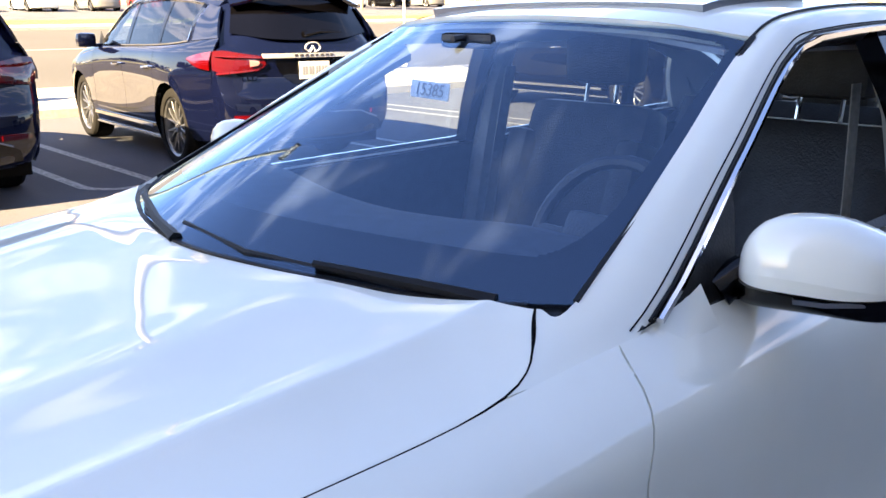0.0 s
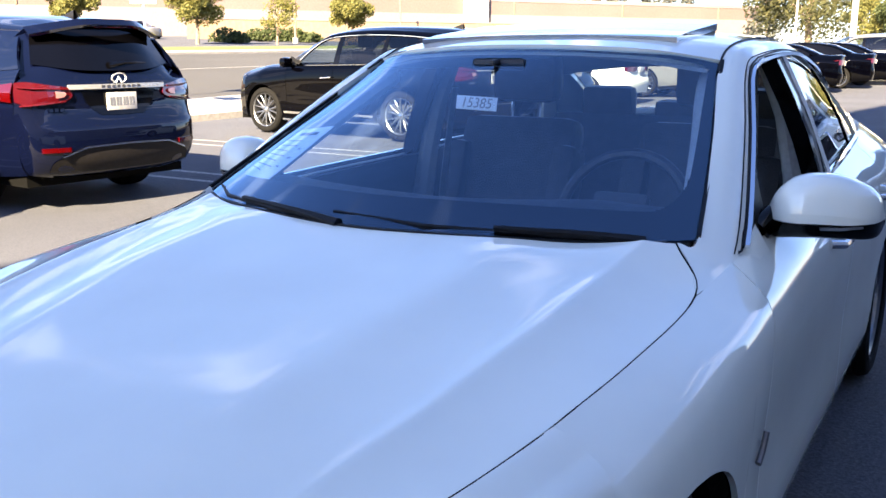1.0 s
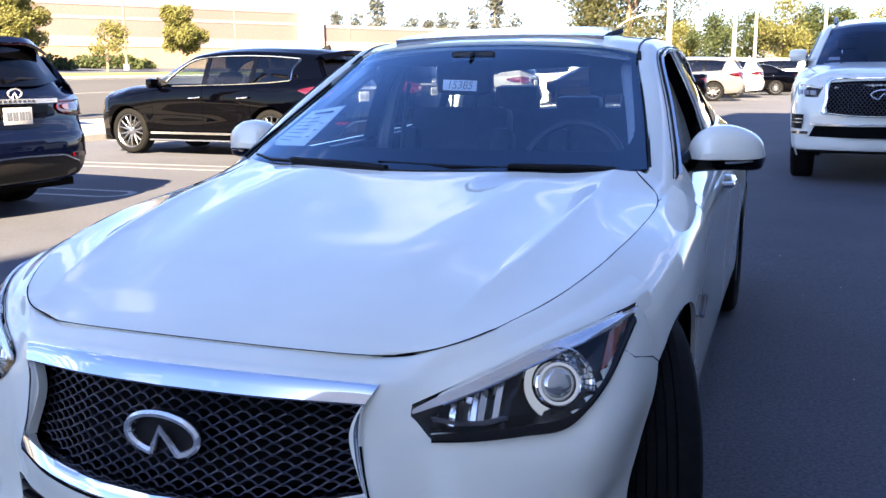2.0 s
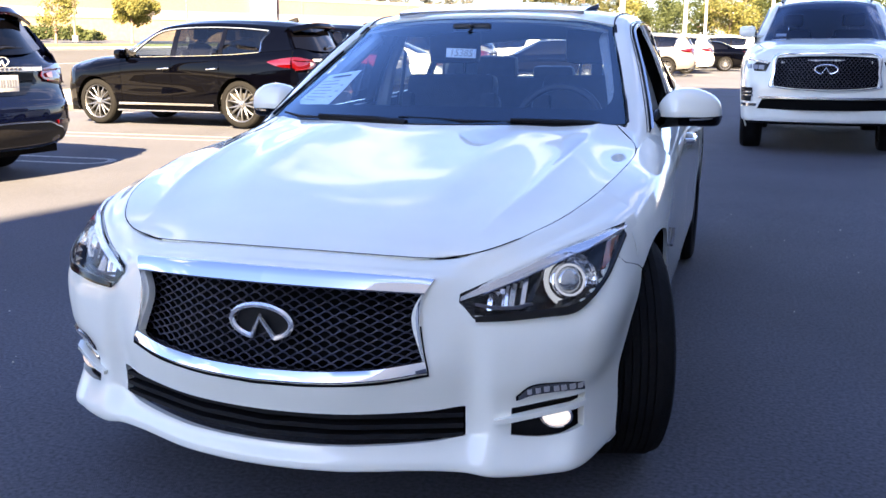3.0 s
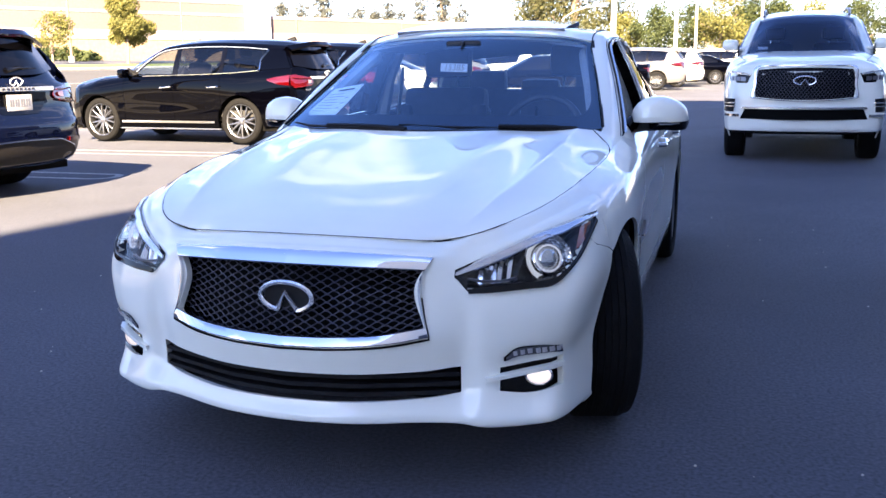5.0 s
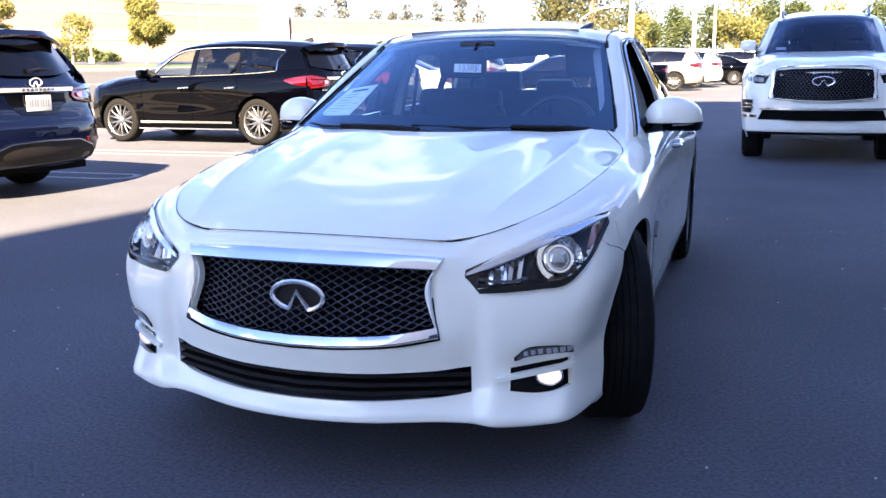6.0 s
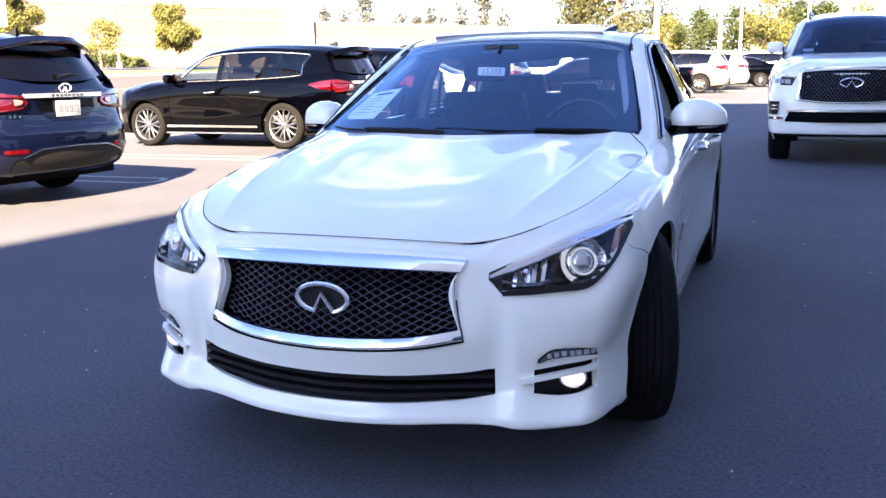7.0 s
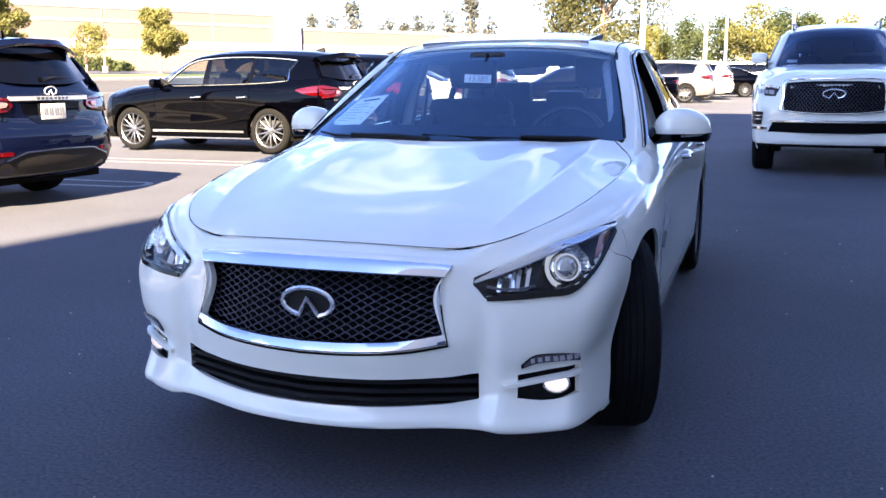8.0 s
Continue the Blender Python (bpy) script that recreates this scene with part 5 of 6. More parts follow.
        n = Vector((.25, -.97, 0)).normalized()
        turn = Matrix.Translation(c) @ Vector((1, 0, 0)).rotation_difference(n).to_matrix().to_4x4() @ Matrix.Diagonal((1, 1, .74, 1))
        bm = lathe(bmesh.new(), [(.042, -.03), (.042, .006), (.036, .008), (.035, .002)], 24, m=turn)
        bmesh.ops.recalc_face_normals(bm, faces=bm.faces[:])
        fog = part("fog_lamp", M(bm), CHROME, car, "lit round fog lamp in chrome ring")
        bm = lathe(bmesh.new(), [(.035, .001), (.026, .007), (.001, .010)], 24, m=turn)
        bmesh.ops.recalc_face_normals(bm, faces=bm.faces[:])
        part("fog_lens", M(bm), LAMP_ON, fog, "lit white lens")
        rowsD = ([(.625, .405), (.66, .432), (.72, .432), (.768, .422)], [(.620, .396), (.66, .408), (.72, .410), (.772, .404)])
        bm = flip(sheet(bmesh.new(), lamp_rows(0.003, *rowsD)))
        rowsE = ([(.620, .4055), (.658, .4345), (.72, .4345), (.770, .4245)], [(.616, .394), (.658, .406), (.72, .408), (.774, .402)])
        part("day_lamp_bezel", thick(M(flip(sheet(bmesh.new(), lamp_rows(0.0015, *rowsE)))), -0.003), GLOSS_BLACK, car)
        drl = part("day_lamp", thick(M(bm), -0.004), CLEAR_LENS, car, "narrow clear daytime lamp")
        rnd = random.Random(31)
        for k in range(7):
            x = .645 + k * .0185
            tip = rnd.uniform(-.003, .003)
            q = np.array([[tuple(on(x + u * .015, .410 + .0012 * k * (k < 3) + f * (.015 + .001 * min(k, 3)), .0075 + tip * (u - .5) * 2)) for f in (0, 1)] for u in (0, .5, 1)])
            q[1] += (0, -.004, 0)
            part("led", M(flip(sheet(bmesh.new(), q))), PLATE, drl, smooth=False)
        # wing ornament
        bm = tube(bmesh.new(), [side.at(1.325, z, .008) + Vector((0, .010 * math.sin((z - .57) * 60) + .9 * (z - .60), 0)) for z in np.linspace(.575, .63, 8)], .0065, 8)
        part("wing_ornament", M(bm), SATIN_DARK, car, "small chrome wing ornament")


def sedan_glass(car, side, rg, wg):
    """Windscreen with dark border, wipers, side glass, trims, mirrors, handles, sunroof."""
    ob = part("windscreen", sheet(bmesh.new(), wg), WINDSCREEN, car, "clear windscreen reflecting the sky")
    ob.visible_shadow = False
    n, m = wg.shape[0] - 1, wg.shape[1] - 1
    # dark printed border, just inside the glass
    fine = np.array([spline(r, 6) for r in np.array([spline(wg[:, j], 6) for j in range(wg.shape[1])]).transpose(1, 0, 2)])
    N, Mx = fine.shape[0] - 1, fine.shape[1] - 1
    def border(i, j):
        u = (i + .5) / N
        e = min(j + .5, Mx - j - .5) / Mx
        du, de = (u - .125) / .16, (e - .046) / .075
        if du < 0 or de < 0 or u > .955:
            return True
        top = (.955 - u) / .06
        return (du < 1 and de < 1 and (1 - du) ** 2 + (1 - de) ** 2 > 1) or (top < 1 and de < .6 and (1 - top) ** 2 + (1 - de / .6) ** 2 > 1)
    bm = sheet(bmesh.new(), fine - (0, -0.002, 0.004), border)
    part("screen_border", bm, SCREEN_BAND, ob, "black printed windscreen border")
    bm = strip(bmesh.new(), [Vector(p) + Vector((0, .002, -.004)) for p in wg[0][3:-3]], 0.010, 0.020)
    part("cowl_seal", bm, BLACK, car)
    for s in (1, -1):
        bm = strip(bmesh.new(), [Vector(p) + Vector((0.004 * s, 0, .004)) for p in wg[:, -1 if s > 0 else 0]], 0.010, 0.008)
        part("screen_seal", bm, BLACK, car)
    def over(x, u, d):
        j = int(round((x - wg[0, 0, 0]) / (wg[0, -1, 0] - wg[0, 0, 0]) * m))
        i = u * n
        a = min(int(i), n - 1)
        p = wg[a, j] * (1 - i + a) + wg[a + 1, j] * (i - a)
        return Vector((p[0], p[1] - d * .45, p[2] + d))
    for x0, x1 in ((-.62, -.02), (-.06, .56)):
        bm = tube(bmesh.new(), [over(x0, .040, .001), over(x0 * .7 + x1 * .3, .018, .002), over(x0 * .3 + x1 * .7, .008, .002), over(x1, .004, .002)], [.004, .0055, .0055, .005], 6)
        wip = part("wiper", bm, BLACK, car, "black windscreen wiper lying at the base")
        bm = tube(bmesh.new(), [over(x1, -.0, .0), over(x1 - .10, .008, .008), over((x0 + x1) / 2, .018, .008)], [.014, .010, .007], 6)
        part("wiper_arm", bm, BLACK, wip)

    def edge(y):
        return Vector((float(np.interp(y, rg[8:, -1, 1], rg[8:, -1, 0])), y, float(np.interp(y, rg[8:, -1, 1], rg[8:, -1, 2]))))

    def pane(y0, y1, t0, t1, inset=.012, k=8):
        g = []
        for f in np.linspace(0, 1, k + 1):
            b, t = side.top(y0 + (y1 - y0) * f), edge(t0 + (t1 - t0) * f)
            b.x, t.x = b.x - inset, t.x - inset
            g.append([list(b), list(b.lerp(t, .33) + Vector((.012, 0, 0))), list(b.lerp(t, .66) + Vector((.012, 0, 0))), list(t)])
        return np.array(g)
    both_sides("rear_side_window", lambda: sheet(bmesh.new(), pane(2.68, 3.42, 2.62, 3.30)), REAR_GLASS, car)
    both_sides("quarter_window", lambda: sheet(bmesh.new(), pane(3.46, 3.72, 3.34, 3.52)), REAR_GLASS, car)
    both_sides("window_pillar", lambda: thick(flip(sheet(bmesh.new(), pane(2.56, 2.68, 2.52, 2.62, .006, 3))), .05), GLOSS_BLACK, car)
    both_sides("pillar_trim_line", lambda: strip(bmesh.new(), [side.top(2.685) + Vector((.0, 0, .01)), side.top(2.685).lerp(edge(2.625), .5) + Vector((.012, 0, 0)), edge(2.625)], .010, .012), BADGE, car)
    both_sides("window_divider", lambda: thick(flip(sheet(bmesh.new(), pane(3.42, 3.46, 3.30, 3.34, .006, 2))), .03), GLOSS_BLACK, car)
    both_sides("rear_pillar", lambda: thick(flip(sheet(bmesh.new(), pane(3.72, 4.0, 3.52, 3.85, .004, 5))), .03), PAINT_WHITE, car)
    part_front = pane(1.60, 2.56, 1.95, 2.52)
    bm = sheet(bmesh.new(), part_front * (-1, 1, 1))
    part("front_side_window", bm, GLASS, car)
    both_sides("mirror_sail", lambda: thick(flip(sheet(bmesh.new(), pane(1.50, 1.74, 1.56, 1.83, .006, 5))), .03), BLACK, car)

    def trims():
        bm = strip(bmesh.new(), [edge(y) + Vector((.012, 0, -.004)) for y in np.linspace(1.545, 3.56, 30)], .010, .012)
        return strip(bm, [side.top(y) + Vector((.002, 0, .004)) for y in np.linspace(1.74, 3.74, 20)], .016, .014)
    both_sides("door_frame_gap", lambda: tube(bmesh.new(), [Vector(p) + Vector((.001, 0, .001)) for p in rg[8:, 7]], .0014, 6), VOID, car)
    both_sides("window_seal", lambda: tube(bmesh.new(), [edge(y) + Vector((.006, -.004, .006)) for y in np.linspace(1.53, 3.56, 30)], .003, 6), BLACK, car)
    both_sides("window_trim", trims, CHROME, car, "bright chrome window surround")
    both_sides("roof_joint", lambda: tube(bmesh.new(), [Vector(p) + Vector((.0, 0, .002)) for p in rg[23:, 0]], .0032, 6), BLACK, car)
    # the frames inside the door opening
    both_sides("door_seal", lambda: tube(bmesh.new(), [edge(y) + Vector((-.028, .01, -.016)) for y in np.linspace(1.66, 2.56, 14)] + [side.top(2.58) + Vector((-.03, 0, 0))], .014, 6), BLACK, car)

    for s in (1, -1):
        sm = lambda bm: [setattr(v.co, "x", v.co.x * s) for v in bm.verts] and (flip(bm) if s < 0 else bm)
        # mirror shell: sections from the stalk outwards
        sec = []
        for x, cy, cz, ry, up, dn in ((.800, 1.795, 1.012, .024, .022, .022), (.824, 1.780, 1.022, .056, .058, .040), (.868, 1.768, 1.032, .076, .082, .046), (.940, 1.778, 1.034, .078, .086, .045), (1.003, 1.802, 1.028, .070, .070, .040), (1.036, 1.823, 1.022, .052, .046, .030), (1.046, 1.840, 1.018, .010, .010, .010)):
            ring = []
            for k in range(21):
                a = 2 * math.pi * k / 20
                c, sn = math.cos(a), math.sin(a)
                ring.append((x, cy - ry * (abs(c) ** .66) * (1 if c > 0 else -1) * (1 if c > 0 else .75), cz + (up if sn > 0 else dn) * (abs(sn) ** .66) * (1 if sn > 0 else -1)))
            sec.append(ring)
        g = surface(np.array(sec), 4, 1) - (.010 if s > 0 else .045, 0, .018)
        cut = .994 + .06 * np.clip(g[..., 0] - .98, 0, 1)
        shell = sheet(bmesh.new(), np.stack([g[..., 0], g[..., 1], np.maximum(g[..., 2], cut)], -1))
        bmesh.ops.recalc_face_normals(shell, faces=shell.faces[:])
        mir = part("door_mirror", sm(shell), PAINT_WHITE, car, "white door mirror with black base and lamp strip")
        low = np.stack([(g[..., 0] - .93) * 1.01 + .93, (g[..., 1] - 1.785) * 1.03 + 1.785, cut - .001 - np.maximum(cut - g[..., 2], 0) * 1.6], -1)
        b2 = sheet(bmesh.new(), low)
        bmesh.ops.recalc_face_normals(b2, faces=b2.faces[:])
        part("mirror_base", sm(b2), GLOSS_BLACK, mir)
        bm = tube(bmesh.new(), [(.778, 1.72, .965), (.80, 1.755, .995), (.85, 1.775, .992), (.90, 1.78, .990)], [.034, .028, .022, .016], 10)
        part("mirror_stalk", sm(bm), GLOSS_BLACK, mir)
        bm = strip(bmesh.new(), [(x - (.010 if s > 0 else .045), y, z - .018) for x, y, z in ((.93, 1.697, 1.004), (.97, 1.710, 1.005), (1.01, 1.743, 1.008), (1.034, 1.790, 1.014), (1.040, 1.825, 1.020))], .007, .010)
        part("mirror_lamp", sm(bm), CLEAR_LENS, mir, "clear indicator strip")
        bm = bmesh.new()
        box(bm, .84, .975, 1.827, 1.831, .975, 1.07, .002)
        part("mirror_glass", sm(bm), MIRROR, mir)
        for y in (2.16, 3.12):
            a, b = side.at(y, .862, .012), side.at(y + .20, .872, .012)
            bm = tube(bmesh.new(), [a + Vector((-.01, 0, 0)), a + Vector((.022, .02, 0)), a.lerp(b, .5) + Vector((.03, 0, 0)), b + Vector((.022, -.02, 0)), b + Vector((-.01, 0, 0))], .012, 8)
            part("door_handle", sm(bm), CHROME, car, "chrome door handle")
    # tilted glass roof panel
    lid = np.array([[(x, y, 1.408 + .042 * (y - 2.16) / .40 + .012 * (1 - (x / .43) ** 2) + (.012 if y > 2.2 else .006)) for x in np.linspace(-.43, .43, 9)] for y in np.linspace(2.16, 2.58, 6)])
    bm = thick(sheet(bmesh.new(), lid), .022)
    part("sunroof_panel", bm, SUNROOF, car, "sunroof panel tilted up at the rear")
    # black wedges fill the gap under the raised panel, in place of its shade
    for s in (1, -1):
        bm = bmesh.new()
        bm.faces.new([bm.verts.new(p) for p in ((s * .425, 2.2, 1.405), (s * .425, 2.58, 1.415), (s * .425, 2.58, 1.456), (s * .425, 2.2, 1.414))])
        part("sunroof_gap", thick(bm, .004), BLACK, car)


def sedan_cabin(car, side, rg, wg):
    """Dashboard, wheel, seats, pillars' inner trim, mirror, papers in the windscreen."""
    bm = bmesh.new()
    g = surface(np.array([[(x, 1.24 + .25 * abs(x) ** 2 + f * .58, .955 + .035 * math.sin(f * 3.0) - .10 * max(0, f - .75) * 4 * .5 + (.03 * math.exp(-((x - .37) / .2) ** 2) * f)) for x in (-.70, -.5, -.37, -.2, 0, .2, .37, .5, .70)] for f in (0, .25, .5, .75, 1.0)]), 4, 3)
    sheet(bm, g)
    box(bm, -.70, .70, 1.60, 1.84, .50, .93, .04)
    part("dashboard", bm, DASH, car, "dark soft dashboard")
    bm = bmesh.new()
    box(bm, -.74, .74, 1.3, 4.2, .24, .32)
    box(bm, -.12, .12, 1.8, 3.1, .32, .66, .04)
    part("cabin_floor", bm, CARPET, car)
    for s in (1, -1):
        bm = thick(sheet(bmesh.new(), side.panel(1.52, 3.7, 6, 12, z0=.34, out=-.06) * (s, 1, 1)), .01)
        part("door_lining", bm, LEATHER, car)
    for x in (.37, -.37):
        seat(car, x, 2.62, .60, .50)
    bm = bmesh.new()
    box(bm, -.64, .64, 3.02, 3.50, .45, .62, .06)
    box(bm, -.64, .64, -.08, .08, 0, .60, .07, m=Matrix.Translation((0, 3.52, .52)) @ Matrix.Rotation(radians(-20), 4, "X"))
    bench = part("rear_bench", bm, LEATHER, car, "dark leather rear bench")
    for x in (.36, -.36, 0):
        bm = bmesh.new()
        box(bm, x - .13, x + .13, 3.66, 3.76, 1.06, 1.06 + (.16 if x else .10), .04)
        part("headrest", bm, LEATHER, bench)
    bm = bmesh.new()
    box(bm, -.6, .6, 3.78, 4.2, 1.02, 1.04)
    part("parcel_shelf", bm, CARPET, car)
    # headliner and light pillar trims
    bm = sheet(bmesh.new(), np.array([[(x, y, 1.375 - .05 * (x / .56) ** 2 - (.05 if y > 3.3 else 0)) for x in np.linspace(-.55, .55, 7)] for y in np.linspace(2.06, 3.52, 6)]))
    part("headliner", thick(bm, .01), TRIM_GREY, car)
    both_sides("pillar_trim", lambda: tube(bmesh.new(), [Vector((x - .050, y + .045, z - .040)) for x, y, z in rg[10:25, 1]], .030, 8), TRIM_GREY, car)
    both_sides("centre_pillar_trim", lambda: tube(bmesh.new(), [(.585, 2.62, 1.35), (.655, 2.62, 1.18), (.70, 2.62, .98), (.73, 2.60, .7)], [.035, .035, .04, .045], 8), TRIM_GREY, car)
    both_sides("seat_belt", lambda: thick(sheet(bmesh.new(), np.array([[(.565, 2.58 + d, 1.24), (.585, 2.55 + d, 1.0), (.60, 2.52 + d, .75), (.60, 2.5 + d, .6)] for d in (0, .045)])), .003), BELT, car)
    # steering wheel
    turn = pose(.37, 1.94, .925, 0, 0, 0) @ Matrix.Rotation(radians(-24), 4, "X")
    bm = tube(bmesh.new(), [turn @ Vector((.185 * math.cos(a), 0, .185 * math.sin(a))) for a in np.linspace(0, 2 * math.pi, 33)], .016, 8, cap=False)
    sw = part("steering_wheel", bm, LEATHER, car, "dark leather steering wheel")
    bm = bmesh.new()
    box(bm, -.08, .08, -.05, .0, -.07, .06, .02, m=turn)
    box(bm, -.17, .17, -.02, .0, -.02, .02, .008, m=turn)
    box(bm, -.02, .02, -.02, .0, -.17, -.05, .008, m=turn)
    part("steering_hub", bm, LEATHER, sw)
    # rear-view mirror
    bm = bmesh.new()
    box(bm, -.085, .085, 1.885, 1.905, 1.322, 1.356, .016)
    tube(bm, [(0, 1.887, 1.345), (0, 1.87, 1.346), (0, 1.85, 1.343)], .008, 6)
    part("rear_view_mirror", bm, LEATHER, car)


def screen_papers(wg):
    """The price sheet behind the windscreen and the stock tag at the mirror."""
    m, n = wg.shape[1] - 1, wg.shape[0] - 1
    def over(x, u, d):
        xs = wg[int(round(u * n)), :, 0]
        j = float(np.interp(x, xs, np.arange(m + 1)))
        i = u * n
        a, b = min(int(i), n - 1), min(int(j), m - 1)
        p = (wg[a, b] * (1 - j + b) + wg[a, b + 1] * (j - b)) * (1 - i + a) + (wg[a + 1, b] * (1 - j + b) + wg[a + 1, b + 1] * (j - b)) * (i - a)
        return Vector(p) + Vector((0, .45 * d, -.9 * d))
    rows = [[(-.665, .10), (-.56, .085), (-.465, .075)], [(-.62, .24), (-.52, .235), (-.43, .235)], [(-.575, .40), (-.49, .41), (-.405, .42)]]
    g = surface([[tuple(over(x, u, .010)) for x, u in r] for r in rows], 6, 5)
    sheet_ob = tagged(link("price_sheet", thick(sheet(bmesh.new(), g), .002), PAPER), "white printed price sheet behind the windscreen", "paper")
    def at(u, v):
        return on_sheet(g, u, v) + Vector((0, -.0045, .003))
    for k, (u, v0, v1, w) in enumerate(((.90, .30, .85, .010), (.78, .12, .62, .004), (.70, .12, .70, .004), (.62, .12, .58, .004), (.54, .12, .66, .004), (.46, .12, .60, .004), (.36, .12, .70, .004), (.28, .12, .50, .004), (.14, .40, .80, .012), (.66, .82, .90, .006), (.52, .82, .92, .006), (.38, .82, .90, .006))):
        bm = bmesh.new()
        c = [at(u, v0), at(u, v1), at(u - w * 4, v1), at(u - w * 4, v0)]
        bm.faces.new([bm.verts.new(p) for p in c])
        part("print_bar", thick(bm, .0006), INK_GREY if k else INK, sheet_ob, smooth=False)
    # stock tag
    tag = tagged(link("stock_tag", box(bmesh.new(), -.085, .045, -.0015, .0015, -.019, .019, .001, m=Matrix.Translation((0, 1.80, 1.232)) @ pose(0, 0, 0, -8, 2, 0)), PAPER), "white tag with handwritten stock number", "tag")
    cu = bpy.data.curves.new("tag_number", "FONT")
    cu.body, cu.size, cu.align_x, cu.align_y, cu.extrude, cu.shear = "15385", .040, "CENTER", "CENTER", .0004, .2
    tmp = new("tag_number", cu)
    dg = bpy.context.evaluated_depsgraph_get()
    me = bpy.data.meshes.new_from_object(tmp.evaluated_get(dg))
    bpy.data.objects.remove(tmp)
    me.materials.append(INK_GREY)
    ob = new("tag_number", me)
    ob.parent = tag
    ob.matrix_local = Matrix.Translation((-.020, 1.80, 1.232)) @ pose(0, 0, 0, -8, 2, 0) @ Matrix.Translation((0, -.004, 0)) @ pose(0, 0, 0, 90, 0, 0)
    return tag


def build_sedan(m):
    car = thing("white_sedan", m, "pearl white four-door sedan with chrome grille, lamps lit, sunroof tilted", "car")
    side, rg, wg, nose = sedan_shell(car, PAINT_WHITE)
    sedan_front(car, nose, side)
    sedan_glass(car, side, rg, wg)
    sedan_cabin(car, side, rg, wg)
    for y, turn in ((0.87, 17.0), (3.72, 0.0)):
        for s in (1, -1):
            wheel(car, 0.775, y, 0.34, 0.225, 9, turn, side=s)
    screen_papers(wg)
    return car


# ---- ground ----
def build_ground():
    xs = sorted(set([-400, -250, -150, -110, -90, -76, -74] + [-72 + 2 * k for k in range(29)] + [-15, -14.5, -14, -13.5, -13, -12] + [-10 + 2 * k for k in range(20)] + [40, 60, 100, 200, 400]))
    ys = sorted(set([-300, -100, -50, -30] + [-20 + 2 * k for k in range(70)] + [125, 130, 150, 200, 300, 500]))
    bm = bmesh.new()
    g = np.array([[(x, y, ground_z(x, y)) for y in ys] for x in xs])
    flip(sheet(bm, g))
    return tagged(link("ground", bm, ASPHALT), "worn dark grey asphalt car park", "ground", kind="structure")


build_ground()


def build_grit():
    """Small stones lying loose on the asphalt round the sedan."""
    rnd = random.Random(17)
    verts, faces = [], []
    for k in range(170):
        x, y = rnd.uniform(-2.6, 4.2), rnd.uniform(-2.0, 7.0)
        if abs(x) < 1.05 and y > -.1:
            continue
        r, b = rnd.uniform(.0025, .0075), len(verts)
        z = ground_z(x, y)
        turn = rnd.uniform(0, 6.28)
        ring = [(x + r * math.cos(turn + a) * rnd.uniform(.7, 1.2), y + r * math.sin(turn + a) * rnd.uniform(.7, 1.2)) for a in (0, 1.26, 2.51, 3.77, 5.03)]
        verts += [(p, q, z - .001) for p, q in ring] + [(x + (p - x) * .6, y + (q - y) * .6, z + r * .9) for p, q in ring]
        faces += [(b + i, b + (i + 1) % 5, b + 5 + (i + 1) % 5, b + 5 + i) for i in range(5)] + [tuple(b + 5 + i for i in range(5))]
    me = bpy.data.meshes.new("grit")
    me.from_pydata(verts, [], faces)
    me.materials.append(CONCRETE)
    return tagged(new("grit", me), "loose pale grit on the asphalt", "grit", kind="stuff")


build_grit()


def strip_on_ground(name, x0, x1, y0, y1, mat, lift, height, label, nx=6, ny=40):
    """A slab that follows the ground."""
    bm = bmesh.new()
    g = np.array([[(x, y, ground_z(x, y) + height) for y in np.linspace(y0, y1, ny)] for x in np.linspace(x0, x1, nx)])
    flip(sheet(bm, g))
    thick(bm, height + lift)
    return tagged(link(name, bm, mat, smooth=False), label, name, kind="structure")


strip_on_ground("pavement", -15.6, -12.1, -30, 60, CONCRETE, 0.05, 0.13, "pale concrete kerbed strip beside the street")
strip_on_ground("road", -38, -16.4, -120, 160, ROAD, 0.0, 0.006, "grey asphalt street", 12, 100)
strip_on_ground("lawn", -45, -40, -120, 200, GRASS, 0.05, 0.12, "narrow strip of dry lawn", 4, 120)
strip_on_ground("far_pavement", -40, -38, -120, 200, CONCRETE, 0.05, 0.13, "pale far pavement", 3, 120)
for x in (-27.0,):
    strip_on_ground("lane_line", x - .08, x + .08, -80, 120, LINE, -0.002, 0.012, "worn white lane line", 2, 100)


def hairpin(y, x0=-11.9, x1=-5.75, r=.23):
    """A painted double line with a round end between two stalls."""
    w = .05
    mid = [(x0, y - r)] + [(x1 - r + r * math.sin(a), y - r * math.cos(a)) for a in np.linspace(0, math.pi, 15)] + [(x0, y + r)]
    mid = [(x0 + (mid[1][0] - x0) * k / 6, y - r) for k in range(6)] + mid[1:-1] + [(mid[-2][0] + (x0 - mid[-2][0]) * k / 6, y + r) for k in range(1, 7)]
    rows = []
    for i, p in enumerate(mid):
        a, b = mid[max(i - 1, 0)], mid[min(i + 1, len(mid) - 1)]
        d = Vector((b[0] - a[0], b[1] - a[1], 0)).normalized()
        n = Vector((-d.y, d.x, 0)) * w
        rows.append([(p[0] + s * n.x, p[1] + s * n.y, ground_z(p[0], p[1]) + .004) for s in (1, -1)])
    bm = sheet(bmesh.new(), np.array(rows))
    bmesh.ops.recalc_face_normals(bm, faces=bm.faces[:])
    for f in bm.faces:
        if f.normal.z < 0:
            f.normal_flip()
    return tagged(link("stall_line", bm, LINE, smooth=False), "worn white painted stall line on asphalt", "line", "stall lines", "structure")


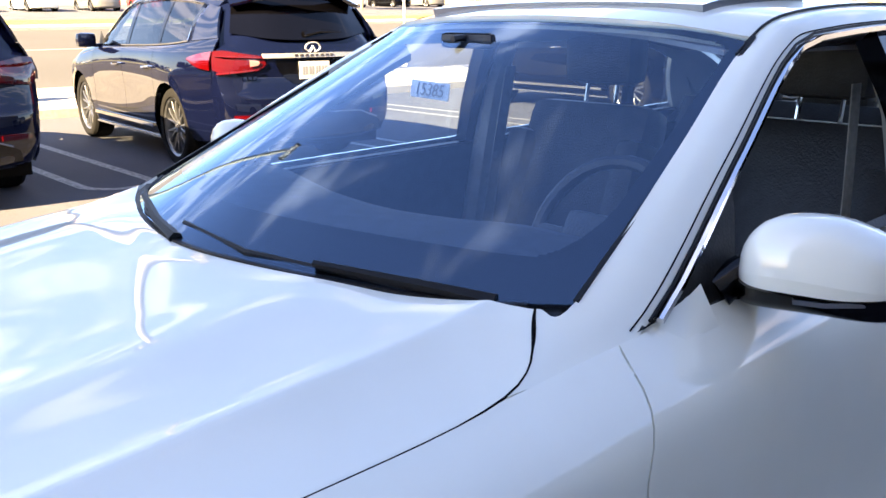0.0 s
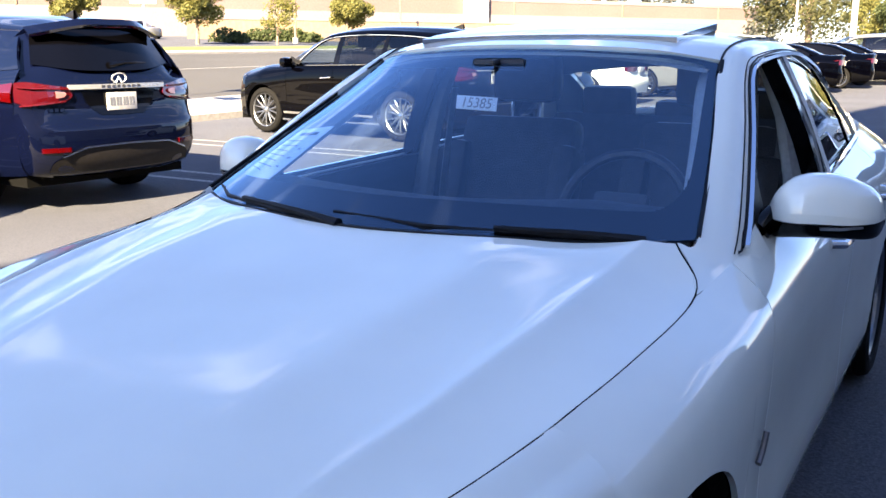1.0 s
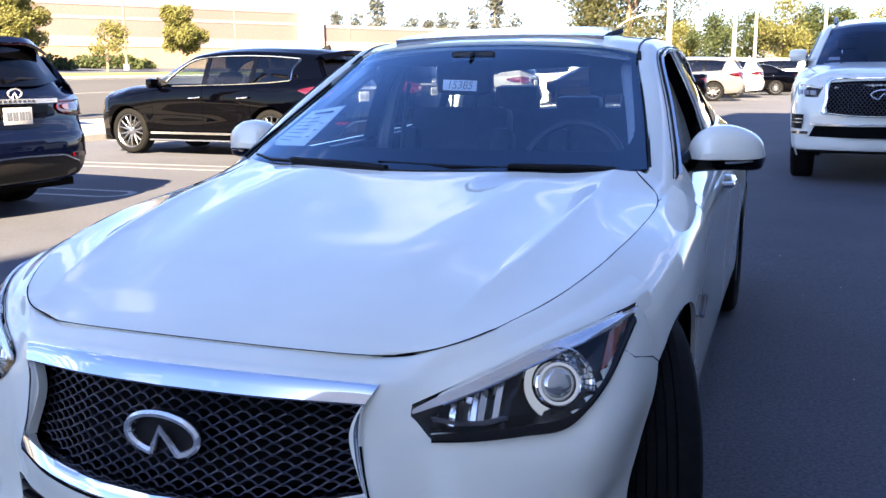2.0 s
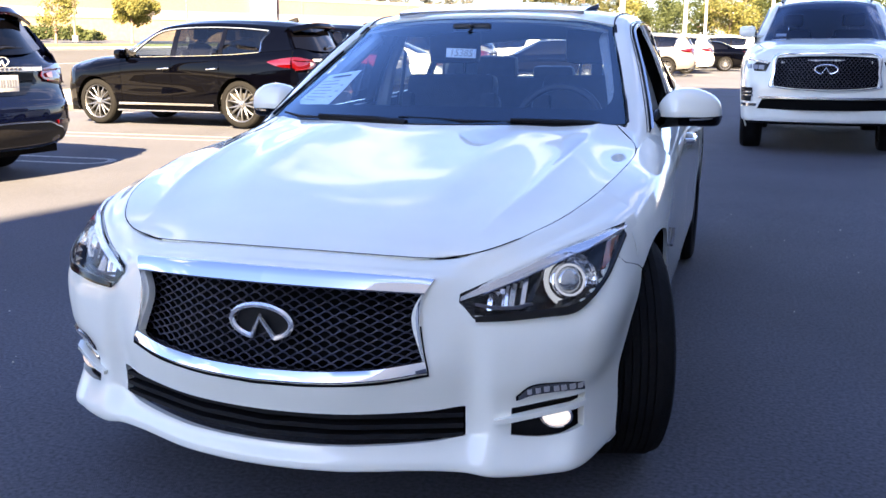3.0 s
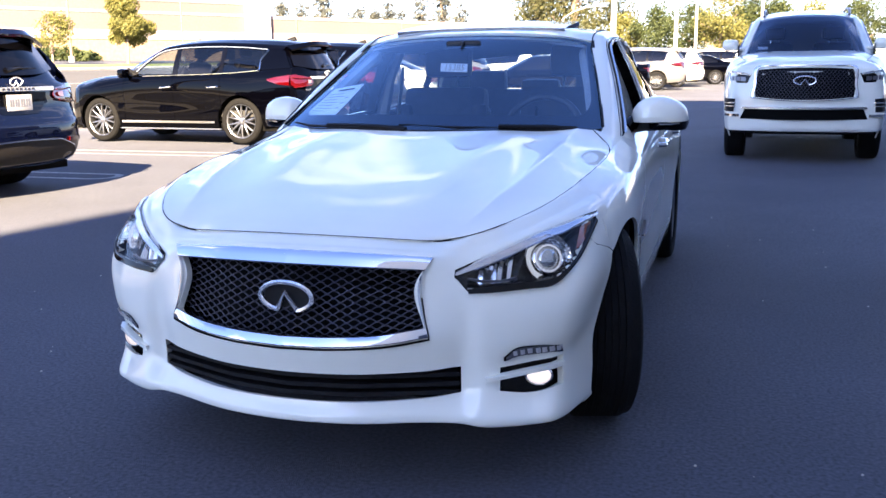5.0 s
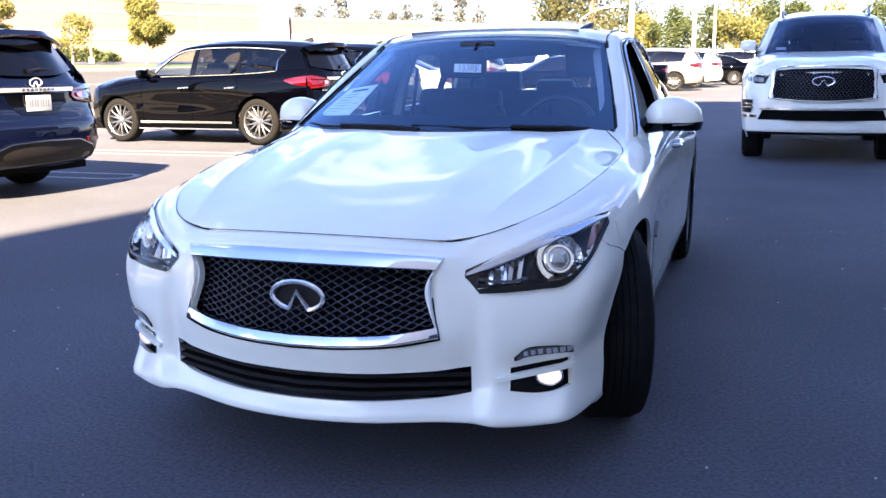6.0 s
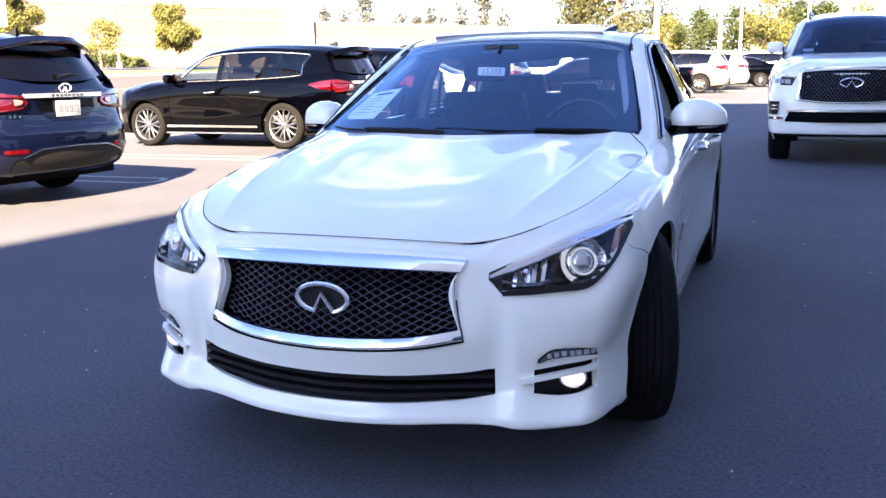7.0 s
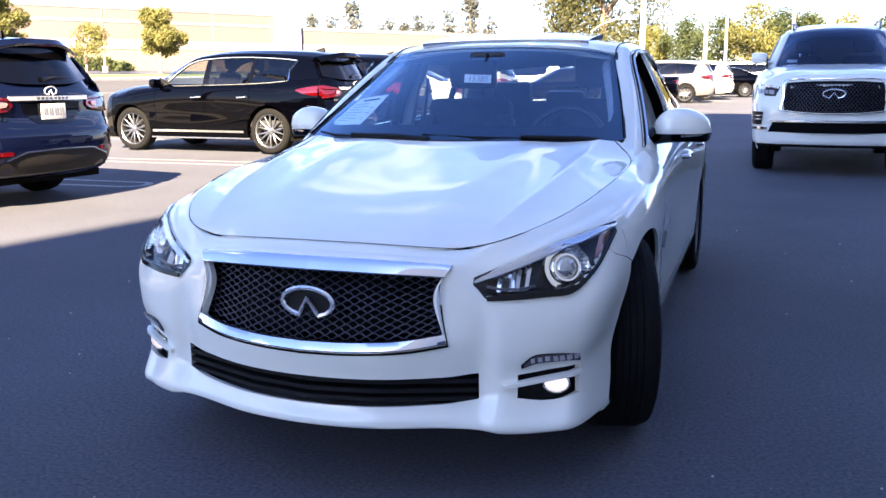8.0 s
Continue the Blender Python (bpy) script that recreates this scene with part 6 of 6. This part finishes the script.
for _y, _x, _r in ((.55, -5.75, .23), (3.42, -5.92, .30), (6.72, -5.75, .23), (9.45, -5.75, .23), (13.7, -5.75, .23), (16.9, -5.75, .23)):
    hairpin(_y, x1=_x, r=_r)


def build_shade_block():
    """An unseen tall block beside and behind the walk, shaped so its roof edge draws the edge of the shade on the lot.
    """
    foot = [(4.35, -0.2), (40, -0.2), (40, -60), (-5.0, -60)]
    bm = bmesh.new()
    lo = [bm.verts.new((x, y, -.2)) for x, y in foot]
    hi = [bm.verts.new((x, y, 18.0)) for x, y in foot]
    bm.faces.new(hi)
    for k in range(4):
        bm.faces.new((lo[k], hi[k], hi[(k + 1) % 4], lo[(k + 1) % 4]))
    bmesh.ops.recalc_face_normals(bm, faces=bm.faces[:])
    return tagged(link("wall_south", bm, BLOCK_WHITE, smooth=False), "plain white unseen block that shades the lot", "building", kind="structure")


build_shade_block()


def build_dimming_wall():
    """An unseen wall added along the lot's far edge to dim the sedan's side, beside its open door window."""
    bm = box(bmesh.new(), 9.6, 10.0, -.15, 20, -.2, 6.0)
    return tagged(link("wall_east", bm, PLAIN_GREY, smooth=False), "plain grey unseen wall that dims the sedan's side", "building", kind="structure")


build_dimming_wall()


def build_store():
    """The long building across the street: tan upper wall over a cream base, with pilasters and a parapet."""
    b = thing("store_building", pose(-84, 76, ground_z(-84, 60), 0, 0, -32), "long tan and cream stucco store building", "building")
    for y0, y1, top in ((-60, 42, 7.7), (42, 96, 5.9)):
        part("wall", box(bmesh.new(), -30, 0, y0, y1, -3, top - .5), STUCCO_TAN, b, smooth=False)
        part("parapet", box(bmesh.new(), -30, .06, y0 - .2, y1 + .2, top - .5, top, .02), STUCCO_CREAM, b, "cream parapet", smooth=False)
        part("wall_base", box(bmesh.new(), -.1, .08, y0, y1, -3, 3.6), STUCCO_CREAM, b, "cream lower wall", smooth=False)
        if top > 7:
            part("wall_band", box(bmesh.new(), -.1, .05, y0, y1, 5.6, 6.0), STUCCO_CREAM, b, smooth=False)
        for y in np.arange(y0 + 6, y1, 19):
            part("joint", box(bmesh.new(), -.05, .12, y, y + .15, 3.6, min(5.6, top - .5)), WALL_BROWN, b, smooth=False)
    part("tower", box(bmesh.new(), -5, .8, 40, 43.5, -3, 10.0), STUCCO_WHITE, b, "white entrance tower", smooth=False)
    return b


build_store()


def build_low_wall(y0, y1):
    w = thing("garden_wall", pose(-64, 66, ground_z(-64, 66), 0, 0, -32), "low brown block wall behind the lawn", "wall")
    part("wall", box(bmesh.new(), -.2, 0, y0, y1, -1, 1.9), WALL_BROWN, w, smooth=False)
    part("coping", box(bmesh.new(), -.26, .06, y0, y1, 1.9, 2.05, .02), STUCCO_CREAM, w, smooth=False)
    return w


build_low_wall(-4, 60)


# ---- trees and poles ----
def build_tree(name, x, y, height, spread, trunk, leaf, n, size, label, seed, gaps=.25, conic=False):
    rnd = random.Random(seed)
    t = thing(name, pose(x, y, ground_z(x, y)), label, "tree", kind="")
    bm = tube(bmesh.new(), [(0, 0, -.2), (.05 * trunk, 0, trunk * .5), (0, .04 * trunk, trunk), (.1, 0, height * .75)], [height * .028, height * .022, height * .018, height * .006], 8)
    limbs = []
    for k in range(9):
        a = k * 2.4 + rnd.random()
        z0 = trunk + (height - trunk) * rnd.uniform(0, .45)
        r = spread * rnd.uniform(.45, .8) * (1 - .75 * (z0 / height) if conic else 1)
        e = Vector((r * math.cos(a), r * math.sin(a), min(height * .93, z0 + (height - trunk) * rnd.uniform(.1, .4))))
        tube(bm, [(0, 0, z0), e * .5 + Vector((0, 0, z0 * .5)), e], [height * .011, height * .007, height * .003], 5)
        limbs.append(e)
    part("trunk", bm, BARK, t)
    clumps = []
    for k in range(26):
        f = rnd.random()
        z = trunk + (height - trunk) * f
        prof = (1 - f) ** .8 if conic else math.sin(math.pi * min(1, .18 + .80 * f)) ** .7
        a = rnd.random() * 6.283
        r = spread * prof * math.sqrt(rnd.random())
        clumps.append((Vector((r * math.cos(a), r * math.sin(a), z)), (.17 + .12 * rnd.random()) * (height - trunk) * (.6 if conic else 1)))
    verts, faces = [], []
    for k in range(n):
        c, cr = clumps[k % len(clumps)]
        d = Vector((rnd.gauss(0, 1), rnd.gauss(0, 1), rnd.gauss(0, .8))).normalized() * cr * (rnd.random() ** .45)
        p = c + d
        u = Vector((rnd.gauss(0, 1), rnd.gauss(0, 1), rnd.gauss(0, 1))).normalized()
        v = u.orthogonal().normalized()
        w = u.cross(v)
        s = size * rnd.uniform(.6, 1.3)
        b = len(verts)
        verts += [p + v * s, p + w * s * .55 + u * s * .15, p - v * s, p - w * s * .55 + u * s * .15]
        faces += [(b, b + 1, b + 2), (b, b + 2, b + 3)]
    me = bpy.data.meshes.new("crown")
    me.from_pydata([tuple(v) for v in verts], [], faces)
    me.materials.append(leaf)
    ob = new("crown", me)
    ob.parent = t
    tagged(ob, kind="stuff")
    return t


def polar(deg, dist):
    """A place that many degrees to the left of straight ahead, from the middle of the walk."""
    a = radians(deg)
    return 1.09 - dist * math.sin(a), -.92 + dist * math.cos(a)


street_tree = build_tree("street_tree", *polar(37.1, 82), 5.2, 1.95, 2.1, LEAVES[1], 17000, .115, "yellow-green street tree with round crown", 4)
build_tree("young_tree", *polar(41.3, 78), 4.0, 1.9, 1.7, LEAVES[1], 1700, .115, "thin yellowing young tree on the lawn", 9)
build_tree("street_tree", *polar(46.0, 74), 5.8, 1.95, 2.2, LEAVES[1], 17000, .115, "yellow-green street tree with round crown", 15)
copy_thing(street_tree, pose(*polar(53.0, 76), ground_z(*polar(53.0, 76)), 0, 0, 70))
copy_thing(street_tree, pose(*polar(60.0, 72), ground_z(*polar(60.0, 72)), 0, 0, 150))
build_tree("tall_tree", *polar(9.7, 92), 15.5, 5.0, 3.0, LEAVES[3], 30000, .16, "tall broad tree with dusty olive leaves", 21)
for k, (deg, dist, h) in enumerate(((6.3, 62, 6.3), (4.6, 60, 7.0), (2.6, 63, 7.6), (.8, 60, 8.6), (-.9, 62, 7.8), (-2.5, 61, 7.4), (-4.6, 63, 7.6), (-7.0, 66, 8.0), (-9.5, 66, 7.2))):
    build_tree("lot_tree", *polar(deg, dist), h * .60, 1.6, 1.2, LEAVES[0 if k % 3 else 1], 7000, .085, "dense yellow-green tree behind the parked cars", 30 + k)
for k, (deg, dist, h) in enumerate(((29.2, 330, 19), (27.6, 330, 15.5), (26.4, 320, 15), (25.1, 320, 20), (23.3, 330, 13), (22.8, 330, 14), (21.9, 330, 13.5), (21.1, 330, 15.5), (20.3, 340, 14), (19.0, 330, 17), (17.7, 330, 21), (16.5, 330, 16), (11.9, 150, 14))):
    build_tree("far_conifer", *polar(deg, dist), h * 1.35, h * .16, h * .12, LEAVES[2], 1500, h * .035, "dark distant conifer on the skyline", 60 + k, conic=True)


def build_shrub(x, y, r, h, seed):
    rnd = random.Random(seed)
    t = thing("shrub", pose(x, y, ground_z(x, y)), "green shrub by the low wall", "shrub", "shrubs")
    verts, faces = [], []
    for k in range(500):
        d = Vector((rnd.gauss(0, 1), rnd.gauss(0, 1), abs(rnd.gauss(0, 1)))).normalized() * (rnd.random() ** .4)
        p = Vector((d.x * r, d.y * r, .1 + d.z * h))
        u = Vector((rnd.gauss(0, 1), rnd.gauss(0, 1), rnd.gauss(0, 1))).normalized()
        v = u.orthogonal().normalized()
        w = u.cross(v)
        b = len(verts)
        verts += [p + v * .16, p + w * .1, p - v * .16, p - w * .1]
        faces.append((b, b + 1, b + 2, b + 3))
    me = bpy.data.meshes.new("foliage")
    me.from_pydata([tuple(v) for v in verts], [], faces)
    me.materials.append(LEAVES[0])
    ob = new("foliage", me)
    ob.parent = t
    tagged(ob, kind="stuff")


for k, (deg, dist, r, h) in enumerate(((42.6, 88, 1.2, 1.1), (41.6, 88, 1.6, 1.5), (40.4, 88, 1.5, 1.3), (39.3, 88, 1.3, .9), (44.4, 80, 1.4, 1.2), (43.6, 80, 1.0, .9))):
    build_shrub(*polar(deg, dist), r, h, 80 + k)


def build_pole(name, x, y, h, r, label, arm=0.0, mat=None):
    t = thing(name, pose(x, y, ground_z(x, y)), label, "pole", "poles")
    mat = mat or GALV
    part("post", tube(bmesh.new(), [(0, 0, -.1), (0, 0, h * .5), (0, 0, h)], [r, r * .85, r * .7], 10), mat, t)
    part("footing", lathe(bmesh.new(), [(.001, .5), (r * 2.2, .5), (r * 2.2, -.1)], 14, m=Matrix.Rotation(radians(-90), 4, "Y")), CONCRETE, t)
    if arm:
        part("arm", tube(bmesh.new(), [(0, 0, h), (arm * .3, 0, h + .5), (arm * .7, 0, h + .8), (arm, 0, h + .85)], r * .45, 8), mat, t)
        part("lamp_head", box(bmesh.new(), arm - .1, arm + .6, -.15, .15, h + .78, h + .92, .04), mat, t)
    return t


build_pole("light_pole", *polar(7.2, 52), 12.5, .17, "tall pale light pole", mat=POLE_PALE)
build_pole("street_lamp", *polar(10.3, 70), 4.3, .09, "pale curved-arm street lamp post", arm=2.6, mat=POLE_PALE)
build_pole("light_pole", *polar(3.4, 54), 6.0, .13, "pale light pole behind the back row", mat=POLE_PALE)
build_pole("light_pole", *polar(2.2, 55), 4.4, .10, "pale light pole behind the back row", mat=POLE_PALE)
build_pole("light_pole", *polar(-1.6, 56), 5.0, .12, "pale light pole behind the back row", mat=POLE_PALE)
build_pole("utility_pole", *polar(40.2, 84), 7.6, .12, "thin dark pole by the lawn", mat=BARK)
build_pole("utility_pole", *polar(33.8, 96), 7.8, .10, "thin dark pole by the lawn", mat=BARK)


def build_lot_light(x, y, h, turn):
    """A square-headed lot light: post, short arm, flat head with seven lit bars on its underside."""
    t = thing("lot_light", pose(x, y, ground_z(x, y), 0, 0, turn), "tall grey lot light with a flat slotted lamp head", "lamp post", "poles")
    part("post", tube(bmesh.new(), [(0, 0, -.1), (0, 0, h * .5), (0, 0, h)], [.10, .09, .075], 12), PLAIN_GREY, t)
    part("footing", lathe(bmesh.new(), [(.001, .7), (.24, .7), (.26, .66), (.26, -.1)], 18, m=Matrix.Rotation(radians(-90), 4, "Y")), CONCRETE, t)
    part("arm", tube(bmesh.new(), [(0, 0, h - .12), (.2, 0, h - .10), (.36, 0, h - .08)], .04, 8), PLAIN_GREY, t)
    head = part("lamp_head", box(bmesh.new(), .34, 1.24, -.30, .30, h - .13, h - .03, .03), BLACK, t, "dark flat lamp head")
    for k in range(7):
        a = .42 + k * .113
        part("light_bar", box(bmesh.new(), a, a + .034, -.24, .24, h - .138, h - .128, .003), LOT_LED, head, "lit pale light bar")
    return t


build_lot_light(-13.6, 4.55, 8.0, -20.0)


def build_sign(x, y):
    t = thing("street_sign", pose(x, y, ground_z(x, y), 0, 0, 44), "white street sign on a thin post", "sign")
    part("post", tube(bmesh.new(), [(0, 0, -.1), (0, 0, 3.4)], .035, 8), GALV, t)
    part("panel", box(bmesh.new(), -.32, .32, -.06, -.04, 2.35, 3.35, .01), PLATE, t, "plain white panel")
    part("post_base", box(bmesh.new(), -.07, .07, -.07, .07, -.05, .25, .01), CONCRETE, t)
    return t


build_sign(*polar(48.2, 24.5))


build_sedan(pose(0, 0, 0))


def lot_pose(x, y, turn):
    """A place on the sloping lot."""
    return pose(x, y, ground_z(x, y), 0, 0, turn)


def build_suv(m, name, paint, label, group=""):
    car = thing(name, m, label, "car", group)
    side, nose, tail = suv_shell(car, paint)
    tail_kit(car, tail, paint)
    fin(car)
    return car


def build_plain_sedan(m, paint, label, group):
    """A saloon of the same make seen from far behind."""
    car = thing("parked_sedan", m, label, "car", group)
    side, rg, wg, nose = sedan_shell(car, paint, near=False)
    part("windscreen", sheet(bmesh.new(), wg), TINTED, car)
    bm = bmesh.new()
    g = []
    for f in np.linspace(0, 1, 12):
        y = 1.55 + 2.25 * f
        b = side.top(y)
        k = float(np.interp(y, [1.5, 2.1, 3.4, 3.9], [0.05, 1, 1, 0.1]))
        t = Vector((float(np.interp(y, rg[8:, -1, 1], rg[8:, -1, 0])), y, float(np.interp(y, rg[8:, -1, 1], rg[8:, -1, 2]))))
        g.append([list(b + Vector((-.01, 0, 0))), list(b.lerp(t, .5)), list(t + Vector((-.01, 0, 0)))])
    both_sides("side_window", lambda: sheet(bmesh.new(), np.array(g)), GLOSS_BLACK, car)
    bm.free()
    for y in (.87, 3.72):
        for s in (1, -1):
            wheel(car, .775, y, .34, .225, 9, side=s)
    bm = box(bmesh.new(), -.16, .16, 4.755, 4.775, .78, .90, .003)
    part("number_plate", bm, PLATE, car, "plain white plate")
    return car


# parked cars stand with their noses towards the street (-x): the car's +y turns to +x
blue = build_suv(lot_pose(-10.53, 5.42, -94.0), "blue_suv", PAINT_BLUE, "dark blue three-row car parked nose to the kerb", "parked row")
black = build_suv(lot_pose(-10.25, 12.1, -94.0), "black_suv", PAINT_BLACK, "glossy black three-row car with bright alloy wheels", "parked row")
copy_thing(blue, lot_pose(-10.6, 2.05, -93.0))
copy_thing(black, lot_pose(-10.3, 15.3, -94.0))
KW = (1.03, 1.055, 1.125)
white = thing("white_suv", lot_pose(2.05, 9.75, -3.0), "large white three-row car with dark mesh grille, facing out", "car")
_side, _nose, _tail = suv_shell(white, PAINT_WHITE, *KW, wheel_r=0.415, mirror_at=(.08, .13))
white_front(white, _nose, KW)
# a tall bluff front, squarer at its corners, under a shallower cabin
for _ob in white.children_recursive:
    if _ob.parent is white and not _ob.name.startswith("wheel") or (_ob.parent and _ob.parent.parent is white and not _ob.parent.name.startswith("wheel")):
        for _v in _ob.data.vertices:
            _z = _v.co.z
            if _ob.name.startswith("front_bumper"):
                _z = max(_z, .365)
            if _ob.name.startswith("underbody"):
                _z = max(_z, .33)
            if _v.co.y < .62:
                _w = min(1, max(0, (abs(_v.co.x) - .35) / .4)) * min(1, (.62 - _v.co.y) / .25)
                _v.co.y -= .55 * max(0, _v.co.y - .08) * _w
            _v.co.z = _z * 1.09 if _z < 1.15 else 1.2535 + (_z - 1.15) * .96

# back row, tails towards the aisle
silver = build_suv(lot_pose(-5.7, 36.2, -84.0), "silver_suv", PAINT_SILVER, "silver family car parked in the back row", "back row")
pale = build_suv(lot_pose(-5.1, 40.0, -84.0), "white_family_car", PAINT_WHITE, "white family car parked in the back row", "back row")
copy_thing(pale, lot_pose(-3.0, 48.4, -84.0))
dark = build_plain_sedan(lot_pose(-3.4, 43.9, -84.0), PAINT_BLACK, "black sedan parked in the back row", "back row")
copy_thing(dark, lot_pose(-7.4, 28.0, -84.0))
copy_thing(dark, lot_pose(-6.9, 31.0, -84.0))
copy_thing(dark, lot_pose(-6.6, 33.6, -84.0))
pearl = build_plain_sedan(lot_pose(-10.9, 20.8, -90.0), PAINT_WHITE, "white sedan parked beyond the dark cars", "parked row")
copy_thing(silver, lot_pose(-10.9, 24.5, -90.0))
copy_thing(pearl, lot_pose(-10.9, 28.0, -90.0))
copy_thing(pale, lot_pose(-10.9, 33.0, -90.0))

# cars of the lot across the street
red = build_suv(lot_pose(-57.0, 8.0, 90.0), "red_family_car", PAINT_RED, "red car in the lot across the street", "far lot")
for k, (y, which, x) in enumerate(((-16, pale, -59), (-12.5, silver, -59), (-9, dark, -59), (-5.5, pale, -59), (-2, pearl, -59), (2, silver, -59), (5, pale, -59), (12, pearl, -59), (16, dark, -59), (20, pale, -59), (24, silver, -59), (28, red, -59), (44, pearl, -64), (48, pale, -64), (53, dark, -64), (57, silver, -64))):
    copy_thing(which, lot_pose(x, y, 90.0 + (k * 37 % 5) - 2))
